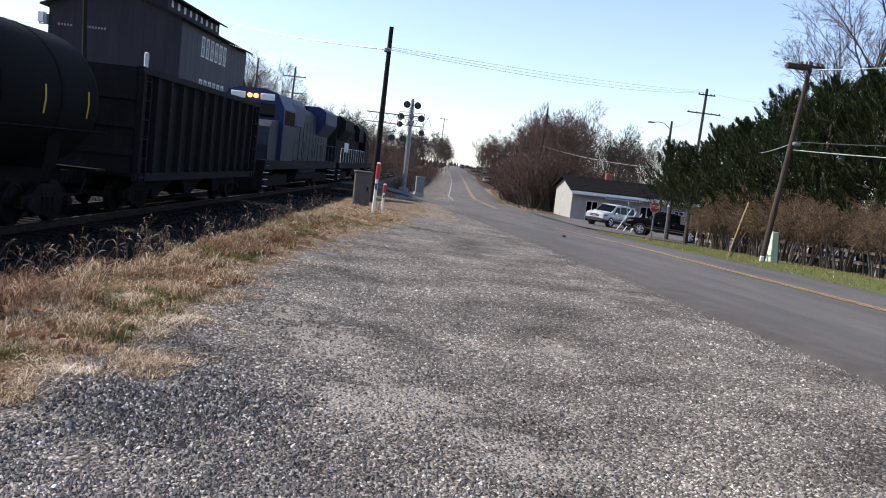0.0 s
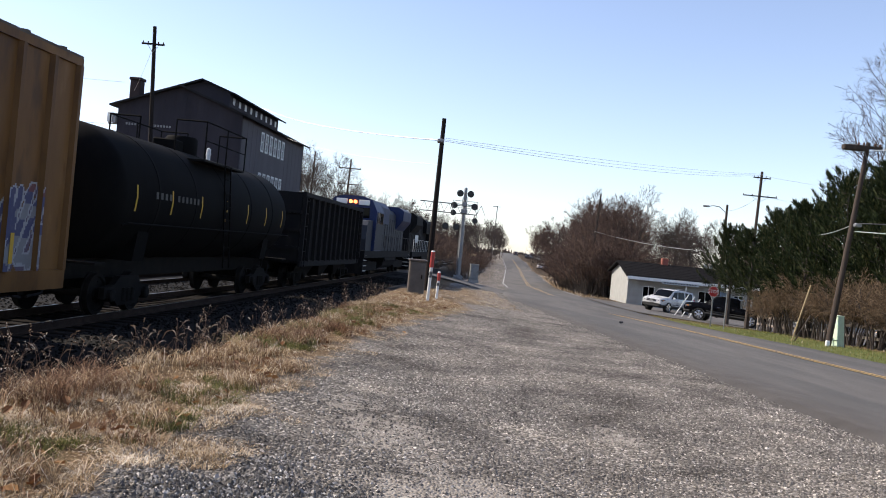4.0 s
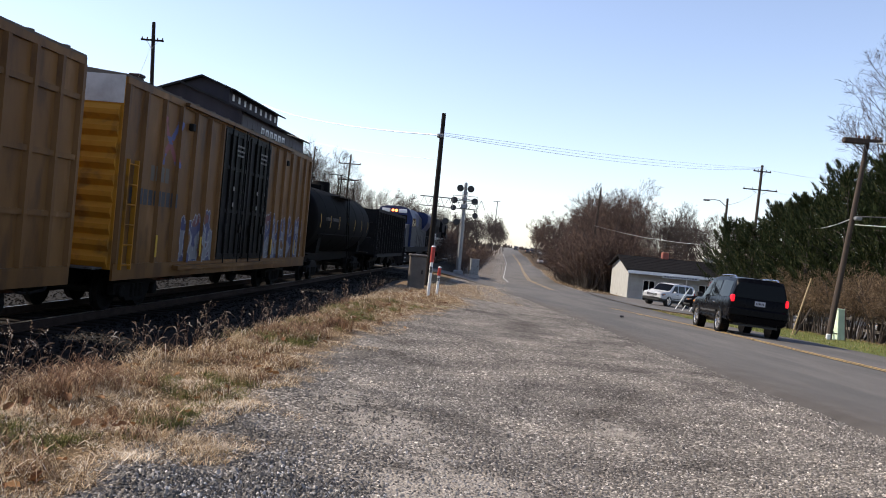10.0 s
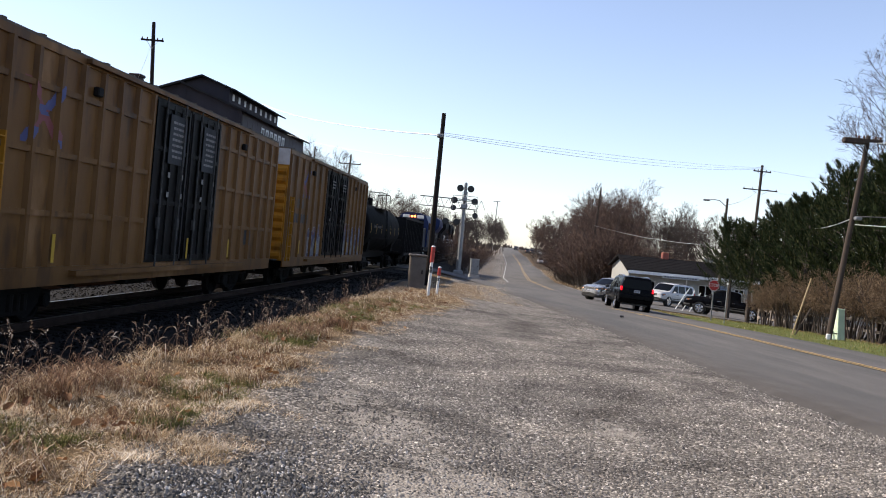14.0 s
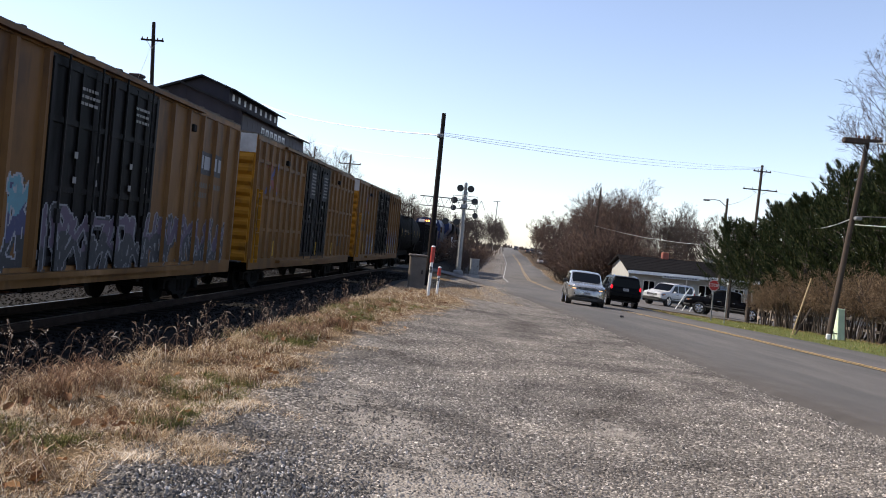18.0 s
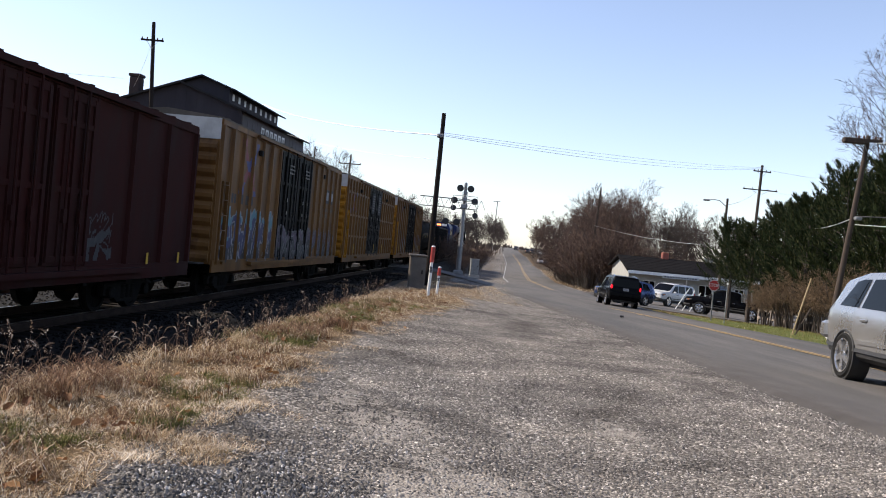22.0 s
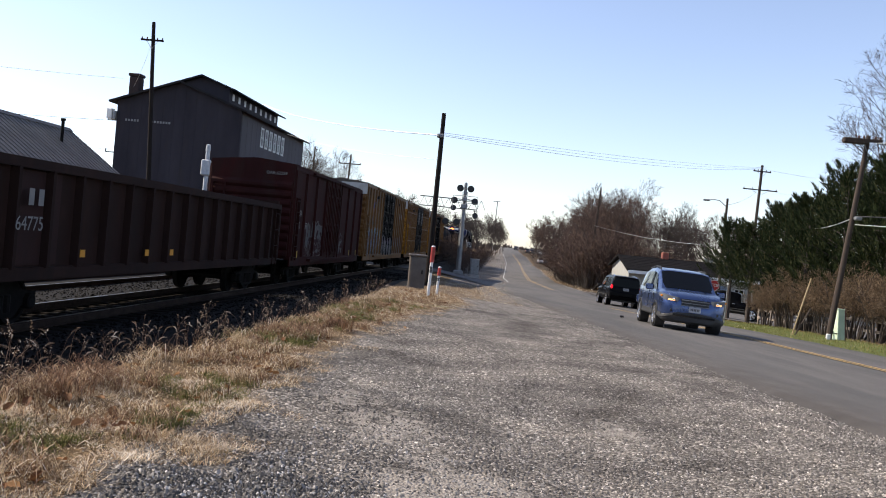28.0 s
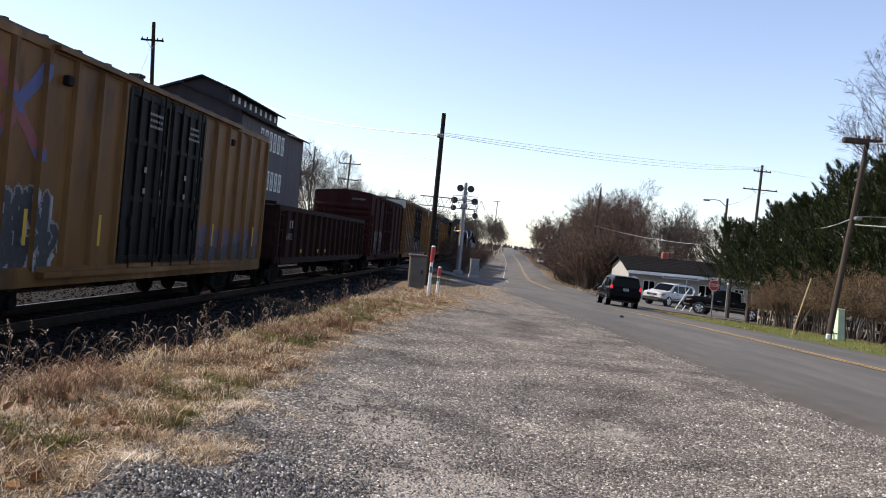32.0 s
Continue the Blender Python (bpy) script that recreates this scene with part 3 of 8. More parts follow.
def boxcar(name, label, place, length, style, paint, end_paint, height=5.15):
    car = thing(name, rail_pose(place), label, "boxcar", "freight train")
    wheels = []
    L, W, z0, z1 = length / 2, 1.56, 1.0, height - 0.2
    door0, door1 = style["doors"]
    # carbody
    m = Mesh()
    m.box(-W, W, -L, L, z0, z1)
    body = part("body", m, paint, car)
    # roof with ribs
    m = Mesh()
    rp = [(-W - 0.03, z1), (W + 0.03, z1), (W + 0.03, z1 + 0.05), (0.0, z1 + 0.2), (-W - 0.03, z1 + 0.05)]
    m.prism(rp, -L - 0.02, L + 0.02)
    top = style.get("roof", end_paint)
    roof = part("roof", m, top, car)
    rib = Mesh().prism([(-W, z1 + 0.05), (W, z1 + 0.05), (W, z1 + 0.09), (0.0, z1 + 0.24), (-W, z1 + 0.09)], -0.05, 0.05).data("roof_rib", top)
    for i in range(14):
        part("roof_rib", rib, top, roof, m=pose(0, -L + (i + 0.5) * length / 14, 0))
    # sills, posts, top chord
    for s in (-1, 1):
        x0, x1 = (W, W + 0.05) if s > 0 else (-W - 0.05, -W)
        part("side_sill", Mesh().box(min(x0, x1), max(x0, x1) + 0.0, -L, L, z0 - 0.22, z0 + 0.12), paint, car)
        part("top_chord", Mesh().box(x0, x1, -L, L, z1 - 0.14, z1 + 0.0), paint, car)
        ys = []
        for a, b in ((-L, door0), (door1, L)):
            n = max(2, round((b - a) / style["pitch"]))
            ys += [a + (b - a) * i / n for i in range(n + 1)]
        post = Mesh().prism([(0, -0.09), (0.085, -0.05), (0.085, 0.05), (0, 0.09)], z0 + 0.12, z1 - 0.14, axis="z").data("post", paint)
        for y in ys:
            part("post", post, paint, car, m=pose(s * W, min(L - 0.09, max(-L + 0.09, y)), 0, 0, 0, 0 if s > 0 else 180))
        if style.get("beams"):
            for z in style["beams"]:
                for a, b in ((-L, door0), (door1, L)):
                    part("beam", Mesh().box(min(s * W, s * (W + 0.06)), max(s * W, s * (W + 0.06)), a, b, z - 0.05, z + 0.05), paint, car)
        # plug doors
        mid = (door0 + door1) / 2
        for a, b in ((door0, mid - 0.03), (mid + 0.03, door1)):
            d = part("door", Mesh().box(*sorted((s * W, s * (W + 0.07))), a + 0.04, b - 0.04, z0 + 0.14, z1 - 0.16), style["door_paint"], car, style.get("door_label", "black plug door"))
            m = Mesh()
            for k in range(5):
                y = a + 0.12 + (b - a - 0.24) * k / 4
                m.box(*sorted((s * (W + 0.07), s * (W + 0.11))), y - 0.05, y + 0.05, z0 + 0.2, z1 - 0.22)
            for z in (z0 + 0.25, z0 + 1.5, z0 + 2.7, z1 - 0.28):
                m.box(*sorted((s * (W + 0.07), s * (W + 0.1))), a + 0.06, b - 0.06, z - 0.05, z + 0.05)
            part("door_ribs", m, style["door_paint"], d)
            m = Mesh()
            for y in (a + 0.5, b - 0.5):
                m.tube((s * (W + 0.15), y, z0 + 0.05), (s * (W + 0.15), y, z1 - 0.1), 0.022, n=6)
                m.box(*sorted((s * (W + 0.11), s * (W + 0.17))), y - 0.06, y + 0.06, z0 + 0.9, z0 + 1.15)
            part("lock_rod", m, TRAIN_STEEL if style.get("bright_rods") else style["door_paint"], d)
        m = Mesh()
        m.box(*sorted((s * (W + 0.05), s * (W + 0.2))), -L * 0.62, L * 0.62, z0 - 0.06, z0 + 0.04)
        m.box(*sorted((s * (W + 0.05), s * (W + 0.16))), -L * 0.62, L * 0.62, z1 - 0.1, z1 - 0.02)
        part("door_track", m, style["door_paint"] if style.get("dark_track") else paint, car)
        ladder(car, W + 0.02 if s > 0 else -W - 0.12, s * -1 * (L - 0.45) if s > 0 else (L - 0.45), z0 + 0.1, z0 + 2.2, 0.45, "y", end_paint)
    # ends: deep horizontal corrugations
    for s in (-1, 1):
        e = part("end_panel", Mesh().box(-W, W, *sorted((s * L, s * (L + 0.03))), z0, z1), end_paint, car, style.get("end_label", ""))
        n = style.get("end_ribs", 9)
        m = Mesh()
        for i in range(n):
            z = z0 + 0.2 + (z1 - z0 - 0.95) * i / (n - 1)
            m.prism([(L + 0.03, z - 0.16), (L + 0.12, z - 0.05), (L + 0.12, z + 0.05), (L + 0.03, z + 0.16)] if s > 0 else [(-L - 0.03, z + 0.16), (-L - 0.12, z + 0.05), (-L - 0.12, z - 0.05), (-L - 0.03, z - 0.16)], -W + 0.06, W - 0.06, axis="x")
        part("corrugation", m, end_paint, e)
        if style.get("white_band"):
            band = part("end_band", Mesh().box(-W, W, *sorted((s * (L + 0.03), s * (L + 0.045))), z1 - 0.55, z1 + 0.02), DIRTY_WHITE, e, "white band with a dark number")
            m = Mesh()
            for i in range(9):
                x = -0.75 + i * 0.17
                m.box(x, x + 0.1, *sorted((s * (L + 0.045), s * (L + 0.05))), z1 - 0.38, z1 - 0.18)
            part("number_bars", m, BLACK_PAINT, band)
        ladder(car, s * 1.2, -L - 0.12 if s < 0 else L + 0.22, z0 + 0.2, z1 - 0.9, 0.45, "x", end_paint)
    m = Mesh()
    m.box(-0.45, 0.45, -L, L, 0.62, 1.0)
    m.box(0.9, 1.2, -L + 3.2, L - 3.2, 0.74, 1.0)
    m.box(-1.2, -0.9, -L + 3.2, L - 3.2, 0.6, 1.0)
    for i in range(7):
        y = -L + 1.2 + i * (length - 2.4) / 6
        m.box(-1.5, 1.5, y - 0.08, y + 0.08, 0.7, 1.0)
    part("underframe", m, STEEL_DARK, car)
    part("brake_cylinder", Mesh().tube((0.7, -0.9, 0.72), (0.7, 0.2, 0.72), 0.2, n=12), STEEL_DARK, car)
    part("air_tank", Mesh().box(-0.9, -0.5, 0.6, 1.3, 0.5, 0.9), STEEL_DARK, car)
    part("crossover_step", Mesh().box(-1.4, 1.4, -L - 0.45, -L - 0.02, 1.0, 1.04), TRAIN_STEEL, car)
    running_gear(car, length, wheels)
    TRAIN.append((car, place, wheels))
    ys = []
    for a, b in ((-L, door0), (door1, L)):
        n = max(2, round((b - a) / style["pitch"]))
        ys += [a + (b - a) * i / n for i in range(n + 1)]
    return car, ys


# ---- painted marks on the cars' sides ----
def letters(text, size, mat, parent, m, label=""):
    """Painted writing as a thin mesh: x along the line, y up."""
    cu = bpy.data.curves.new("writing", "FONT")
    cu.body, cu.size, cu.extrude = text, size, 0.001
    tmp = new("writing", cu)
    bpy.context.view_layer.update()
    me = bpy.data.meshes.new_from_object(tmp.evaluated_get(bpy.context.evaluated_depsgraph_get()))
    bpy.data.objects.remove(tmp)
    me.materials.clear()
    me.materials.append(mat)
    return part("lettering", me, mat, parent, label, m=m)



def plain(name, c, rough=0.6):
    return surface(name, [tuple(v * 0.85 for v in c), c], rough, 5, second=(tuple(v * 0.6 + 0.05 for v in c), 9, 0.56, 0.5))


SPRAY = {"w": plain("white_spray", (0.27, 0.27, 0.29)), "k": plain("black_spray", (0.02, 0.02, 0.025)), "b": plain("blue_spray", (0.04, 0.043, 0.11)),
         "t": plain("teal_spray", (0.09, 0.22, 0.27)), "r": plain("red_spray", (0.12, 0.032, 0.035)), "p": plain("purple_spray", (0.075, 0.05, 0.085)),
         "g": plain("grey_spray", (0.17, 0.17, 0.185)), "n": plain("logo_blue", (0.06, 0.07, 0.19)), "y": plain("reflector_yellow", (0.5, 0.3, 0.015)),
         "d": plain("dark_lettering", (0.09, 0.07, 0.05)), "o": plain("orange_plate", (0.7, 0.3, 0.02)), "q": plain("emblem_red", (0.2, 0.045, 0.05)), "m": plain("dull_pink_outline", (0.075, 0.055, 0.055)), "f": plain("faded_white", (0.2, 0.19, 0.185))}


def raster(car, posts, y0, y1, z0, z1, fn, name, label, cell=0.034, W=1.56, doors=None):
    """Paint laid over a ribbed side in strips: fn(along, up) gives a key of SPRAY or ''."""
    ny, nz = int((y1 - y0) / cell), int((z1 - z0) / cell)
    meshes = {}

    def depth(y):
        for p in posts:
            if abs(y - p) < 0.07:
                return W + 0.091
        if doors and doors[0] < y < doors[1]:
            return W + 0.116
        return W + 0.006

    depths = [depth(y0 + (i + 0.5) * cell) for i in range(ny)]
    for j in range(nz):
        z = z0 + j * cell
        i = 0
        while i < ny:
            # the far side of the picture is +y, and writing runs from -y to +y seen from +x
            key = fn((i + 0.5) * cell, (j + 0.5) * cell)
            k = i + 1
            while k < ny and depths[k] == depths[i] and fn((k + 0.5) * cell, (j + 0.5) * cell) == key:
                k += 1
            if key:
                x = depths[i]
                a, b = y0 + i * cell, y0 + k * cell
                m = meshes.setdefault(key, Mesh())
                m.add([(x, a, z), (x, b, z), (x, b, z + cell), (x, a, z + cell)], [(0, 1, 2, 3)])
            i = k
    for key, m in meshes.items():
        tagged(part(name, m, SPRAY[key], car, label, fix=False), kind="stuff")


def tag_fn(seed, n, width, height, fill, edge, back, lean=0.15):
    """Interlocking sprayed strokes with outlines and a drop shadow; n shapes side by side."""
    step = width / n
    rnd = random.Random(seed)
    shapes = []
    for k in range(n):
        lines = []
        for _ in range(4):
            pts = [(rnd.choice((0.05, 0.5, 0.95)) + rnd.uniform(-0.15, 0.15), rnd.choice((0.08, 0.5, 0.92)) + rnd.uniform(-0.08, 0.08)) for _ in range(3)]
            lines += list(zip(pts, pts[1:]))
        lines.append(((rnd.uniform(0, 0.3), 0.06), (rnd.uniform(0, 0.35), 0.95)))
        h = height * rnd.uniform(0.78, 0.95)
        shapes.append([((k + a) * step, b * h, (k + c) * step, d * h) for (a, b), (c, d) in lines])
    thick = min(0.125, 0.065 * height + 0.02)

    def near(u, v):
        best = 9.0
        k = int(u / step)
        for q in range(max(0, k - 1), min(n, k + 2)):
            for a, b, c, d in shapes[q]:
                ex, ey = c - a, d - b
                t = min(1.0, max(0.0, ((u - a) * ex + (v - b) * ey) / (ex * ex + ey * ey + 1e-6)))
                best = min(best, math.hypot(u - a - ex * t, v - b - ey * t))
        return best

    def fn(u, v):
        x = u - lean * (v - height / 2) + 0.05 * noise.noise((u * 2.2, v * 2.2, seed))
        d = near(x, v) + 0.03 * noise.noise((u * 5, v * 5, seed))
        if d < thick * 0.66:
            k = 0.55 * v / height + 0.5 * (0.5 + 0.5 * noise.noise((u * 1.6, v * 2.4, seed + 2.0)))
            key = fill[min(len(fill) - 1, int(k * len(fill)))]
            return "" if key == "_" else key
        if d < thick:
            return edge
        if near(x - 0.07, v + 0.06) < thick and noise.noise((u * 7, v * 7, seed)) > -0.35:
            return "" if back == "_" else back
        return ""

    return fn


def cross_fn(w, h):
    """A crossed-arrows emblem in blue and red."""
    def fn(u, v):
        x, y = u / w * 2 - 1, v / h * 2 - 1
        a, b = abs(x - y * 0.95), abs(x + y * 0.95)
        if abs(y) > 0.97:
            return ""
        if b < 0.2:
            return "q" if y > 0.25 or -0.75 < y < -0.1 else "n"
        if a < 0.2:
            return "n" if y > 0.1 or y < -0.5 else "q"
        return ""
    return fn


def number_fn(groups, h, key):
    """Characters as plain bars."""
    cells, u = [], 0.0
    for g in groups:
        for _ in range(g):
            cells.append((u, u + h * 0.55))
            u += h * 0.75
        u += h * 0.5

    def fn(x, v):
        return key if any(a < x < b for a, b in cells) else ""
    return fn, u


def stencils(car, W, doors, z1, key, n=3, plates=False):
    """Small stencilled lines of writing near the top of each door, on dull plates or on the paint."""
    mid = sum(doors) / 2
    for c in (doors[0] + (mid - doors[0]) * 0.62, mid + (doors[1] - mid) * 0.62):
        m = Mesh()
        for r in range(n):
            z = z1 - 0.62 - r * 0.13
            y = c - 0.28 - 0.1 * random.random()
            while y < c + 0.28:
                ln = 0.05 + 0.12 * random.random()
                m.box(W + 0.118, W + 0.121, y, min(y + ln, c + 0.34), z, z + 0.055)
                y += ln + 0.035
        plate = car
        if plates:
            plate = part("door_plate", Mesh().block(W + 0.1, W + 0.116, c - 0.5, c + 0.5, z1 - 1.55, z1 - 0.42, 0.004), DOOR_PLATE, car, "dull grey plate with stencilled lines")
        tagged(part("stencil", m, SPRAY[key], plate), "faded white stencilled lines", kind="stuff")
        for y in (c - 0.42, c + 0.38):
            for z in (z1 - 2.2, z1 - 1.75):
                part("placard", Mesh().box(W + 0.112, W + 0.116, y, y + 0.12, z - 0.12, z), SPRAY["f"], car, "small pale placard")


DOOR_PLATE = surface("dull_door_plate", [(0.016, 0.017, 0.02), (0.05, 0.053, 0.058)], 0.7, 2.2, spec=0.2, stretch=(1, 1, 0.4))


def reflectors(car, x, ys, z0, z1):
    for y in ys:
        part("reflector", Mesh().box(x, x + 0.006, y - 0.05, y + 0.05, z0, z1), SPRAY["y"], car, "yellow reflective strip")


BOX = dict(doors=(-2.2, 2.35), pitch=0.95, door_paint=DOOR_BLACK, end_ribs=10, white_band=True, end_label="bright yellow corrugated end", roof=TRAIN_ROOF)
PLAIN_BOX = dict(BOX, white_band=False, end_label="yellow corrugated end")
WAF = dict(BOX, doors=(-1.95, 2.35), beams=(2.05, 3.1, 4.2), pitch=0.8, bright_rods=True)
LEN = 16.3


def railbox(seed, label, far, style, ends=None):
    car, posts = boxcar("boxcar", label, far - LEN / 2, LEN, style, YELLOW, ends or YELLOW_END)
    stencils(car, 1.56, style["doors"], 4.95, "f", 7 if style is WAF else 3, style is WAF)
    part("hand_brake", Mesh().spin([(-8.32, 0.28), (-8.29, 0.28), (-8.29, 0.24), (-8.32, 0.24)], "y", 20, (-0.8, 0, 3.2)), TRAIN_STEEL, car)
    part("roof_bracket", Mesh().block(1.56, 1.68, 4.42, 4.62, 4.32, 4.5, 0.02), BLACK_PAINT, car)
    part("roof_bracket", Mesh().block(1.56, 1.68, -4.62, -4.42, 4.32, 4.5, 0.02), BLACK_PAINT, car)
    return car, posts


car, posts = railbox(1, "weathered yellow boxcar with black doors and blue graffiti", 5.0, BOX)
raster(car, posts, -6.2, -5.1, 3.35, 4.45, cross_fn(1.1, 1.1), "emblem", "faded blue and red crossed-arrow emblem")
raster(car, posts, 2.6, 7.2, 1.12, 2.75, tag_fn(3, 5, 4.6, 1.6, "bgbr", "w", "p"), "graffiti", "blue block-letter graffiti outlined in white")
raster(car, posts, -4.6, -2.3, 1.1, 2.55, tag_fn(5, 3, 2.3, 1.4, "bgbr", "w", "p"), "graffiti", "blue block-letter graffiti outlined in white")
fn, w = number_fn((2, 3, 3), 0.36, "k")
raster(car, posts, -7.6, -7.6 + w, 2.4, 2.76, fn, "lettering", "black number")
fn, w = number_fn((4,), 0.36, "d")
raster(car, posts, -6.6, -6.6 + w, 2.95, 3.3, fn, "lettering", "dark reporting mark")
reflectors(car, 1.66, (-6.2, -3.4, 3.2, 6.3), 1.25, 1.75)

car, posts = railbox(2, "weathered yellow boxcar with grid ribs and black doors", 5.0 - 18.0, WAF)
raster(car, posts, -6.9, -5.6, 3.2, 4.3, cross_fn(1.3, 1.1), "emblem", "faded blue and red emblem")
raster(car, posts, 5.3, 5.7, 1.55, 2.0, lambda u, v: "k" if 0.03 < u < 0.37 else "", "placard", "small dark placard")
reflectors(car, 1.68, (-5.8, 0.5, 3.6), 1.2, 1.7)

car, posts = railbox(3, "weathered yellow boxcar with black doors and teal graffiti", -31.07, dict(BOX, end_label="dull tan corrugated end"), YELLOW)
raster(car, posts, -6.3, -4.6, 3.0, 4.7, cross_fn(1.7, 1.7), "emblem", "faded blue and red crossed-arrow emblem")
raster(car, posts, -7.9, -2.4, 1.05, 2.75, tag_fn(11, 7, 5.5, 1.7, "kkbtt", "w", "k"), "graffiti", "teal and black graffiti outlined in white")
raster(car, posts, -2.2, 7.6, 1.05, 2.3, tag_fn(17, 12, 9.8, 1.25, "kkpk", "g", "k"), "graffiti", "dark grey and purple graffiti scrawl", doors=(-2.3, 2.3))
raster(car, posts, 5.1, 6.9, 3.35, 3.95, lambda u, v: "" if not (0.02 < u < 1.78) else ("w" if 0.12 < v < 0.48 and (u % 0.52) < 0.4 and u > 0.1 else "k"), "plate", "black plate with a white device")
for k, z in enumerate((3.0, 2.75, 2.5)):
    fn, w = number_fn(((7, 7), (7,), (4,))[k], 0.17, "d")
    raster(car, posts, 5.1, 5.1 + w, z, z + 0.17, fn, "lettering", "dark lettering")
fn, w = number_fn((2, 2, 2), 0.34, "k")
raster(car, posts, -6.9, -6.9 + w, 2.75, 3.05, fn, "lettering", "black number")

RED = dict(doors=(-1.6, 1.6), pitch=1.95, door_paint=OXIDE, end_ribs=9, door_label="oxide red sliding door", roof=OXIDE)
car, posts = boxcar("boxcar", "dark oxide red boxcar with faded graffiti", -49.07 - 6.95, 13.9, RED, OXIDE, OXIDE, 4.64)
raster(car, posts, -4.6, -1.7, 1.1, 2.6, tag_fn(23, 3, 2.9, 1.5, "__k_", "m", "_"), "graffiti", "faded dark graffiti with pale outlines")
raster(car, posts, -0.8, 2.8, 1.2, 2.3, tag_fn(29, 5, 3.6, 1.0, "_k__", "k", "_"), "graffiti", "faded dark graffiti")
for text, y, z in (("OA", -5.98, 2.66), ("R", -5.04, 2.66), ("62", -5.98, 2.2), ("239", -5.04, 2.2)):
    letters(text, 0.34, SPRAY["f"], car, pose(1.572, y, z, 90, 0, 90), "pale stencilled " + text)
letters("OAR 62239", 0.16, SPRAY["f"], car, pose(0.5, -7.0, 4.08, 90, 0, 0), "pale stencilled OAR 62239")
reflectors(car, 1.63, (-6.0, 4.4, 6.2), 1.1, 1.35)

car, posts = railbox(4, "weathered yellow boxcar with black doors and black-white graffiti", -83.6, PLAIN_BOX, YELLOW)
raster(car, posts, -6.9, -4.9, 2.9, 4.6, cross_fn(1.9, 1.7), "emblem", "blue and red crossed-arrow emblem")
raster(car, posts, -7.9, -4.3, 1.05, 2.7, tag_fn(31, 5, 3.6, 1.6, "kk", "g", "w"), "graffiti", "black and white graffiti")
raster(car, posts, 2.5, 7.9, 1.05, 2.1, tag_fn(37, 8, 5.4, 1.05, "kp", "p", "k"), "graffiti", "purple and black graffiti scrawl")
reflectors(car, 1.66, (-5.6, -3.0, 3.4, 7.0), 1.5, 2.1)


# ---- open cars ----
def open_car(name, label, far, length, height, ribs, paint, category, hopper=False):
    place = far - length / 2
    car = thing(name, rail_pose(place), label, category, "freight train")
    L, W, z0 = length / 2, 1.5, 1.0
    for s in (-1, 1):
        part("side_sheet", Mesh().box(*sorted((s * (W - 0.04), s * W)), -L, L, z0, height), paint, car)
    for s in (-1, 1):
        part("end_sheet", Mesh().box(-W, W, *sorted((s * (L - 0.04), s * L)), z0, height), paint, car)
        for z in (1.6, 2.3, 3.0):
            part("end_stiffener", Mesh().box(-W, W, *sorted((s * L, s * (L + 0.09))), z - 0.06, z + 0.06), paint, car)
        x = (W - 0.06, W + 0.13) if s > 0 else (-W - 0.13, -W + 0.06)
        part("top_chord", Mesh().box(*x, -L, L, height - 0.14, height + 0.03), paint, car)
        part("side_sill", Mesh().box(*((W, W + 0.1) if s > 0 else (-W - 0.1, -W)), -L, L, z0 - 0.1, z0 + 0.12), paint, car)
    part("floor", Mesh().box(-W, W, -L, L, z0, z0 + 0.1), STEEL_DARK, car)
    rib = Mesh().prism([(0, -0.08), (0.14, -0.045), (0.14, 0.045), (0, 0.08)], z0 + 0.1, height - 0.12, axis="z").data("rib", paint)
    for s in (-1, 1):
        for i in range(ribs):
            y = -L + 0.1 + (length - 0.2) * i / (ribs - 1)
            part("rib", rib, paint, car, m=pose(s * W, y, 0, 0, 0, 0 if s > 0 else 180))
    part("centre_sill", Mesh().box(-0.35, 0.35, -L, L, 0.7, 1.0), STEEL_DARK, car)
    if hopper:
        for y in (-L * 0.5, 0, L * 0.5):
            part("hopper_chute", Mesh().loft([[(-1.2, y - 1.3, 1.0), (1.2, y - 1.3, 1.0), (1.2, y + 1.3, 1.0), (-1.2, y + 1.3, 1.0)], [(-1.0, y - 0.3, 0.35), (1.0, y - 0.3, 0.35), (1.0, y + 0.3, 0.35), (-1.0, y + 0.3, 0.35)]]), paint, car)
        part("load", Mesh().grid(lambda x, y: (x, y, height - 0.35 + 0.3 * math.cos(x) * (0.6 + 0.4 * math.cos(y * 1.2))), [float(v) for v in np.linspace(-1.45, 1.45, 9)], [float(v) for v in np.linspace(-L + 0.1, L - 0.1, 40)]), STEEL_DARK, car, "dark coal load")
    ladder(car, W + 0.03, -L + 0.4, z0, height - 0.3, 0.42, "y", paint)
    ladder(car, W + 0.03, L - 0.4, z0, height - 0.3, 0.42, "y", paint)
    wheels = []
    running_gear(car, length, wheels, inset=1.7)
    TRAIN.append((car, place, wheels))
    return car


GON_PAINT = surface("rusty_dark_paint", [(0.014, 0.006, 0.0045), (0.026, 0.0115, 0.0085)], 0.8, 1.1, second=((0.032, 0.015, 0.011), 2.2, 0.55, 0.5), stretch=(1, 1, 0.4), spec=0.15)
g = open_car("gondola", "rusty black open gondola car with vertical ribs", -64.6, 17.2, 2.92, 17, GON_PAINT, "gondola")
part("panel", Mesh().box(1.5, 1.515, -7.4, -5.9, 1.15, 2.75), surface("patched_panel", [(0.022, 0.01, 0.009), (0.034, 0.015, 0.013)], 0.75, 3, spec=0.15), g, "reddish repainted panel")
bars(g, 1.645, -6.7, 2.45, [(0.16, 0.16), ()], 0.28, SPRAY["f"], label="pale letters")
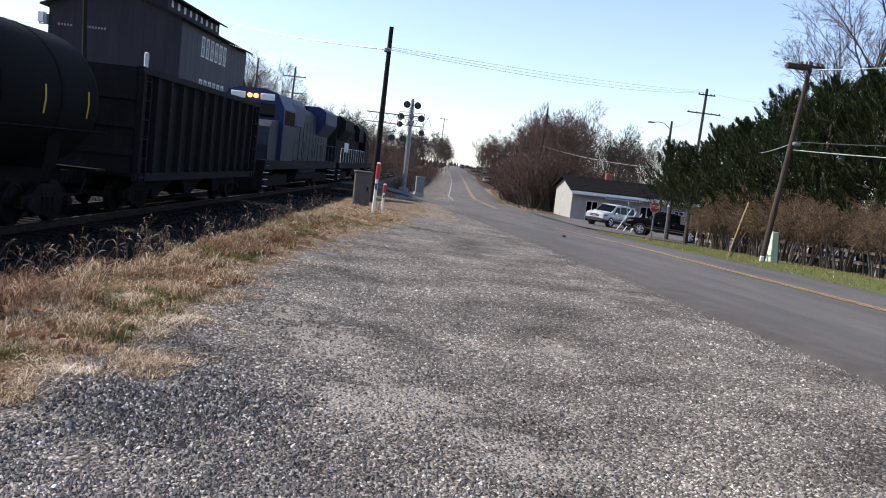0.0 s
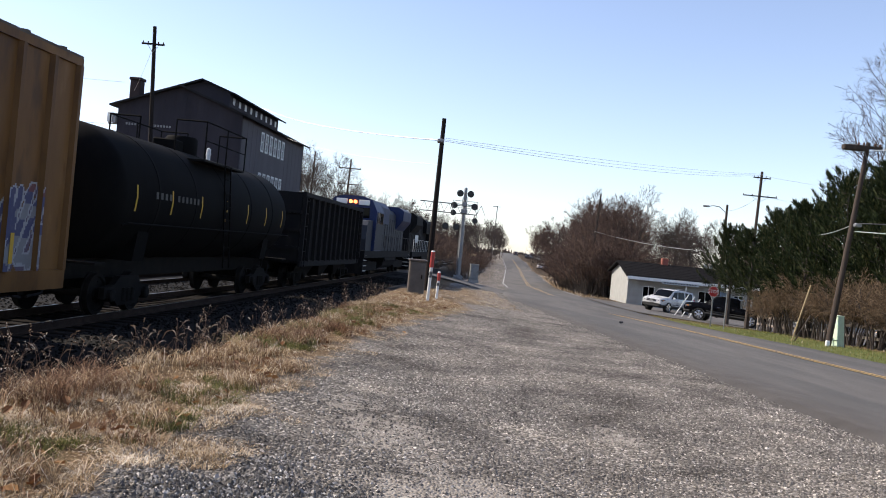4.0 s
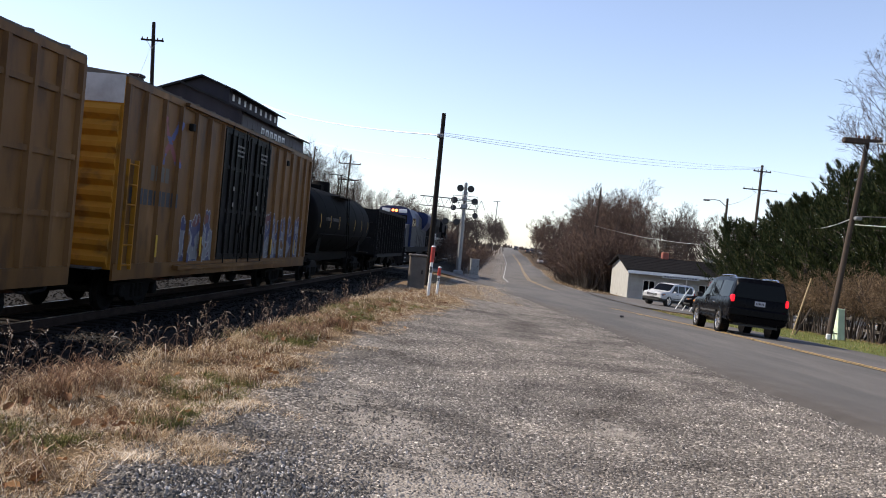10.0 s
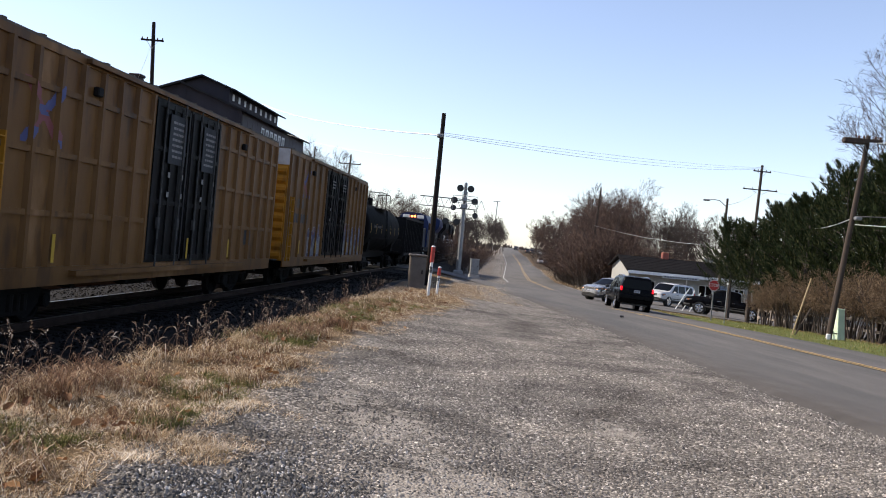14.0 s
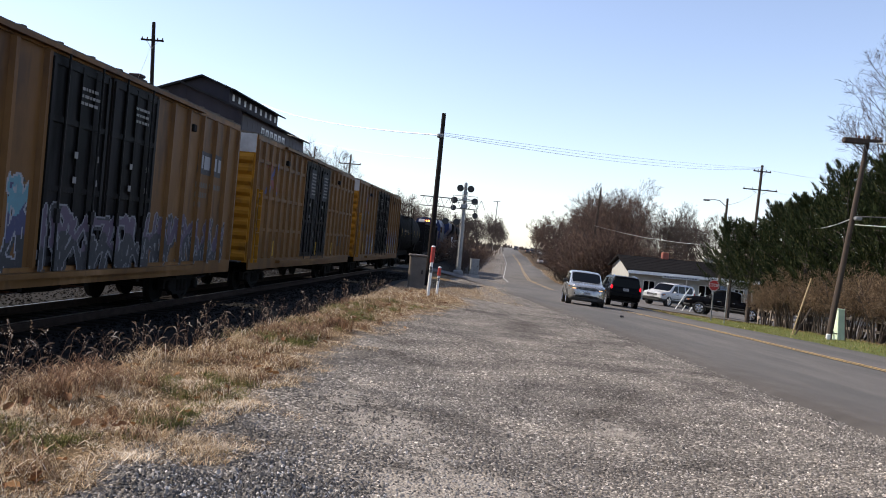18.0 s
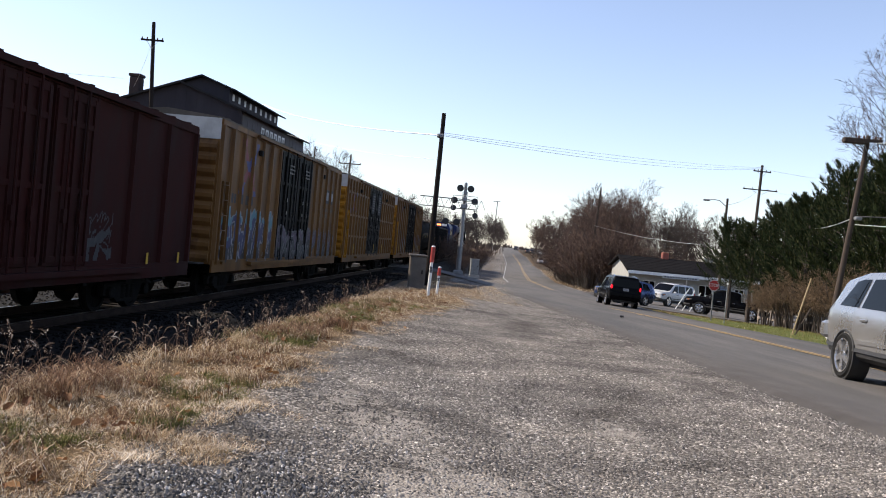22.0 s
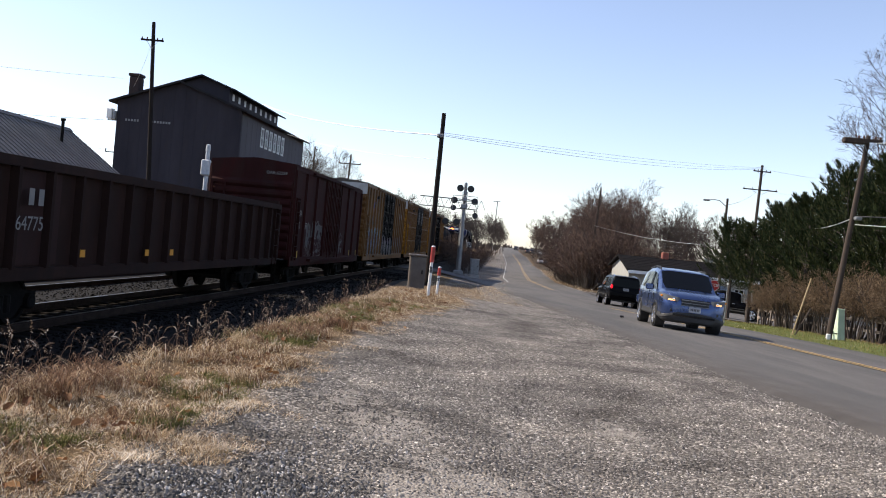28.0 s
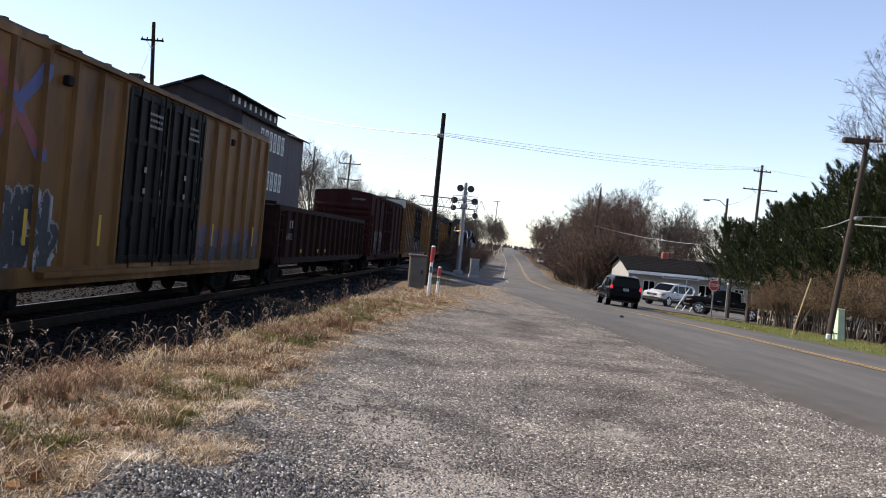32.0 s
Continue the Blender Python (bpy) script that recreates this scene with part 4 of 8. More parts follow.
letters("64775", 0.34, SPRAY["f"], g, pose(1.648, -7.5, 1.75, 90, 0, 90), "pale number 64775")
for y in (-5.2, -2.3, -0.9):
    part("reflector_plate", Mesh().box(1.645, 1.655, y - 0.09, y + 0.09, 1.28, 1.42), SPRAY["o"], g, "orange reflector plate")
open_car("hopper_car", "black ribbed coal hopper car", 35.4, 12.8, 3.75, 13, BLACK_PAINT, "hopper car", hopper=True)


# ---- tank car ----
def tank_car(near, length):
    place = near + length / 2
    car = thing("tank_car", rail_pose(place), "black cylindrical tank car with yellow reflectors", "tank car", "freight train")
    L = length / 2
    r, zc = 1.5, 2.65
    prof = [(-L, 0.02)] + [(-L + 0.75 * (1 - math.cos(a)), r * math.sin(a)) for a in np.linspace(0.25, math.pi / 2, 8).tolist()]
    prof += [(-d, q) for d, q in reversed(prof)]
    tank = part("tank", Mesh().spin(prof, "y", 44, (0, 0, zc)), TANK_BLACK, car, smooth=40)
    for y in (-L * 0.66, -L * 0.33, 0.0, L * 0.33, L * 0.66):
        part("weld_band", Mesh().spin([(y - 0.06, r + 0.004), (y - 0.05, r + 0.012), (y + 0.05, r + 0.012), (y + 0.06, r + 0.004)], "y", 44, (0, 0, zc), caps=False), TANK_BLACK, tank)
    part("dome", Mesh().spin([(zc + r - 0.1, 0.45), (zc + r + 0.38, 0.45), (zc + r + 0.44, 0.4), (zc + r + 0.46, 0.0)], "z", 20), TANK_BLACK, tank, smooth=40)
    part("valve_box", Mesh().block(-0.3, 0.3, -1.3, -0.6, zc + r - 0.1, zc + r + 0.25, 0.03), TANK_BLACK, tank)
    part("platform", Mesh().box(-1.35, 1.35, -1.7, 1.7, zc + r - 0.32, zc + r - 0.27), STEEL_DARK, car)
    for s in (-1, 1):
        m = Mesh()
        z = zc + r - 0.27
        for y in (-1.7, 0.0, 1.7):
            m.tube((s * 1.33, y, z), (s * 1.33, y, z + 1.0), 0.022, n=6)
        m.tube((s * 1.33, -1.7, z + 1.0), (s * 1.33, 1.7, z + 1.0), 0.022, n=6)
        m.tube((s * 1.33, -1.7, z + 0.5), (s * 1.33, 1.7, z + 0.5), 0.018, n=6)
        for e in (-1.7, 1.7):
            m.tube((s * 1.33, e, z + 1.0), (s * 0.5, e, z + 1.0), 0.022, n=6)
            m.tube((s * 0.5, e, z), (s * 0.5, e, z + 1.0), 0.022, n=6)
        part("guard_rail", m, TANK_BLACK, car)
        m = Mesh()
        for y in (-0.25, 0.25):
            m.tube((s * 1.42, y, zc + r - 0.3), (s * 1.62, y, 1.0), 0.022, n=6)
        for k in range(8):
            z = 1.2 + k * 0.38
            x = 1.6 - 0.03 * k * 0.7
            m.tube((s * x, -0.25, z), (s * x, 0.25, z), 0.014, n=6)
        part("side_ladder", m, TANK_BLACK, car)
        part("hand_rail", Mesh().path([(s * 1.58, -L + 0.4, 2.0), (s * 1.62, -L + 0.6, 2.05), (s * 1.62, L - 0.6, 2.05), (s * 1.58, L - 0.4, 2.0)], 0.02), TANK_BLACK, car)
    for i in range(7):
        y = -L + 1.2 + (length - 2.4) * i / 6
        part("reflector", Mesh().add([(r * math.cos(a) + 0.012 * math.cos(a), y + d, zc + (r + 0.012) * math.sin(a)) for a in (-0.22, -0.02, 0.16) for d in (-0.035, 0.035)], [(0, 1, 3, 2), (2, 3, 5, 4)]), SPRAY["y"], car, "yellow reflective strip", fix=False)
    m = Mesh()
    for i in range(10):
        y = -L + 2.2 + i * 0.26 + (0.25 if i > 3 else 0)
        m.add([((r + 0.012) * math.cos(a), y + d, zc + (r + 0.012) * math.sin(a)) for a in (0.0, 0.1) for d in (0, 0.13)], [(0, 1, 3, 2)])
    tagged(part("lettering", m, plain("dull_lettering", (0.03, 0.026, 0.024)), car, fix=False), "dull reporting mark", kind="stuff")
    part("centre_sill", Mesh().box(-0.35, 0.35, -L - 0.2, L + 0.2, 0.75, 1.2), STEEL_DARK, car)
    for s in (-1, 1):
        part("saddle", Mesh().prism([(-1.2, 1.2), (1.2, 1.2), (1.3, 2.0), (-1.3, 2.0)], s * (L - 2.2) - 0.3, s * (L - 2.2) + 0.3), TANK_BLACK, car)
        part("end_platform", Mesh().box(-1.4, 1.4, *sorted((s * (L - 0.3), s * (L + 0.25))), 1.15, 1.2), STEEL_DARK, car)
    wheels = []
    running_gear(car, length, wheels, inset=2.0)
    TRAIN.append((car, place, wheels))


tank_car(6.75, 14.3)


# ---- locomotives ----
def locomotive(near, cab_end, body_paint, roof_paint, label, lit):
    """cab_end: -1 with the cab to the rear, 1 to the front."""
    length = 21.6
    place = near + length / 2 + 0.7
    car = thing("locomotive", rail_pose(place), label, "locomotive", "freight train")
    L = length / 2
    q = pose(0, 0, 0, 0, 0, 0 if cab_end > 0 else 180)

    def put(name, mesh, mat, lab="", smooth=0.0, parent=car):
        return part(name, mesh, mat, parent, lab, smooth, m=q if parent is car else None)

    put("frame", Mesh().box(-1.5, 1.5, -L, L, 1.15, 1.55), BLACK_PAINT)
    put("fuel_tank", Mesh().prism([(-1.3, 0.6), (-1.45, 1.15), (1.45, 1.15), (1.3, 0.6), (1.0, 0.4), (-1.0, 0.4)], -2.8, 2.6), BLACK_PAINT)
    # nose and cab towards +y
    put("nose", Mesh().prism([(L - 3.4, 1.55), (L - 1.3, 1.55), (L - 1.15, 2.2), (L - 1.3, 3.0), (L - 1.6, 3.25), (L - 3.4, 3.35)], -1.3, 1.3, axis="x"), body_paint)
    cab = put("cab", Mesh().prism([(-1.48, 1.55), (1.48, 1.55), (1.48, 3.9), (1.15, 4.55), (0.6, 4.72), (-0.6, 4.72), (-1.15, 4.55), (-1.48, 3.9)], L - 6.1, L - 3.2), roof_paint)
    for s in (-1, 1):
        part("cab_side", Mesh().box(*sorted((s * 1.48, s * 1.49)), L - 6.0, L - 3.3, 1.6, 3.2), body_paint, cab)
        for a, b in ((L - 5.8, L - 4.8), (L - 4.6, L - 3.5)):
            part("cab_window", Mesh().block(*sorted((s * 1.48, s * 1.5)), a, b, 3.2, 3.85, 0.01), DARK_GLASS, cab, "dark cab window")
        part("windscreen", Mesh().block(*sorted((s * 0.1, s * 1.05)), L - 3.2, L - 3.18, 3.45, 4.05, 0.01), DARK_GLASS, cab, "dark windscreen")
    part("number_board", Mesh().block(-1.0, -0.35, L - 3.2, L - 3.12, 4.2, 4.5, 0.02), WHITE_PAINT, cab, "white number board")
    part("number_board", Mesh().block(0.35, 1.0, L - 3.2, L - 3.12, 4.2, 4.5, 0.02), WHITE_PAINT, cab, "white number board")
    for s in (-0.14, 0.14):
        part("marker_lamp", Mesh().spin([(L - 3.2, 0.1), (L - 3.08, 0.1), (L - 3.07, 0.0)], "y", 14, (s, 0, 4.36)), AMBER_GLOW if lit else DARK_GLASS, cab, "lit amber-red lamp" if lit else "unlit lamp")
    # hood
    hood = put("hood", Mesh().prism([(-0.95, 1.55), (0.95, 1.55), (0.95, 4.1), (0.7, 4.4), (-0.7, 4.4), (-0.95, 4.1)], -L + 1.3, L - 6.1), body_paint)
    put("dynamic_brake", Mesh().prism([(-1.3, 3.3), (1.3, 3.3), (1.3, 4.3), (1.0, 4.62), (-1.0, 4.62), (-1.3, 4.3)], L - 9.6, L - 6.2), roof_paint)
    put("radiator", Mesh().prism([(-1.0, 3.1), (1.0, 3.1), (1.5, 3.8), (1.5, 4.5), (1.1, 4.75), (-1.1, 4.75), (-1.5, 4.5), (-1.5, 3.8)], -L + 1.5, -L + 6.2), roof_paint)
    for i in range(9):
        y = L - 10.4 - i * 1.05
        for s in (-1, 1):
            part("hood_door", Mesh().block(*sorted((s * 0.95, s * 0.98)), y - 0.9, y, 1.75, 3.0 if y < -L + 6.6 else 3.75, 0.02), body_paint, hood)
    for i in range(5):
        part("roof_fan", Mesh().spin([(4.4, 0.6), (4.62, 0.6), (4.62, 0.5), (4.55, 0.0)], "z", 18, (0, -3.6 + i * 1.45, 0)), STEEL_DARK, hood)
    put("exhaust_stack", Mesh().block(-0.4, 0.4, 0.4, 1.3, 4.4, 4.75, 0.05), STEEL_DARK)
    for s in (-1, 1):
        m = Mesh()
        n = 11
        for i in range(n):
            y = -L + 0.7 + (2 * L - 6.9) * i / (n - 1)
            m.tube((s * 1.46, y, 1.55), (s * 1.46, y, 2.55), 0.018, n=5)
        m.tube((s * 1.46, -L + 0.7, 2.55), (s * 1.46, L - 6.2, 2.55), 0.018, n=5)
        put("hand_rail", m, WHITE_PAINT if not lit else TRAIN_STEEL)
        for e in (-1, 1):
            m = Mesh()
            for k in range(4):
                m.box(*sorted((s * 1.05, s * 1.5)), e * (L - 0.65) - 0.3, e * (L - 0.65) + 0.3, 0.4 + k * 0.3, 0.43 + k * 0.3)
            put("step_well", m, WHITE_PAINT)
        put("air_reservoir", Mesh().tube((s * 1.3, -2.6, 1.0), (s * 1.3, 2.4, 1.0), 0.17, n=10), BLACK_PAINT)
    part("side_emblem", Mesh().block(0.98, 0.985, -5.0, -2.6, 2.3, 3.0, 0.001), WHITE_PAINT, car, "white device on the hood side")
    for e in (-1, 1):
        put("plow" if e > 0 else "pilot", Mesh().prism([(-1.45, 0.25), (1.45, 0.25), (1.45, 1.2), (-1.45, 1.2)], *sorted((e * L, e * (L - 0.12)))), BLACK_PAINT)
        part("coupler", Mesh().box(-0.12, 0.12, *sorted((e * L, e * (L + 0.65))), 0.75, 1.0), STEEL_DARK, car)
    wheels = []
    for e in (-1, 1):
        c = e * (L - 4.3)
        part("truck", Mesh().box(-1.15, -0.98, c - 2.6, c + 2.6, 0.35, 0.85).box(0.98, 1.15, c - 2.6, c + 2.6, 0.35, 0.85).box(-1.1, 1.1, c - 0.6, c + 0.6, 0.5, 0.9), STEEL_DARK, car)
        for k in (-1.9, 0, 1.9):
            wheels.append((wheelset(car, c + k, 0.46), 0.46, (0, c + k, 0.46)))
    TRAIN.append((car, place, wheels))


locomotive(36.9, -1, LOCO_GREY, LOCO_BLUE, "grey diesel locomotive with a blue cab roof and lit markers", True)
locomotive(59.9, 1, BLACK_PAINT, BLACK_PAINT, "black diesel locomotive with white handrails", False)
# ---- buildings ----
def mill():
    m = pose(-16.95, 70, 0, 0, 0, TRACK_TURN)
    b = thing("mill", m, "dark tall mill with monitor roof and narrow windows", "mill")
    W, D, g, ez, rz = 10.3, 20.5, -1.45, 10.2, 12.0
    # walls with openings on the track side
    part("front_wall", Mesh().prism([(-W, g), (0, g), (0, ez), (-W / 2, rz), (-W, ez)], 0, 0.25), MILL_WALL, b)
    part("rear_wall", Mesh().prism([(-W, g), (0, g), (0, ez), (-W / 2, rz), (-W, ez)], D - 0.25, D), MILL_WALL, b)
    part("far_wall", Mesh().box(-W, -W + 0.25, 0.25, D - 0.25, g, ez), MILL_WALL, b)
    rows = ((7.9, 9.6), (4.4, 6.1))
    cols = [5.5 + 1.34 * i for i in range(6)]
    ww = 0.86
    zs = [g, 4.4, 6.1, 7.9, 9.6, ez]
    side = Mesh()
    for z0, z1 in zip(zs, zs[1:]):
        if (z0, z1) in rows:
            cuts = [0.25] + [v for c in cols for v in (c, c + ww)] + [D - 0.25]
            for a, e in zip(cuts[::2], cuts[1::2]):
                side.box(-0.25, 0, a, e, z0, z1)
        else:
            side.box(-0.25, 0, 0.25, D - 0.25, z0, z1)
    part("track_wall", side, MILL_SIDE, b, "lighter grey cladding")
    pale = surface("pale_window_panel", [(0.42, 0.43, 0.45), (0.55, 0.56, 0.58)], 0.4, 3)
    dusty = surface("dusty_pane", [(0.09, 0.09, 0.105), (0.16, 0.16, 0.18)], 0.45, 3)
    for z0, z1 in rows:
        for c in cols:
            w = part("window", Mesh().box(-0.09, -0.05, c, c + ww, z0, z1), dusty, b, "dusty dark window with a pale frame")
            part("window_frame", Mesh().box(-0.05, 0.03, c, c + 0.15, z0, z1).box(-0.05, 0.03, c + ww - 0.15, c + ww, z0, z1).box(-0.05, 0.03, c + 0.15, c + ww - 0.15, z0, z0 + 0.16).box(-0.05, 0.03, c + 0.15, c + ww - 0.15, z1 - 0.16, z1), pale, w, "pale grey frame")
            part("muntin", Mesh().box(-0.05, 0.0, c + 0.15, c + ww - 0.15, (z0 + z1) / 2 - 0.05, (z0 + z1) / 2 + 0.05), pale, w)
    # cladding battens
    bat = Mesh().box(0, 0.012, -0.02, 0.02, g, ez).data("batten", MILL_SIDE)
    for i in range(16):
        y = 0.3 + i * (D - 0.6) / 15
        if not any(c - 0.1 < y < c + ww + 0.1 for c in cols):
            part("batten", bat, MILL_WALL, b, m=pose(0, y, 0))
    for i in range(12):
        x = -W + 0.2 + i * (W - 0.4) / 11
        part("batten", Mesh().box(x - 0.02, x + 0.02, -0.012, 0, g, ez + (rz - ez) * (1 - abs(x + W / 2) / (W / 2)) - 0.1), MILL_WALL, b)
    # roof
    for s in (-1, 1):
        x0 = -W / 2
        e = (0.55 if s > 0 else -W - 0.55)
        dz = (rz - ez) / (W / 2) * (0.55)
        part("roof_slope", Mesh().prism([(x0, rz), (e, ez - dz), (e, ez - dz + 0.14), (x0, rz + 0.16)], -0.5, D + 0.4), MILL_ROOF, b)
    # monitor
    mx, my0, my1 = 2.4, 4.6, D - 0.6
    z0, z1 = 11.0, 12.55
    mon = part("monitor", Mesh().prism([(-W / 2 - mx, z0), (-W / 2 + mx, z0), (-W / 2 + mx, z1), (-W / 2, z1 + 0.85), (-W / 2 - mx, z1)], my0, my1), MILL_WALL, b)
    for i in range(9):
        y = my0 + 0.8 + i * 1.65
        part("monitor_window", Mesh().box(-W / 2 + mx, -W / 2 + mx + 0.04, y, y + 0.5, z1 - 0.85, z1 - 0.3), pale, mon, "pale monitor window")
    for s in (-1, 1):
        part("monitor_roof", Mesh().prism([(-W / 2, z1 + 0.85), (-W / 2 + s * (mx + 0.7), z1 - 0.22), (-W / 2 + s * (mx + 0.7), z1 - 0.1), (-W / 2, z1 + 1.0)], my0 - 0.5, my1 + 0.5), MILL_ROOF, b)
    ch = part("chimney", Mesh().block(-W + 0.08, -W + 0.95, 1.5, 2.4, 9.5, 12.5, 0.06), surface("sooty_brick", [(0.022, 0.014, 0.014), (0.04, 0.024, 0.022)], 0.9, 5), b, "sooty brick chimney")
    part("chimney_cap", Mesh().block(-W + 0.0, -W + 1.03, 1.42, 2.48, 12.5, 12.75, 0.05), bpy.data.materials["sooty_brick"], ch)
    for k, z in enumerate((6.0, 8.6)):
        part("insulator_bracket", Mesh().box(-W - 0.9, -W, 0.3, 0.4, z, z + 0.08).tube((-W - 0.85, 0.35, z), (-W - 0.85, 0.35, z + 0.3), 0.06), GALV, b)
    part("meter_box", Mesh().block(-W - 0.75, -W - 0.3, -0.3, 0.3, 8.7, 9.5, 0.04), WHITE_PAINT, b, "pale grey service box")
    part("meter_box", Mesh().block(-W - 0.26, -W - 0.02, -0.3, 0.3, 8.6, 9.35, 0.04), GALV, b, "pale grey service box")
    faded = plain("faded_sign_white", (0.22, 0.22, 0.23))
    for i in [*range(5), *range(9, 16)]:
        part("sign_bar", Mesh().box(-W + 0.75 + i * 0.24, -W + 0.9 + i * 0.24, -0.05, -0.035, 8.62, 8.8), faded, b, "faded pale sign letter")



mill()


def shed():
    m = pose(-22.9, 52, 0, 0, 0, TRACK_TURN)
    b = thing("shed", m, "low shed with a grey ribbed tin roof", "shed")
    L, hw, ez, rz, g = 30.0, 4.9, 2.3, 5.8, -1.35
    wall = surface("shed_boards", [(0.12, 0.1, 0.09), (0.2, 0.17, 0.15)], 0.9, 2, stretch=(3, 3, 0.4))
    for y in (-L, -0.2):
        part("gable_wall", Mesh().prism([(-hw, g), (hw, g), (hw, ez), (0, rz - 0.1), (-hw, ez)], y, y + 0.2), wall, b)
    for s in (-1, 1):
        part("side_wall", Mesh().box(*sorted((s * hw, s * (hw - 0.2))), -L + 0.2, -0.2, g, ez), wall, b)
        k = (rz - ez) / hw
        sl = part("roof_slope", Mesh().prism([(0, rz), (s * (hw + 0.6), ez - 0.6 * k), (s * (hw + 0.6), ez - 0.6 * k + 0.06), (0, rz + 0.07)], -L - 0.4, 0.4), TIN_ROOF, b)
        ribs = Mesh().prism([(0, 0.07), (s * (hw + 0.6), -(hw + 0.6) * k + 0.06), (s * (hw + 0.6), -(hw + 0.6) * k + 0.11), (0, 0.12)], -0.025, 0.025).data("seam", TIN_ROOF)
        for i in range(62):
            part("seam", ribs, TIN_ROOF, sl, m=pose(0, -L + 0.1 + i * 0.49, rz))
    part("ridge_cap", Mesh().prism([(-0.25, rz - 0.05), (0.25, rz - 0.05), (0, rz + 0.16)], -L - 0.4, 0.42), TIN_ROOF, b)
    part("vent_pipe", Mesh().tube((1.4, -3.0, 4.2), (1.4, -3.0, 6.0), 0.09, n=10).tube((1.4, -3.0, 6.0), (1.4, -3.0, 6.15), 0.14, n=10), STEEL_DARK, b)


shed()


def shop():
    turn = -1
    m = pose(18.55, 86.8, -2.85, 0, 0, turn)
    b = thing("shop", m, "long low white shop with a dark shingle roof", "shop")
    L, D, h, rz = 12.4, 9.5, 3.25, 4.3
    hw = D / 2
    part("gable_wall", Mesh().prism([(0, -0.3), (D, -0.3), (D, h), (hw, rz - 0.1), (0, h)], 0, 0.2, axis="x"), WHITE_WALL, b)
    part("gable_wall", Mesh().prism([(0, -0.3), (D, -0.3), (D, h), (hw, rz - 0.1), (0, h)], L - 0.2, L, axis="x"), WHITE_WALL, b)
    part("rear_wall", Mesh().box(0.2, L - 0.2, D - 0.2, D, -0.3, h), WHITE_WALL, b)
    openings = [(1.5, 2.7, 0.0, 2.1, "door"), (3.3, 4.2, 0.9, 2.1, "window"), (4.6, 5.5, 0.9, 2.1, "window"), (7.0, 8.4, 0.0, 2.1, "door"), (10.5, 11.5, 0.9, 2.0, "window")]
    f = Mesh()
    x = 0.2
    for a, e, z0, z1, _ in openings:
        f.box(x, a, 0, 0.2, -0.3, h)
        f.box(a, e, 0, 0.2, z1, h)
        f.box(a, e, 0, 0.2, -0.3, z0)
        x = e
    f.box(x, L - 0.2, 0, 0.2, -0.3, h)
    part("front_wall", f, WHITE_WALL, b)
    for a, e, z0, z1, kind in openings:
        d = part(kind, Mesh().box(a, e, 0.12, 0.16, z0, z1), DARK_GLASS, b, "dark glazed " + kind)
        part("frame", Mesh().box(a, a + 0.06, 0.02, 0.12, z0, z1).box(e - 0.06, e, 0.02, 0.12, z0, z1).box(a, e, 0.02, 0.12, z1 - 0.06, z1).box((a + e) / 2 - 0.03, (a + e) / 2 + 0.03, 0.04, 0.12, z0, z1), WHITE_PAINT, d)
        part("sill", Mesh().box(a - 0.08, e + 0.08, -0.06, 0.1, z0 - 0.07, z0 - 0.001), WHITE_PAINT, d)
    k = (rz - h) / hw
    for s in (-1, 1):
        o = 1.3 if s < 0 else 0.5
        e = hw + s * (hw + o)
        sl = part("roof_slope", Mesh().prism([(hw, rz), (e, h - o * k), (e, h - o * k + 0.1), (hw, rz + 0.12)], -0.35, L + 0.35, axis="x"), SHINGLE, b)
        for i in range(9):
            t = (i + 0.5) / 9
            y = hw + (e - hw) * t
            z = rz + 0.115 - (rz - h + o * k + 0.02) * t
            part("shingle_course", Mesh().box(-0.36, L + 0.36, y - 0.03, y + 0.03, z - 0.02, z + 0.012), SHINGLE, sl)
    part("fascia", Mesh().box(-0.37, L + 0.37, -1.38, -1.31, 2.68, 2.98), WHITE_PAINT, b)
    part("rake_board", Mesh().prism([(hw, rz - 0.05), (-1.3, h - 1.3 * k - 0.08), (-1.3, h - 1.3 * k + 0.12), (hw, rz + 0.14)], -0.42, -0.36, axis="x"), SHINGLE, b)
    part("rake_board", Mesh().prism([(hw, rz - 0.05), (D + 0.5, h - 0.5 * k - 0.08), (D + 0.5, h - 0.5 * k + 0.12), (hw, rz + 0.14)], -0.42, -0.36, axis="x"), SHINGLE, b)
    sg = part("sign_board", Mesh().block(3.0, 6.6, -1.46, -1.38, 2.5, 2.8, 0.02), plain("sign_grey", (0.5, 0.52, 0.53)), b, "long pale sign board with dark bars")
    mm = Mesh()
    for i in range(12):
        mm.box(3.2 + i * 0.27, 3.38 + i * 0.27, -1.466, -1.46, 2.58, 2.7)
    tagged(part("sign_bars", mm, TRIM_DARK, sg), kind="stuff")
    part("poster", Mesh().block(9.0, 9.9, -0.03, -0.004, 1.4, 2.2, 0.01), plain("poster_blue", (0.2, 0.28, 0.42)), b, "pale blue poster")
    part("chimney", Mesh().block(4.2, 4.85, hw - 0.3, hw + 0.35, rz - 0.3, rz + 0.75, 0.04), surface("shop_brick", [(0.22, 0.07, 0.05), (0.3, 0.1, 0.07)], 0.9, 8), b, "red brick chimney")
    for x in (8.7, 9.3, 10.9):
        part("roof_vent", Mesh().block(x, x + 0.35, hw + 0.2, hw + 0.55, rz - 0.2, rz + 0.55, 0.03), GALV, b, "metal roof vent")
    part("porch_post", Mesh().box(5.4, 5.5, -1.25, -1.15, -0.3, 2.9), WHITE_PAINT, b)
    # annex beyond the trees
    a = thing("annex", pose(36.0, 84.0, -2.9, 0, 0, 0), "low white annex with a flat roof", "annex")
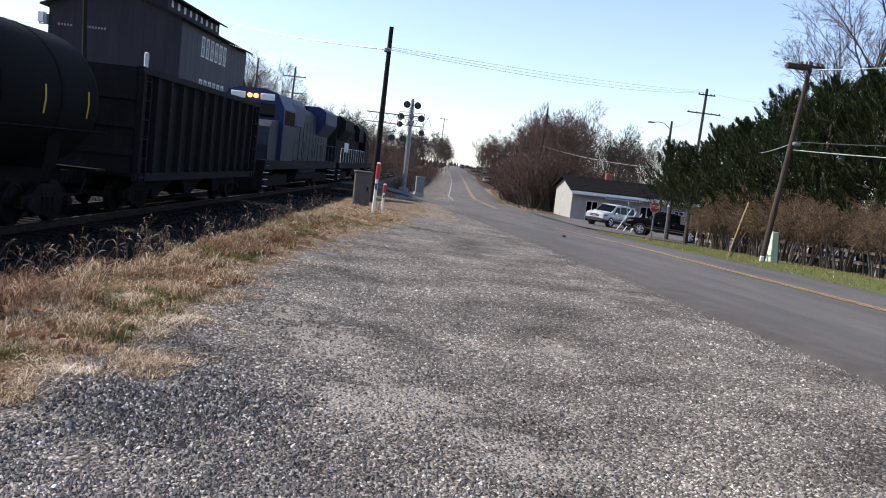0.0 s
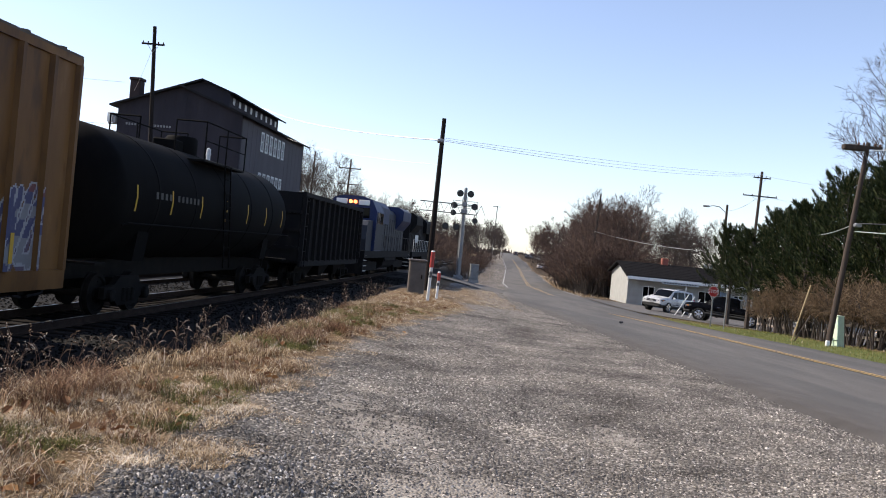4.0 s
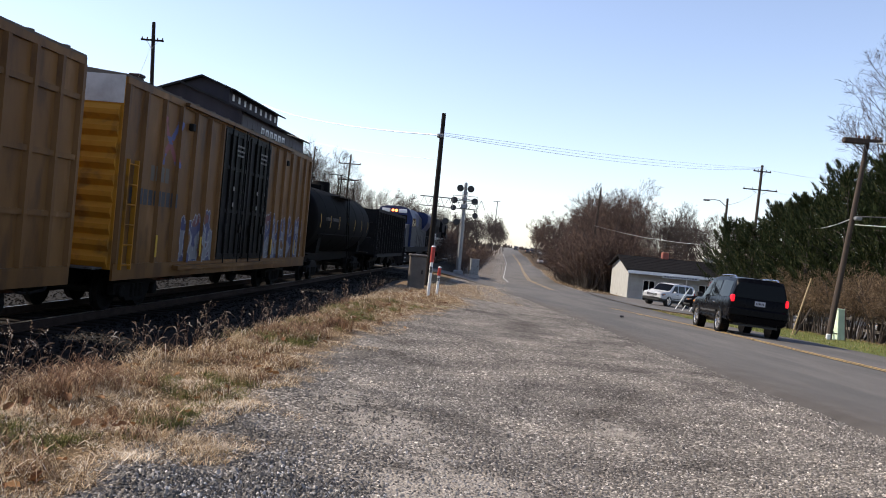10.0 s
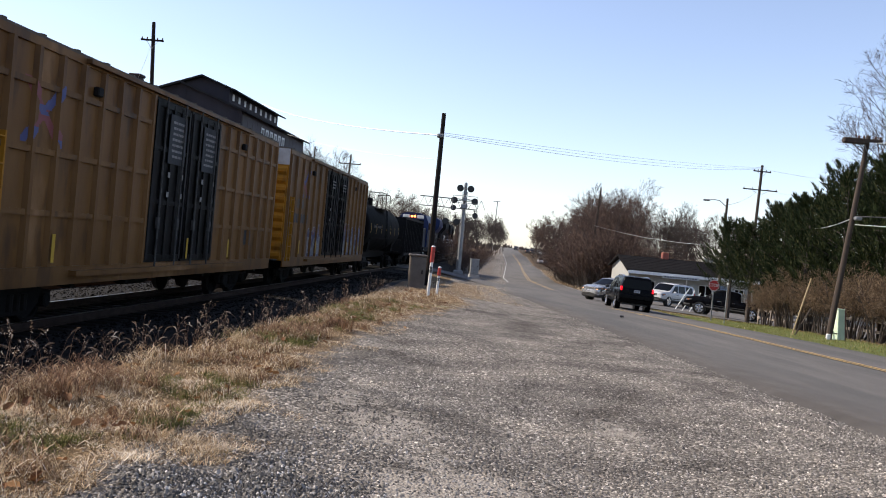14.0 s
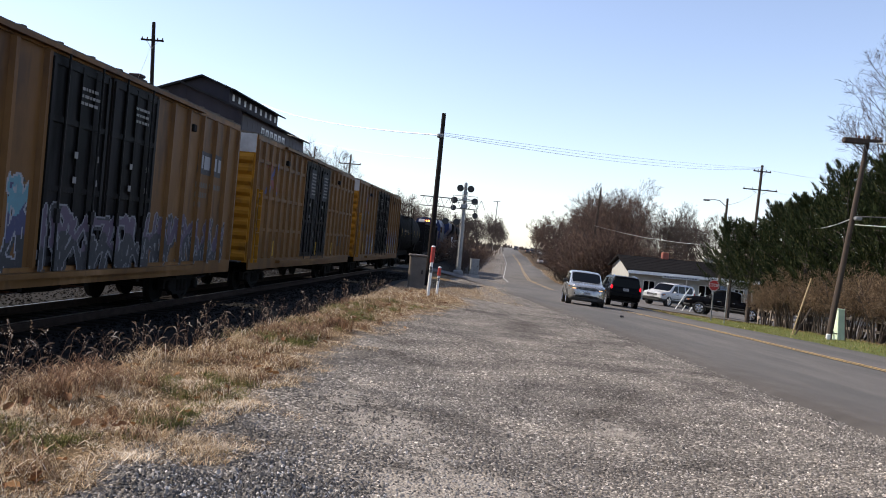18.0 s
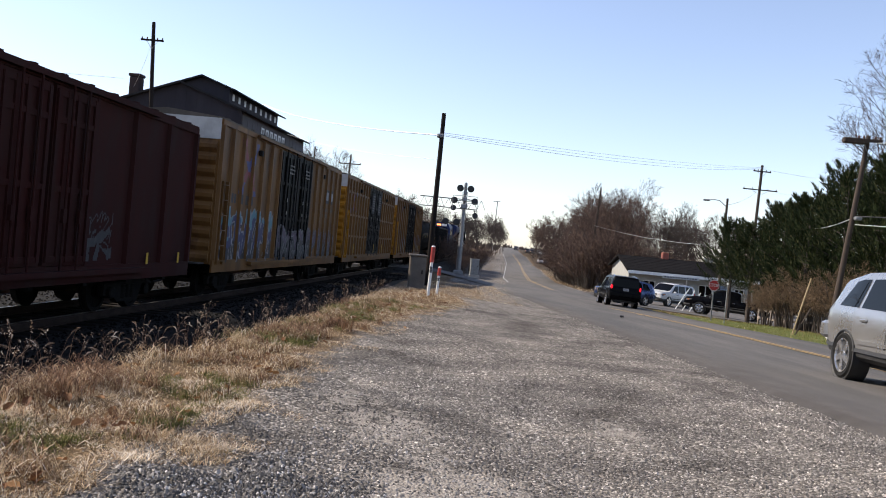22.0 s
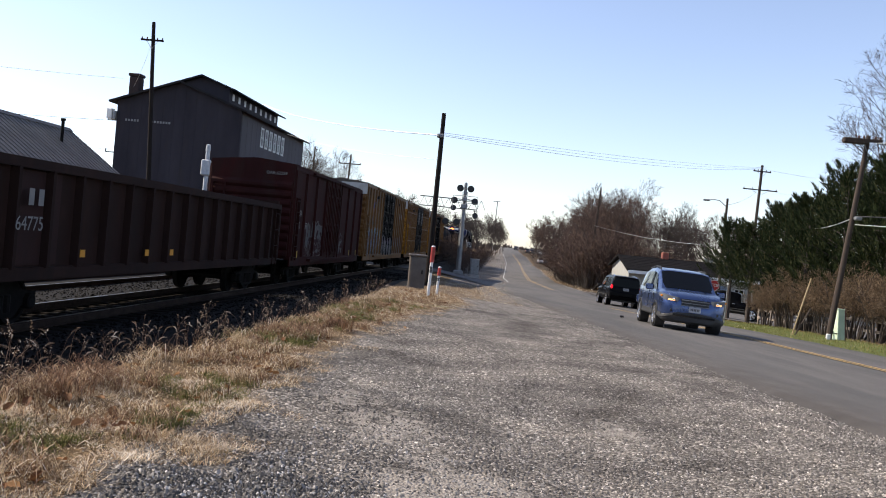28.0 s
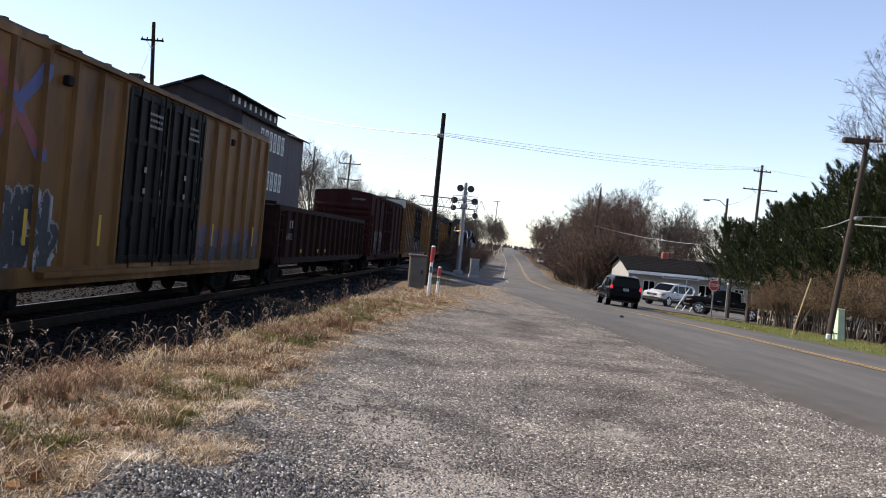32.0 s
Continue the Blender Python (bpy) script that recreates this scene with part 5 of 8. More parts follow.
    part("wall", Mesh().box(0, 6, 0, 7, -0.3, 3.0), WHITE_WALL, a)
    part("roof", Mesh().block(-0.3, 6.3, -0.3, 7.3, 3.0, 3.2, 0.04), SHINGLE, a)


TRIM_DARK = surface("dark_sign_paint", [(0.03, 0.03, 0.035), (0.05, 0.05, 0.055)], 0.7, 6)
shop()


# ---- poles, wires, signals ----
def utility_pole(p, q, r, label, arms=(), mat=None):
    base = Vector(p)
    b = thing("utility_pole", Matrix.Translation(base), label, "utility pole")
    q = Vector(q) - base
    part("pole", Mesh().tube((0, 0, -0.4), q, r, r * 0.68, 12), mat or POLE_WOOD, b, smooth=40)
    for z, half, turn in arms:
        c = q * (z / q.z)
        w = Vector((math.cos(radians(turn)), math.sin(radians(turn)), 0))
        arm = part("crossarm", Mesh().box(-half, half, -0.05, 0.05, -0.06, 0.06), mat or POLE_WOOD, b, m=Matrix.Translation(c + Vector((0, -r - 0.02, 0))) @ pose(0, 0, 0, 0, 0, turn))
        for x in (-half + 0.08, -half * 0.45, half * 0.45, half - 0.08):
            part("insulator", Mesh().spin([(0.06, 0.02), (0.1, 0.05), (0.16, 0.045), (0.2, 0.02)], "z", 10, (x, 0, 0)), GLASSY_BROWN, arm, "brown insulator")
        for s in (-1, 1):
            part("brace", Mesh().tube((s * half * 0.5, 0, -0.05), (0, 0, -0.6), 0.015, n=5), GALV, arm)
    return b, base


GLASSY_BROWN = glassy("brown_ceramic", (0.1, 0.05, 0.03), 0.2)
WIRE = surface("wire_aluminium", [(0.93, 0.94, 0.95), (0.97, 0.97, 0.97)], 0.45, 3, metal=1.0)
WIRE_DARK = surface("wire_dark", [(0.03, 0.03, 0.033), (0.05, 0.05, 0.055)], 0.6, 3)


def wire(p, q, sag, r=0.012, mat=None, label="thin sagging overhead wire"):
    p, q = Vector(p), Vector(q)
    n = 14
    pts = [p.lerp(q, i / n) - Vector((0, 0, 4 * sag * (i / n) * (1 - i / n))) for i in range(n + 1)]
    side = (q - p).cross(Vector((0, 0, 1))).normalized() * r
    up = Vector((0, 0, r))
    m = Mesh().loft([[c + side, c + up, c - side, c - up] for c in pts])
    tagged(part("overhead_wire", m, mat or WIRE, fix=False), label, "wire", "overhead wires")


pole_a, _ = utility_pole((-0.52, 36, -0.95), (-0.46, 36, 6.46), 0.13, "bare dark wooden pole beside the level crossing", (), CREOSOTE)
part("clamp", Mesh().block(-0.14, 0.14, -0.2, 0.2, 6.4, 6.55, 0.03), GALV, pole_a)
utility_pole((-20.9, 62, -1.4), (-21.8, 62, 14.8), 0.18, "tall dark wooden utility pole with one crossarm", [(14.9, 0.8, 0)], CREOSOTE)
utility_pole((-12.9, 110, -1.3), (-12.55, 110, 11.1), 0.15, "wooden telegraph pole with two crossarms", [(11.2, 1.4, 0), (9.2, 1.35, 0)])
utility_pole((-15.3, 97, -1.3), (-15.1, 97, 10.4), 0.12, "thin wooden pole behind the tracks")
utility_pole((33.3, 95, -3.2), (33.64, 95, 12.6), 0.2, "wooden utility pole with crossarms above the trees", [(15.1, 1.0, 8), (13.1, 1.9, 4)])
near_pole, nb = utility_pole((16.96, 38, -1.5), (17.93, 38, 7.45), 0.14, "leaning brown utility pole with a heavy crossarm", [(8.72, 0.55, 0)])
part("pole_head", Mesh().block(-0.15, 0.95, -0.2, 0.1, 8.55, 8.8, 0.04), POLE_WOOD, near_pole, "heavy dark wooden crossarm")
part("cable_bracket", Mesh().block(0.6, 0.9, -0.3, 0.0, 5.25, 5.4, 0.03), GALV, near_pole)
part("pole_guard", Mesh().block(-0.12, 0.05, -0.22, -0.1, -0.05, 0.25, 0.02), WHITE_PAINT, near_pole, "white base guard")
utility_pole((17.6, 105, -2.9), (18.22, 105, 9.3), 0.16, "weathered pole behind the brush")
for x, y, z in ((15.5, 150, 4.4), (19.5, 190, 6.0)):
    utility_pole((x + 4, y, -2.9), (x + 4.1, y, z), 0.14, "weathered pole far along the road", [(z + 2.2, 0.9, 5)])

A = Vector((-0.5, 36, 5.55))
wire(A, (33.5, 95, 12.2), 0.55, 0.01)
wire(A + Vector((0, 0, 0.12)), (34.3, 95, 12.4), 0.3, 0.008)
wire(A + Vector((0, 0, 0.05)), (33.9, 95, 12.3), 0.42, 0.008)
wire(A, (-22.0, 100, 15.0), 0.5, 0.024)
wire(A - Vector((0, 0, 1.0)), (-21.0, 98, 12.5), 0.6, 0.008)
wire((-60, 60, 12.0), (-27.4, 72, 12.2), 0.5, 0.014, WIRE)
wire((-60, 62, 8.4), (-28.1, 70.4, 8.5), 0.5, 0.012, WIRE_DARK)
wire((-60, 66, 6.6), (-28.1, 70.4, 6.2), 0.5, 0.012, WIRE_DARK)
wire((-21.7, 62, 13.7), (-26.5, 72, 11.6), 0.2, 0.01, WIRE)
N = Vector((17.6, 37.8, 3.9))
wire(N, (30.0, 26.0, 5.2), 0.3, 0.025, WIRE_DARK)
wire(N - Vector((0, 0, 0.35)), (30.0, 26.0, 4.3), 0.3, 0.02, WIRE)
wire((17.9, 38, 7.1), (30.0, 26, 8.8), 0.3, 0.014, WIRE)
wire(N, (22.0, 53, 4.0), 0.15, 0.018, WIRE)
wire((17.85, 105, 4.8), (29.0, 88, 3.4), 0.5, 0.02, plain("white_cable", (0.4, 0.4, 0.4)), "thick white overhead cable")
wire((33.4, 95, 9.8), (25.4, 80, 6.9), 0.3, 0.012, WIRE_DARK)
wire((33.5, 95, 12.2), (62, 80, 11.0), 1.0, 0.012, WIRE)
wire((34.5, 95, 9.9), (62, 80, 8.4), 1.0, 0.012, WIRE)


def street_lamp(p, h, reach):
    b = thing("street_lamp", Matrix.Translation(p), "wooden street lamp pole with a curved arm", "street lamp")
    part("pole", Mesh().tube((0, 0, -0.4), (0.06, 0, h), 0.15, 0.1, 12), POLE_WOOD, b, smooth=40)
    part("arm", Mesh().path([(0, 0, h - 0.75), (-reach * 0.4, 0, h - 0.25), (-reach * 0.75, 0, h - 0.2), (-reach, 0, h - 0.28)], 0.035, 8), GALV, b)
    part("lamp_head", Mesh().block(-reach - 0.55, -reach + 0.05, -0.14, 0.14, h - 0.38, h - 0.22, 0.05), GALV, b, "grey lamp head")


street_lamp((25.4, 80, -3.0), 10.5, 1.6)
street_lamp((21.5, 165, -3.2), 9.6, 2.0)


def lamp_pair(par, y, z, gap, mat_black):
    """A bar with two round black-backed lamps."""
    bar = part("lamp_bar", Mesh().tube((-gap / 2, y, z), (gap / 2, y, z), 0.03, n=8), GALV, par)
    for s in (-1, 1):
        d = part("lamp_disc", Mesh().spin([(y - 0.05, 0.28), (y - 0.03, 0.29), (y - 0.02, 0.0)], "y", 22, (s * gap / 2, 0, z)), mat_black, bar, "round black backplate")
        part("lamp_hood", Mesh().spin([(y - 0.3, 0.17), (y - 0.05, 0.17), (y - 0.05, 0.15), (y - 0.28, 0.15)], "y", 16, (s * gap / 2, 0, z)), mat_black, d)
        part("lens", Mesh().spin([(y - 0.09, 0.14), (y - 0.07, 0.1), (y - 0.06, 0.0)], "y", 14, (s * gap / 2, 0, z)), LENS_DARK, d, "unlit red lens")


LENS_DARK = glassy("dark_red_lens", (0.12, 0.012, 0.012), 0.1)
SIGNAL_BLACK = surface("signal_black", [(0.02, 0.02, 0.02), (0.035, 0.035, 0.035)], 0.6, 5)


def crossing_signal():
    b = thing("crossing_signal", pose(1.46, 75, -1.35), "silver level crossing mast with black flashers and cantilever", "crossing signal")
    part("mast", Mesh().tube((0, 0, -0.3), (0, 0, 7.6), 0.17, 0.14, 14), GALV, b, smooth=40)
    part("base", Mesh().block(-0.4, 0.4, -0.4, 0.4, -0.3, 0.25, 0.05), GALV, b)
    lamp_pair(b, -0.3, 7.25, 0.9, SIGNAL_BLACK)
    lamp_pair(b, -0.3, 6.2, 1.75, SIGNAL_BLACK)
    for z, w in ((5.75, 0.26), (6.35, 0.2), (6.9, 0.15)):
        part("junction_box", Mesh().block(-w, w, -0.45, -0.15, z - 0.2, z + 0.18, 0.03), GALV, b)
    lamp_pair(b, -0.3, 4.35, 0.95, SIGNAL_BLACK)
    for o in [c for c in b.children if c.name.startswith("lamp_bar")][2:]:
        o.matrix_basis = pose(-1.0, 0, 0)
    for z in (5.55, 5.0):
        part("small_lamp", Mesh().spin([(-0.5, 0.24), (-0.3, 0.25), (-0.28, 0.0)], "y", 16, (-0.9 if z > 5.2 else 1.0, 0, z)), SIGNAL_BLACK, b, "small black signal head")
    # cantilever lattice to the left over the side street
    m = Mesh()
    for z in (5.55, 6.35):
        for y in (-0.25, 0.25):
            m.tube((-3.8, y, z), (1.1, y, z - 0.02), 0.035, n=6)
    for i in range(8):
        x = -3.8 + i * 0.7
        m.tube((x, -0.25, 5.55), (x + 0.35, -0.25, 6.35), 0.022, n=5)
        m.tube((x + 0.35, -0.25, 6.35), (x + 0.7, -0.25, 5.55), 0.022, n=5)
        m.tube((x, -0.25, 5.55), (x, 0.25, 5.55), 0.02, n=5)
    part("lattice_arm", m, GALV, b, "silver lattice cantilever")
    m = Mesh()
    for x in (-1.0, 1.1):
        m.tube((x, -0.6, 5.4), (x, -0.6, 6.6), 0.025, n=5)
    m.tube((-1.0, -0.6, 6.6), (1.1, -0.6, 6.6), 0.025, n=5)
    m.tube((-1.0, -0.6, 6.0), (1.1, -0.6, 6.0), 0.02, n=5)
    part("work_rail", m, GALV, b)
    part("ladder", Mesh().path([(0.2, 0.25, 0.3), (0.2, 0.25, 7.0)], 0.02).path([(-0.2, 0.25, 0.3), (-0.2, 0.25, 7.0)], 0.02), GALV, b)
    part("bell", Mesh().spin([(7.6, 0.14), (7.75, 0.12), (7.82, 0.0)], "z", 14), GALV, b)


crossing_signal()


def second_signal():
    b = thing("crossing_signal", pose(-9.5, 84, -1.1), "silver level crossing mast across the tracks", "crossing signal")
    part("mast", Mesh().tube((0, 0, -0.3), (0, 0, 4.6), 0.09, n=12), GALV, b)
    lamp_pair(b, -0.2, 2.9, 0.8, SIGNAL_BLACK)


second_signal()


def wayside_mast():
    b = thing("wayside_mast", pose(-13.85, 50, -1.25), "pale grey railway signal mast seen from behind", "railway signal")
    grey = surface("aluminium_paint", [(0.42, 0.43, 0.44), (0.55, 0.56, 0.57)], 0.5, 4, second=((0.3, 0.29, 0.28), 6, 0.55, 0.5))
    part("mast", Mesh().tube((0, 0, -0.3), (0, 0, 6.4), 0.13, 0.12, 12), grey, b, smooth=40)
    part("signal_head", Mesh().block(-0.3, 0.2, -0.2, 0.25, 5.0, 5.9, 0.06), grey, b)
    part("cap", Mesh().spin([(6.4, 0.15), (6.75, 0.12), (6.8, 0.0)], "z", 12), grey, b)
    m = Mesh()
    for z in (5.0, 5.3, 5.6):
        m.tube((0.35, 0, z), (0.62, 0, z), 0.02, n=5)
    m.tube((0.35, 0, 4.8), (0.35, 0, 5.8), 0.02, n=5).tube((0.62, 0, 4.8), (0.62, 0, 5.8), 0.02, n=5).tube((0, 0, 5.2), (0.4, 0, 5.2), 0.025, n=5)
    part("ladder_cage", m, grey, b)


wayside_mast()


def cabinet(x, y, z, w, d, h, paint, label):
    b = thing("equipment_cabinet", pose(x, y, z, 0, 0, 6), label, "cabinet")
    part("case", Mesh().block(-w / 2, w / 2, -d / 2, d / 2, 0, h, 0.02), paint, b)
    part("lid", Mesh().block(-w / 2 - 0.04, w / 2 + 0.04, -d / 2 - 0.04, d / 2 + 0.04, h, h + 0.07, 0.02), paint, b)
    dr = part("door", Mesh().block(-w / 2 + 0.04, w / 2 - 0.04, -d / 2 - 0.015, -d / 2, 0.08, h - 0.06, 0.01), paint, b)
    part("handle", Mesh().block(w / 2 - 0.14, w / 2 - 0.1, -d / 2 - 0.05, -d / 2 - 0.015, h * 0.5, h * 0.62, 0.01), STEEL_DARK, dr)
    part("plinth", Mesh().block(-w / 2 - 0.08, w / 2 + 0.08, -d / 2 - 0.08, d / 2 + 0.08, -0.3, 0.0, 0.02), surface("plinth_concrete", [(0.3, 0.29, 0.28), (0.4, 0.39, 0.37)], 0.9, 6), b)


TAN = surface("weathered_tan_paint", [(0.075, 0.062, 0.052), (0.12, 0.1, 0.085)], 0.6, 3)
cabinet(-0.82, 30, -0.55, 0.55, 0.5, 1.18, TAN, "weathered tan trackside equipment cabinet")
cabinet(3.0, 80, -1.5, 0.75, 0.6, 1.35, GALV, "grey equipment cabinet beside the crossing")


def marker(x, y, z, h, r):
    b = thing("marker_post", pose(x, y, z, 0, random.uniform(1, 2), 0), "white plastic marker post with a red top", "marker post", "cable marker posts")
    part("stem", Mesh().tube((0, 0, -0.3), (0, 0, h * 0.72), r, n=12), WHITE_PAINT, b, smooth=40)
    part("sleeve", Mesh().tube((0, 0, h * 0.7), (0, 0, h), r * 1.35, n=12), plain("marker_red", (0.38, 0.04, 0.03)), b, "red sleeve")
    part("cap", Mesh().spin([(h, r * 1.35), (h + 0.03, r), (h + 0.04, 0.0)], "z", 12), WHITE_PAINT, b)
    part("label", Mesh().box(-r * 0.8, r * 0.8, -r - 0.006, -r + 0.01, h * 0.5, h * 0.62), plain("marker_label", (0.1, 0.1, 0.1)), b, "dark printed label")


marker(-0.3, 24, -0.38, 1.42, 0.044)
marker(-0.07, 27, -0.42, 0.82, 0.04)


def stop_sign():
    b = thing("stop_sign", pose(14.65, 47, ground_z(14.65, 47), 0, 0, 6), "red octagonal stop sign on a steel post", "stop sign")
    part("post", Mesh().box(-0.03, 0.03, -0.02, 0.02, -0.3, 2.35), GALV, b)
    o = [(0.31 * math.cos(math.pi / 8 + k * math.pi / 4), 1.92 + 0.31 * math.sin(math.pi / 8 + k * math.pi / 4)) for k in range(8)]
    face = part("sign_face", Mesh().prism(o, -0.03, -0.022), plain("sign_red", (0.45, 0.02, 0.02), 0.4), b, "red sign face")
    rim = Mesh()
    for (a, c), (d, e) in zip(o, o[1:] + o[:1]):
        q = lambda x, z, k: (x * k, -0.032, 1.92 + (z - 1.92) * k)
        rim.add([q(a, c, 0.98), q(d, e, 0.98), q(d, e, 0.92), q(a, c, 0.92)], [(0, 1, 2, 3)])
    part("rim", rim, WHITE_PAINT, face, "white rim", fix=False)
    cu = bpy.data.curves.new("stop", "FONT")
    cu.body, cu.size, cu.align_x, cu.align_y, cu.extrude = "STOP", 0.25, "CENTER", "CENTER", 0.001
    tmp = new("stop_text", cu)
    bpy.context.view_layer.update()
    me = bpy.data.meshes.new_from_object(tmp.evaluated_get(bpy.context.evaluated_depsgraph_get()))
    bpy.data.objects.remove(tmp)
    me.materials.clear()
    me.materials.append(WHITE_PAINT)
    part("word", me, WHITE_PAINT, face, "white word STOP", m=pose(0, -0.034, 1.92, 90))
    w = thing("white_post", pose(15.05, 46, ground_z(15.05, 46)), "thin white post with a bright cap", "post")
    part("stem", Mesh().tube((0, 0, -0.3), (0.02, 0, 2.05), 0.028, n=10), GALV, w)
    part("cap", Mesh().spin([(2.03, 0.055), (2.12, 0.055), (2.14, 0.0)], "z", 12, (0.02, 0, 0)), WHITE_PAINT, w)


stop_sign()

# leaning white rails by the parking
for i in range(4):
    x, y = 18.25 + i * 0.42, 68.0 - i * 0.5
    z = ground_z(x, y)
    b = thing("slanted_rail", pose(x, y, z), "slanted white pipe rail beside the parking", "pipe rail", "slanted pipe rails")
    part("pipe", Mesh().tube((0, 0, -0.2), (1.15 - 0.12 * i, 0.2, 1.75 - 0.12 * i), 0.036, n=10), WHITE_PAINT, b, smooth=40)
    part("foot", Mesh().block(-0.06, 0.06, -0.06, 0.06, -0.1, 0.06, 0.02), WHITE_PAINT, b)

# pedestal and sticks on the lawn
PALE_GREEN = surface("pale_green_plastic", [(0.5, 0.62, 0.45), (0.62, 0.74, 0.56)], 0.5, 3)
b = thing("utility_pedestal", pose(17.6, 38.6, ground_z(17.6, 38.6), 0, 0, 25), "pale green tapered utility pedestal beside the pole", "pedestal")
part("case", Mesh().loft([[(-0.22, -0.3, -0.1), (0.22, -0.3, -0.1), (0.22, 0.3, -0.1), (-0.22, 0.3, -0.1)], [(-0.15, -0.17, 1.32), (0.2, -0.17, 1.32), (0.2, 0.24, 1.32), (-0.15, 0.24, 1.32)]]), PALE_GREEN, b)
part("lid", Mesh().block(-0.17, 0.22, -0.19, 0.26, 1.32, 1.37, 0.02), PALE_GREEN, b)
part("seam", Mesh().box(-0.235, -0.2, -0.28, 0.28, 0.28, 0.3), TRIM_DARK, b)
part("rear_case", Mesh().loft([[(0.22, -0.31, -0.1), (0.27, -0.31, -0.1), (0.27, 0.31, -0.1), (0.22, 0.31, -0.1)], [(0.2, -0.18, 1.32), (0.25, -0.18, 1.32), (0.25, 0.25, 1.32), (0.2, 0.25, 1.32)]]), surface("brown_strip", [(0.12, 0.05, 0.04), (0.16, 0.07, 0.05)], 0.7, 5), b, "brown back panel")
b = thing("leaning_stake", pose(15.7, 38.5, ground_z(15.7, 38.5)), "long tan wooden stake leaning in the grass", "stake")
part("stake", Mesh().tube((-0.1, 0, -0.1), (0.62, 0.2, 2.55), 0.032, n=8), surface("tan_stake", [(0.28, 0.2, 0.1), (0.4, 0.3, 0.16)], 0.7, 4), b)
part("prop", Mesh().tube((-0.05, -0.1, -0.1), (0.75, 0.25, 1.2), 0.035, n=8), POLE_WOOD, b)

# radio mast far off
b = thing("radio_mast", pose(17.9, 320, -1), "thin lattice radio mast far away", "radio mast")
part("mast", Mesh().tube((0, 0, 0), (0.4, 0, 19.0), 0.22, 0.15, 6), GALV, b)
part("antenna", Mesh().box(-1.2, 1.6, -0.1, 0.1, 18.6, 18.8), GALV, b)
# ---- vehicles ----
TRAFFIC = []    # (thing, rows, wheels)

def car_paint(name, c, flake=0.0, metal=0.3, coat=0.35, spec=0.3):
    return surface(name, [tuple(v * 0.92 for v in c), c], 0.28, 2.0, metal=metal, coat=coat, spec=spec, second=(tuple(v * 0.75 for v in c), 5, 0.6, flake))


SILVER = car_paint("silver_car_paint", (0.44, 0.435, 0.425), metal=0.75, coat=0.5)
BLUE_CAR = car_paint("steel_blue_car_paint", (0.058, 0.092, 0.205), metal=0.75, coat=0.5)
BLACK_CAR = car_paint("black_car_paint", (0.003, 0.003, 0.004), metal=0.0, coat=0.0, spec=0.07)
WHITE_CAR = car_paint("white_car_paint", (0.5, 0.5, 0.5), metal=0.0)
NAVY_CAR = car_paint("dark_navy_car_paint", (0.02, 0.025, 0.04), metal=0.2)
TRIM = surface("black_plastic_trim", [(0.018, 0.018, 0.018), (0.03, 0.03, 0.03)], 0.6, 6)
ALLOY = surface("alloy_wheel", [(0.55, 0.56, 0.57), (0.7, 0.7, 0.72)], 0.25, 4, metal=0.9)
CHROME = surface("chrome", [(0.7, 0.7, 0.72), (0.8, 0.8, 0.82)], 0.12, 3, metal=1.0)
LAMP_CLEAR = glassy("clear_lamp", (0.13, 0.135, 0.145), 0.06)
LAMP_RED = glassy("red_lamp", (0.35, 0.01, 0.01), 0.08)
LAMP_AMBER = glassy("amber_lamp", (0.7, 0.22, 0.02), 0.1)
PLATE = surface("plate_white", [(0.3, 0.3, 0.32), (0.4, 0.4, 0.42)], 0.5, 8)


def ring_at(st, y):
    """Cross section between stations: y, sill z, belt z, top z, half width at sill, at belt, at top."""
    for a, b in zip(st, st[1:]):
        if a[0] <= y <= b[0]:
            k = (y - a[0]) / (b[0] - a[0])
            return [y] + [u + (v - u) * k for u, v in zip(a[1:], b[1:])]
    return list(st[0] if y < st[0][0] else st[-1])


def section(s):
    y, zs, zb, zt, ws, wb, wt = s
    h = zb - zs
    r = max(0.02, min(0.09, (zt - zb) * 0.3))
    right = [(ws * 0.86, zs - 0.02), (ws * 0.97, zs + 0.04), (ws, zs + 0.16), (wb + 0.012, zs + 0.55 * h), (wb, zb - 0.06), (wb - 0.025, zb), (wt, zt - r), (wt - r * 0.6, zt - r * 0.25), (wt * 0.72, zt), (wt * 0.35, zt + 0.012)]
    return [(x, y, z) for x, z in right] + [(-x, y, z) for x, z in reversed(right)]


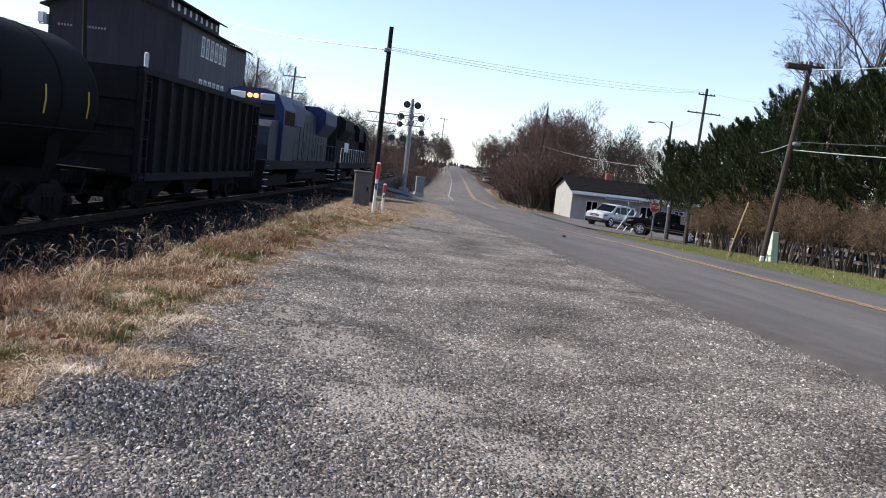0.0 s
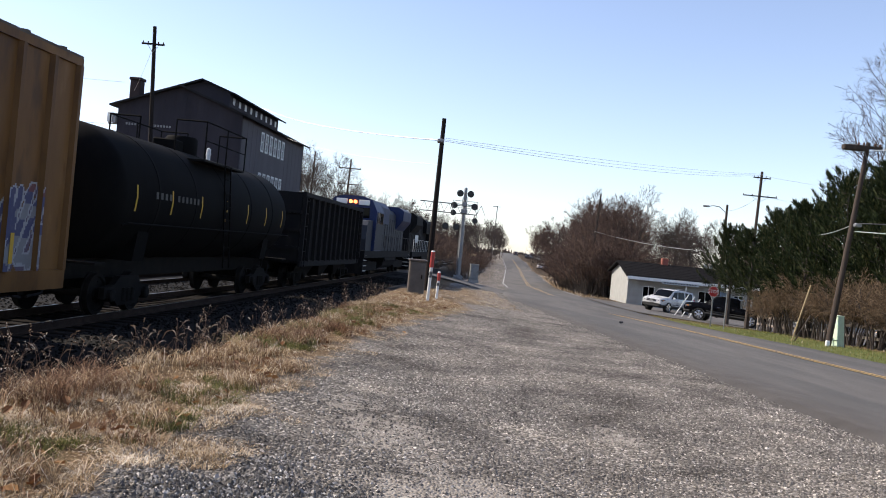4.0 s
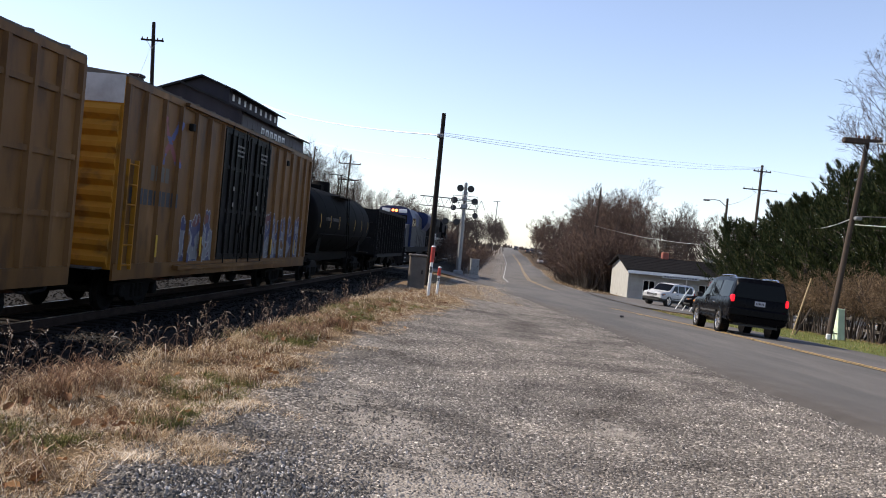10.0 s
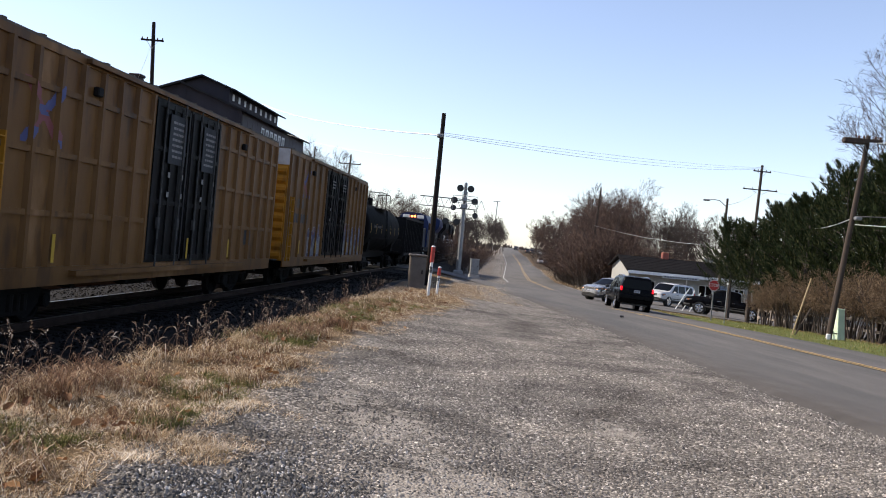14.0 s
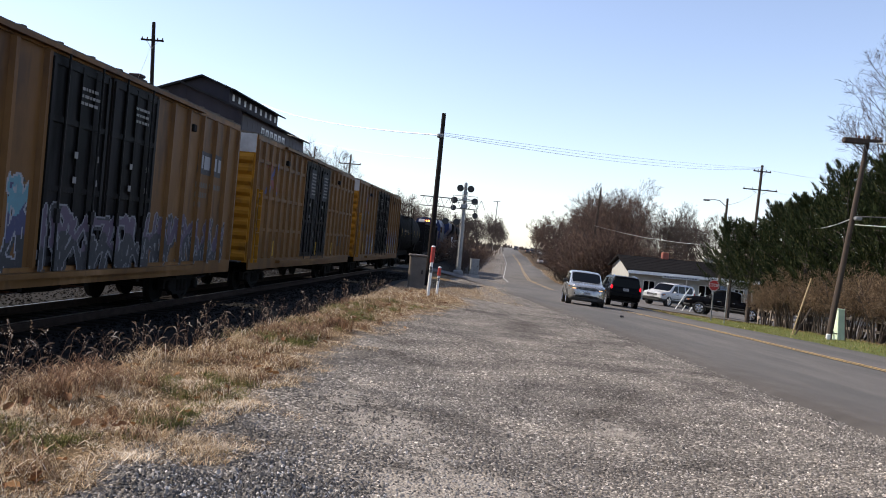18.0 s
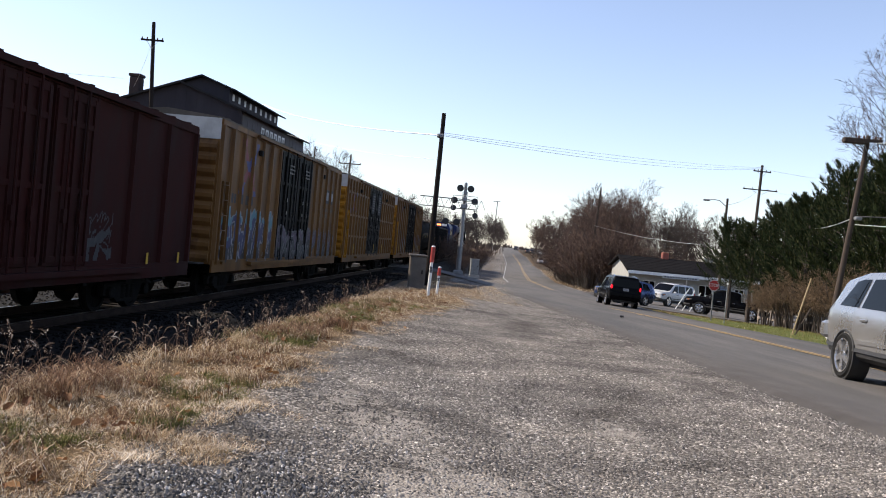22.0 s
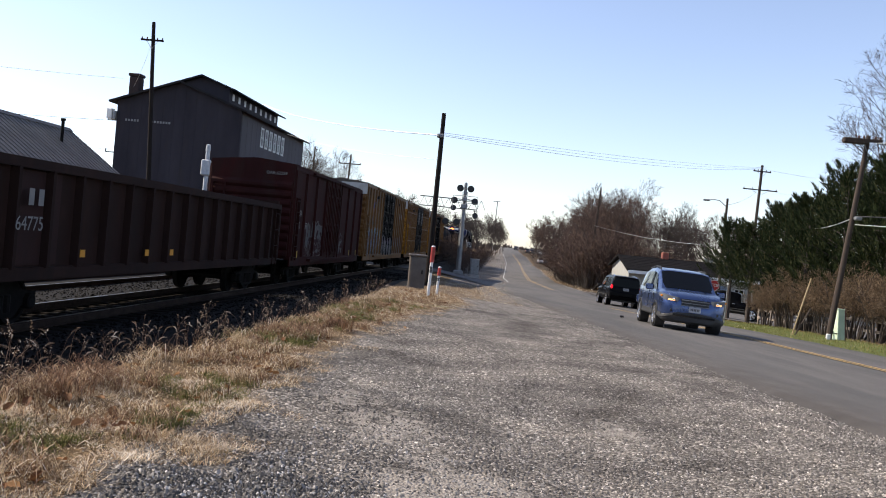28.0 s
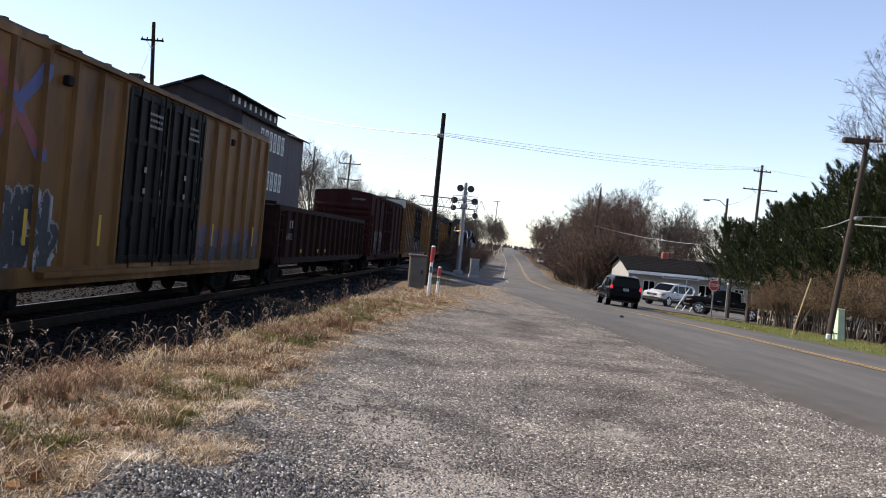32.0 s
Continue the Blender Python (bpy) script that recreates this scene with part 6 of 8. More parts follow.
def vehicle(name, label, spec, paint, m, group=""):
    """A car in parts; its stations run from the rear (-y) to the front."""
    car = thing(name, m, label, spec.get("category", "car"), group)
    st = spec["stations"]
    ys = sorted(set([s[0] for s in st] + [st[0][0] + (st[-1][0] - st[0][0]) * i / 26 for i in range(27)]))
    rings = [section(ring_at(st, y)) for y in ys]
    for k, d in ((0, -0.008), (-1, 0.008)):    # flat ends inside a narrow rounded rim
        zc = sum(p[2] for p in rings[k]) / len(rings[k])
        end = [(x * 0.95, y + d, zc + (z - zc) * 0.93) for x, y, z in rings[k]]
        rings = [end] + rings if k == 0 else rings + [end]
    body = Mesh().loft(rings)
    body = part("body", body, paint, car, smooth=38)
    R, wb, W = spec["wheel"], spec["base"] / 2, spec["track"]
    # lower cladding
    lower = [(y, zs - 0.005, zs + spec.get("clad_h", 0.13), zs + spec.get("clad_h", 0.13) + 0.03, ws + 0.012, ws + 0.012, ws - 0.1) for y, zs, zb, zt, ws, wbt, wt in st]
    part("cladding", Mesh().loft([section(s) for s in (ring_at(lower, y) for y in ys[2:-4])]), spec.get("clad", TRIM), car, "dark lower cladding")
    off = 0.007

    def patch(name, y0a, y1a, k0, k1, y0b, y1b, side, mat, lab, to=car, inset=0.0):
        """Glass on the slope between belt (0) and roof (1): lower edge y0a-y1a, upper edge y0b-y1b."""
        mm = Mesh()
        rows = []
        for k in (k0, k1):
            a, b = (y0a, y1a) if k == k0 else (y0b, y1b)
            row = []
            for i in range(9):
                y = a + (b - a) * i / 8
                s = section(ring_at(st, y))
                p, q = Vector(s[5]), Vector(s[6])
                v = p.lerp(q, k)
                row.append((side * (v.x + off), y, v.z))
            rows.append(row)
        mm.v = rows[0] + rows[1]
        mm.f = [(i, i + 1, 10 + i, 9 + i) for i in range(8)]
        part(name, mm, mat, to, lab, fix=False, smooth=30)

    for s in (-1, 1):
        for y0a, y1a, y0b, y1b in spec["side_windows"]:
            patch("side_window", y0a, y1a, 0.1, 0.92, y0b, y1b, s, DARK_GLASS, "dark side window")
        part("door_seam", Mesh().box(*sorted((s * (ring_at(st, spec["door_y"])[5] - 0.01), s * (ring_at(st, spec["door_y"])[5] + 0.014))), spec["door_y"] - 0.006, spec["door_y"] + 0.006, st[3][1] + 0.2, st[3][2] - 0.05), TRIM, car)
        for y in spec["handles"]:
            part("door_handle", Mesh().block(*sorted((s * ring_at(st, y)[5], s * (ring_at(st, y)[5] + 0.035))), y - 0.1, y + 0.1, st[3][2] - 0.16, st[3][2] - 0.12, 0.01), spec.get("handle", paint), car)
        my, mz = spec["mirror"]
        mx = ring_at(st, my)[5]
        part("door_mirror", Mesh().block(*sorted((s * (mx + 0.02), s * (mx + 0.24))), my - 0.09, my + 0.06, mz, mz + 0.17, 0.03), spec.get("mirror_paint", paint), car)
        part("side_moulding", Mesh().box(*sorted((s * (ring_at(st, 0)[5] + 0.002), s * (ring_at(st, 0)[5] + 0.022))), -wb + R + 0.08, wb - R - 0.08, st[3][1] + 0.22, st[3][1] + 0.28), spec.get("moulding", paint), car)
        if spec.get("rack"):
            x = ring_at(st, 0)[6] - 0.1
            r0, r1 = spec["rack"]
            high = lambda y: ring_at(st, y)[3] - 0.04
            part("roof_rail", Mesh().path([(s * x, r0, high(r0)), (s * x, r0 + 0.14, high(r0 + 0.14) + 0.08), (s * x, (r0 + r1) / 2, high((r0 + r1) / 2) + 0.08), (s * x, r1 - 0.14, high(r1 - 0.14) + 0.08), (s * x, r1, high(r1))], 0.022), spec.get("rack_mat", TRIM), car)

    def face_patch(name, y0, y1, frac0, frac1, mat, lab):
        """Glass across the car, on the slope of the tops between two stations."""
        mm = Mesh()
        n, k = 7, 9
        for i in range(n):
            y = y0 + (y1 - y0) * i / (n - 1)
            s = ring_at(st, y)
            f = frac0 + (frac1 - frac0) * i / (n - 1)
            for j in range(k):
                x = (j / (k - 1) * 2 - 1) * s[6] * f
                mm.v.append((x, y + (0.006 if y0 > 0 else -0.006), s[3] + 0.02 - 0.03 * (abs(x) / s[6]) ** 4 - (0.02 if abs(x) > 0.8 * s[6] else 0)))
        mm.f = [(i * k + j, i * k + j + 1, (i + 1) * k + j + 1, (i + 1) * k + j) for i in range(n - 1) for j in range(k - 1)]
        part(name, mm, mat, car, lab, fix=False, smooth=40)

    face_patch("windscreen", *spec["screen"], 0.93, 0.9, DARK_GLASS, "dark windscreen")
    # front: grille, lamps, bumper, plate
    fy = st[-1][0]
    z0, z1, w = spec["grille"]
    g = part("grille", Mesh().block(-w, w, fy - 0.06, fy + 0.012, z0, z1, 0.03), TRIM, car, "dark grille")
    for i in range(3):
        z = z0 + (z1 - z0) * (i + 0.5) / 3
        part("grille_bar", Mesh().block(-w + 0.03, w - 0.03, fy + 0.008, fy + 0.03, z - 0.009, z + 0.009, 0.004), spec.get("bar", CHROME), g, "grille bar")
    for s in (-1, 1):
        hx, hz, hw, hh = spec["headlamp"]
        # the lamp wraps the corner and sweeps back along the wing
        line = [(hx - hw, fy + 0.012, hz - hh * 0.75, hz + hh * 0.35), (ring_at(st, fy - 0.09)[5] - 0.01, fy - 0.075, hz - hh * 0.75, hz + hh * 0.6)]
        for back, lo, hi in ((0.16, -0.55, 0.8), (0.34, -0.15, 0.95), (0.55, 0.45, 1.05)):
            line.append((ring_at(st, fy - back)[5] + 0.016, fy - back, hz + hh * lo, hz + hh * hi))
        outer = [[(s * x, y, z0), (s * x, y, z1), (s * (x - 0.07), y - 0.03, z1), (s * (x - 0.07), y - 0.03, z0)] for x, y, z0, z1 in line]
        lamp = part("headlight", Mesh().loft(outer), LAMP_CLEAR, car, "clear swept-back headlight", smooth=40)
        part("lamp_bulb", Mesh().spin([(fy - 0.08, 0.035), (fy + 0.016, 0.03), (fy + 0.018, 0.0)], "y", 14, (s * (hx - hw * 0.4), 0, hz - hh * 0.15)), HEAD_GLOW if spec.get("lit") else CHROME, lamp)
        if spec.get("side_lamp"):    # lit in the lower half of the headlight
            (xa, ya, za, zc), (xb, yb, _, _) = line[0], line[1]
            part("side_lamp", Mesh().loft([[(s * x, y + 0.012, za + 0.015), (s * x, y + 0.006, za + 0.06), (s * x, y - 0.03, za + 0.06), (s * x, y - 0.03, za + 0.015)] for x, y in ((xa + 0.07, ya - 0.01), ((xa + xb) / 2, (ya + yb) / 2), (xb - 0.01, yb))]), WARM_GLOW, lamp, "lit warm side lamp")
        x, y, z0, z1 = line[3]
        part("turn_lamp", Mesh().block(*sorted((s * (x - 0.04), s * (x + 0.012))), y - 0.06, y + 0.1, z0 + 0.03, z1 - 0.04, 0.01), LAMP_AMBER, car, "amber turn lamp")
        ry = st[0][0]
        tx, tz, tw, th = spec["tail"]
        part("tail_light", Mesh().block(*sorted((s * (tx - tw), s * (tx + tw))), ry - 0.02, ry + 0.14, tz - th, tz + th, 0.02), RED_GLOW if spec.get("braking") else LAMP_RED, car, "lit red tail light" if spec.get("braking") else "red tail light")
        part("fog_lamp", Mesh().spin([(fy - 0.06, 0.05), (fy - 0.005, 0.045), (fy - 0.002, 0.0)], "y", 12, (s * hx * 0.92, 0, st[-1][1] + 0.2)), TRIM, car)
    part("chin", Mesh().block(-st[-2][4], st[-2][4], fy - 0.4, fy - 0.03, st[-1][1] - 0.07, st[-1][1] + 0.12, 0.05), TRIM, car, "dark lower valance")
    apron = [(y, zs - 0.05, zs + 0.13, zs + 0.16, ws + 0.022, ws + 0.02, ws - 0.08) for y, zs, zb, zt, ws, wbt, wt in st]
    wrap = [section(ring_at(apron, y)) for y in ys if y > fy - 0.5]
    wrap.append([(x * 0.94, y + 0.022, z) for x, y, z in wrap[-1]])
    part("front_bumper", Mesh().loft(wrap), spec.get("clad", TRIM), car, "dark lower bumper", smooth=38)
    ry = st[0][0]
    part("rear_bumper", Mesh().block(-spec["track"] + 0.01, spec["track"] - 0.01, ry - 0.06, ry + 0.2, st[0][1] + 0.02, st[0][1] + 0.3, 0.05), spec.get("bumper", paint), car)
    zg = spec["rear_glass"]
    s0 = ring_at(st, ry + 0.02)
    part("rear_window", Mesh().loft([[(-zg[2], ry - 0.012 + zg[4], zg[0]), (zg[2], ry - 0.012 + zg[4], zg[0]), (zg[3], ry - 0.012 + zg[5], zg[1]), (-zg[3], ry - 0.012 + zg[5], zg[1])], [(-zg[2], ry + 0.02 + zg[4], zg[0]), (zg[2], ry + 0.02 + zg[4], zg[0]), (zg[3], ry + 0.02 + zg[5], zg[1]), (-zg[3], ry + 0.02 + zg[5], zg[1])]]), DARK_GLASS, car, "dark rear window")
    for y, z in ((fy + 0.032, st[-1][1] + 0.19), (ry - 0.03, spec["plate_z"])):
        pl = part("number_plate", Mesh().block(-0.16, 0.16, *sorted((y, y + (0.012 if y > 0 else -0.012))), z, z + 0.15, 0.004), PLATE, car, "white number plate with dark bars")
        mm = Mesh()
        for i in range(6):
            mm.box(-0.12 + i * 0.042, -0.095 + i * 0.042, *sorted((y + (0.012 if y > 0 else -0.012), y + (0.014 if y > 0 else -0.014))), z + 0.045, z + 0.105)
        part("plate_bars", mm, TRIM, pl)
    # wheels
    wheels = []
    for s in (-1, 1):
        for y in (-wb, wb):
            part("wheel_arch", Mesh().spin([(s * (W - 0.26), R + 0.05), (s * (W + 0.006), R + 0.05), (s * (W + 0.012), R + 0.03), (s * (W - 0.01), R + 0.012), (s * (W - 0.03), 0.0)], "x", 26, (0, y, R)), spec.get("arch", TRIM), car, "dark wheel arch")
            hub = part("wheel", spec["wheel_mesh"][0], RUBBER, car, m=pose(s * (W - 0.09), y, R))
            part("rim", spec["wheel_mesh"][1], ALLOY, hub, "silver alloy rim", m=pose(0, 0, 0, 0, 0, 0 if s > 0 else 180))
            wheels.append((hub, R, (s * (W - 0.09), y, R)))
    part("underbody", Mesh().box(-W + 0.25, W - 0.25, st[0][0] + 0.2, st[-1][0] - 0.2, st[3][1] - 0.1, st[3][1] + 0.05), TRIM, car)
    return car, wheels


def wheel_meshes(R, spokes):
    r = R * 0.73
    t = Mesh().spin([(-0.09, r), (-0.105, R - 0.035), (-0.075, R), (0.075, R), (0.105, R - 0.035), (0.09, r), (0.06, r - 0.01), (-0.06, r - 0.01)], "x", 32, caps=False)
    rim = Mesh().spin([(0.06, r * 1.02), (0.098, r * 1.02), (0.1, r * 0.95), (0.07, r * 0.9), (0.03, r * 0.88), (0.03, 0.0)], "x", 32)
    for i in range(spokes):
        q = Matrix.Rotation(2 * math.pi * i / spokes, 4, "X")
        rim.box(0.05, 0.092, -0.045, 0.045, 0.03, r * 0.97, q)
    rim.spin([(0.05, 0.085), (0.1, 0.075), (0.104, 0.0)], "x", 16)
    return t.data("wheel", RUBBER, 35), rim.data("rim", ALLOY, 35)


# stations: y, sill z, belt z, top z, half width at sill, belt, top
CRV = dict(base=2.62, track=0.905, wheel=0.35, category="car", lit=False, side_lamp=True, clad=TRIM, clad_h=0.19,
           stations=[(-2.27, 0.55, 1.0, 1.02, 0.70, 0.74, 0.55), (-2.2, 0.42, 1.06, 1.36, 0.80, 0.82, 0.66), (-1.95, 0.36, 1.08, 1.55, 0.86, 0.87, 0.70), (-1.2, 0.34, 1.05, 1.665, 0.885, 0.89, 0.73), (-0.2, 0.33, 1.02, 1.68, 0.89, 0.895, 0.74),
                     (0.35, 0.33, 1.0, 1.61, 0.89, 0.895, 0.74), (1.25, 0.33, 0.99, 1.08, 0.885, 0.89, 0.78), (1.75, 0.3, 0.96, 1.03, 0.88, 0.88, 0.76), (2.05, 0.27, 0.89, 0.965, 0.845, 0.845, 0.7), (2.17, 0.27, 0.83, 0.91, 0.77, 0.77, 0.64), (2.24, 0.29, 0.77, 0.84, 0.68, 0.67, 0.55), (2.28, 0.33, 0.7, 0.76, 0.57, 0.57, 0.45)],
           side_windows=[(0.05, 1.0, -0.05, 0.42), (-0.95, -0.02, -0.85, -0.12), (-1.75, -1.05, -1.45, -0.95)], bar=GALV, door_y=0.0, handles=(-0.72, 0.22), mirror=(0.78, 1.02), screen=(1.2, 0.42), grille=(0.72, 0.88, 0.42),
           headlamp=(0.64, 0.82, 0.16, 0.1), tail=(0.64, 1.06, 0.06, 0.13), rear_glass=(1.1, 1.5, 0.62, 0.52, 0.06, 0.2), plate_z=0.85, rack=None, arch=TRIM, mirror_paint=TRIM)
CRV["wheel_mesh"] = wheel_meshes(0.35, 5)
FOR = dict(CRV, stations=[(-2.29, 0.55, 1.0, 1.02, 0.72, 0.76, 0.6), (-2.22, 0.42, 1.08, 1.42, 0.80, 0.83, 0.69), (-1.95, 0.37, 1.1, 1.62, 0.86, 0.87, 0.73), (-1.2, 0.35, 1.06, 1.71, 0.88, 0.885, 0.745), (-0.2, 0.34, 1.04, 1.73, 0.885, 0.89, 0.75),
                          (0.4, 0.34, 1.02, 1.66, 0.885, 0.89, 0.75), (1.3, 0.34, 1.02, 1.1, 0.88, 0.885, 0.78), (1.8, 0.31, 0.99, 1.06, 0.88, 0.88, 0.76), (2.07, 0.28, 0.92, 0.995, 0.845, 0.845, 0.71), (2.19, 0.28, 0.87, 0.945, 0.775, 0.775, 0.65), (2.26, 0.3, 0.81, 0.88, 0.69, 0.68, 0.56), (2.3, 0.34, 0.74, 0.81, 0.58, 0.58, 0.46)],
           base=2.64, track=0.9, grille=(0.66, 0.88, 0.4), headlamp=(0.66, 0.86, 0.17, 0.11), rack=(-1.7, 0.2), bar=GALV, clad_h=0.07, screen=(1.25, 0.46), mirror_paint=BLUE_CAR)
FOR["wheel_mesh"] = wheel_meshes(0.345, 6)
BIG = dict(base=3.02, track=1.0, wheel=0.4, category="car", lit=False, braking=True, clad=BLACK_CAR,
           stations=[(-2.6, 0.6, 1.15, 1.2, 0.90, 0.93, 0.86), (-2.55, 0.45, 1.16, 1.75, 0.96, 0.97, 0.80), (-2.42, 0.42, 1.17, 1.9, 0.975, 0.98, 0.80), (-1.4, 0.42, 1.15, 1.95, 0.985, 0.99, 0.81), (-0.2, 0.42, 1.13, 1.95, 0.985, 0.99, 0.82),
                     (0.55, 0.42, 1.12, 1.88, 0.985, 0.99, 0.81), (1.35, 0.42, 1.12, 1.22, 0.98, 0.985, 0.86), (2.0, 0.44, 1.1, 1.17, 0.97, 0.97, 0.86), (2.45, 0.46, 1.02, 1.1, 0.94, 0.93, 0.82), (2.62, 0.5, 0.9, 0.98, 0.86, 0.85, 0.75)],
           side_windows=[(0.2, 1.15, 0.12, 0.6), (-0.95, 0.1, -0.95, 0.02), (-2.3, -1.1, -2.25, -1.1)], door_y=0.15, handles=(-0.75, 0.35), mirror=(0.95, 1.12), screen=(1.3, 0.6), grille=(0.75, 1.0, 0.5),
           headlamp=(0.74, 0.9, 0.18, 0.12), tail=(0.89, 1.2, 0.055, 0.12), rear_glass=(1.25, 1.76, 0.84, 0.74, 0.0, 0.03), plate_z=1.02, rack=(-2.1, -0.2), rack_mat=CHROME, handle=CHROME, arch=BLACK_CAR, mirror_paint=TRIM, moulding=TRIM, bumper=BLACK_CAR)
BIG["wheel_mesh"] = wheel_meshes(0.4, 6)


def shrunk(spec, k):
    """The same car at another size."""
    size = lambda v: v if isinstance(v, (bool, str)) or not isinstance(v, (int, float, tuple, list)) else (v * k if isinstance(v, (int, float)) else type(v)(size(u) for u in v))
    out = {key: (v if key == "wheel_mesh" else size(v)) for key, v in spec.items()}
    out["wheel_mesh"] = wheel_meshes(out["wheel"], 6)
    return out


MIDDLE = shrunk(BIG, 0.93)


def standing(x, y, turn, z=None):
    """A car's pose on the ground at (x, y)."""
    f = Vector((-math.sin(radians(turn)), math.cos(radians(turn))))
    r = Vector((f.y, -f.x))
    h = lambda p: top_z(p.x, p.y)
    p = Vector((x, y))
    up_f = (h(p + f * 1.3) - h(p - f * 1.3)) / 2.6
    up_r = (h(p + r * 0.8) - h(p - r * 0.8)) / 1.6
    vy = Vector((f.x, f.y, up_f)).normalized()
    vx = Vector((r.x, r.y, up_r)).normalized()
    vz = vx.cross(vy).normalized()
    vx = vy.cross(vz)
    z = (h(p + f * 1.3) + h(p - f * 1.3)) / 2
    m = Matrix((vx, vy, vz)).transposed().to_4x4()
    m.translation = (x, y, z + 0.012)
    return m


def top_z(x, y):
    if 57.5 < y < 85.5 and x - road_x(y) >= road_half(y)[1]:
        return ground_z(x, y) + 0.05
    return road_z(x, y) if x - road_x(y) < road_half(y)[1] and x - road_x(y) > -road_half(y)[0] else ground_z(x, y)


def drive(rows):
    return [(float(t), standing(x, y, a)) for t, x, y, a in rows]


DRIVE_SILVER = [(0, 34, 64, 92), (10.6, 34, 64, 92), (11.2, 28.6, 63.6, 90), (12.0, 21.4, 63.5, 88), (12.5, 18.8, 65, 80), (13, 17.5, 65.6, 90), (13.5, 15.4, 64.6, 112), (14, 12.1, 61.9, 128), (14.5, 10.0, 58.9, 140),
                (15, 8.7, 57.0, 152), (15.5, 7.9, 55.6, 165), (16.5, 7.45, 53.4, 176), (17, 7.3, 51.2, 177), (17.5, 7.25, 48.0, 176.5), (18.3, 7.15, 41.6, 176), (19, 7.12, 35.9, 176), (20, 7.1, 28.2, 176), (21, 7.1, 20.7, 176),
                (21.6, 7.08, 15.6, 177), (22, 7.05, 12.0, 178), (23, 7.0, 2.4, 181), (25, 7.0, -17, 180), (28, 7.0, -46, 180), (29, 7.0, -50, 180), (32, 7.0, -50, 180)]
DRIVE_BLUE = [(0, 38, 64, 92), (19.5, 38, 64, 92), (20.2, 27.0, 63.7, 88), (20.6, 22.5, 65.0, 82), (21, 18.4, 66.8, 84), (21.5, 15.9, 66.2, 100), (22.2, 12.4, 62.6, 128), (22.6, 10.9, 61.0, 134), (23, 9.8, 59.7, 140), (23.5, 8.8, 58.4, 152),
              (24, 8.25, 57.6, 166), (24.6, 7.95, 56.2, 176), (25, 7.75, 54.0, 177), (25.5, 7.55, 50.5, 177), (26, 7.35, 46.3, 176), (26.5, 7.2, 41.2, 176), (27, 7.15, 35.8, 176), (27.5, 7.1, 30.6, 176), (28, 7.1, 26.1, 176), (28.5, 7.12, 21.4, 176),
              (29, 7.1, 16.7, 176.5), (29.5, 7.1, 11.9, 178), (30, 7.1, 6.8, 180.5), (31, 7.1, -3, 180), (32, 7.1, -13, 180)]
DRIVE_BLACK = [(0, 10.1, -63, -1), (7, 10.1, 4.0, -1.5), (8, 10.1, 13.6, -2.2), (8.5, 10.08, 18.3, -2.7), (9, 10.05, 22.7, -2.8), (9.4, 10.05, 25.8, -2.5), (10, 9.95, 29.4, -2.6), (10.5, 9.85, 32.0, -3), (11, 9.8, 35.0, -3.0), (11.5, 9.76, 37.5, -3.0), (12, 9.75, 40.0, -3.0),
               (12.5, 10.0, 42.6, -3), (13, 10.2, 45.1, -2.6), (13.5, 10.3, 47.0, -2), (14.4, 10.52, 49.8, -1.4), (15.2, 10.62, 51.7, -1), (16.2, 10.78, 52.9, -1), (17.5, 10.8, 53.3, -1), (32, 10.8, 53.3, -1)]
for nm, lab, spec, paint, rows in (("suv", "silver compact suv with dark lower cladding", CRV, SILVER, DRIVE_SILVER),
                                   ("suv", "steel blue compact suv with roof rails", FOR, BLUE_CAR, DRIVE_BLUE),
                                   ("large_suv", "large black suv with chrome rims, brake lights lit", MIDDLE, BLACK_CAR, DRIVE_BLACK)):
    rows = drive(rows)
    car, wheels = vehicle(nm, lab, spec, paint, rows[0][1], "passing cars")
    TRAFFIC.append((car, rows, wheels))

# parked at the shop
PARKED = dict(BIG, braking=False, clad=TRIM, arch=TRIM, moulding=TRIM, bumper=WHITE_CAR, mirror_paint=WHITE_CAR, rack_mat=TRIM)
vehicle("large_suv", "white full-size suv parked beside the shop", PARKED, WHITE_CAR, standing(19.45, 74.5, 134), "parked cars")
TRUCK = dict(BIG, braking=False, base=3.6, clad=TRIM, arch=TRIM, bumper=CHROME, category="pickup truck", rack=None,
             stations=[(-2.95, 0.6, 1.15, 1.17, 0.93, 0.96, 0.92), (-2.9, 0.5, 1.18, 1.2, 0.97, 0.98, 0.93), (-1.0, 0.48, 1.2, 1.22, 0.98, 0.99, 0.93), (-0.92, 0.48, 1.2, 1.8, 0.98, 0.99, 0.78), (-0.6, 0.48, 1.2, 1.9, 0.98, 0.99, 0.78), (0.4, 0.48, 1.18, 1.93, 0.98, 0.99, 0.8),
                       (0.75, 0.48, 1.18, 1.86, 0.98, 0.99, 0.79), (1.5, 0.48, 1.18, 1.28, 0.98, 0.985, 0.86), (2.3, 0.5, 1.14, 1.22, 0.97, 0.97, 0.86), (2.85, 0.52, 1.06, 1.12, 0.94, 0.93, 0.82), (2.95, 0.55, 0.92, 1.0, 0.86, 0.85, 0.75)],
             side_windows=[(0.35, 1.3, 0.3, 0.75), (-0.8, 0.25, -0.72, 0.2)], door_y=0.3, handles=(-0.55, 0.5), mirror=(1.1, 1.18), screen=(1.45, 0.8), rear_glass=(1.3, 1.75, 0.7, 0.66, 2.02, 2.05), plate_z=0.75, grille=(0.72, 1.05, 0.55))
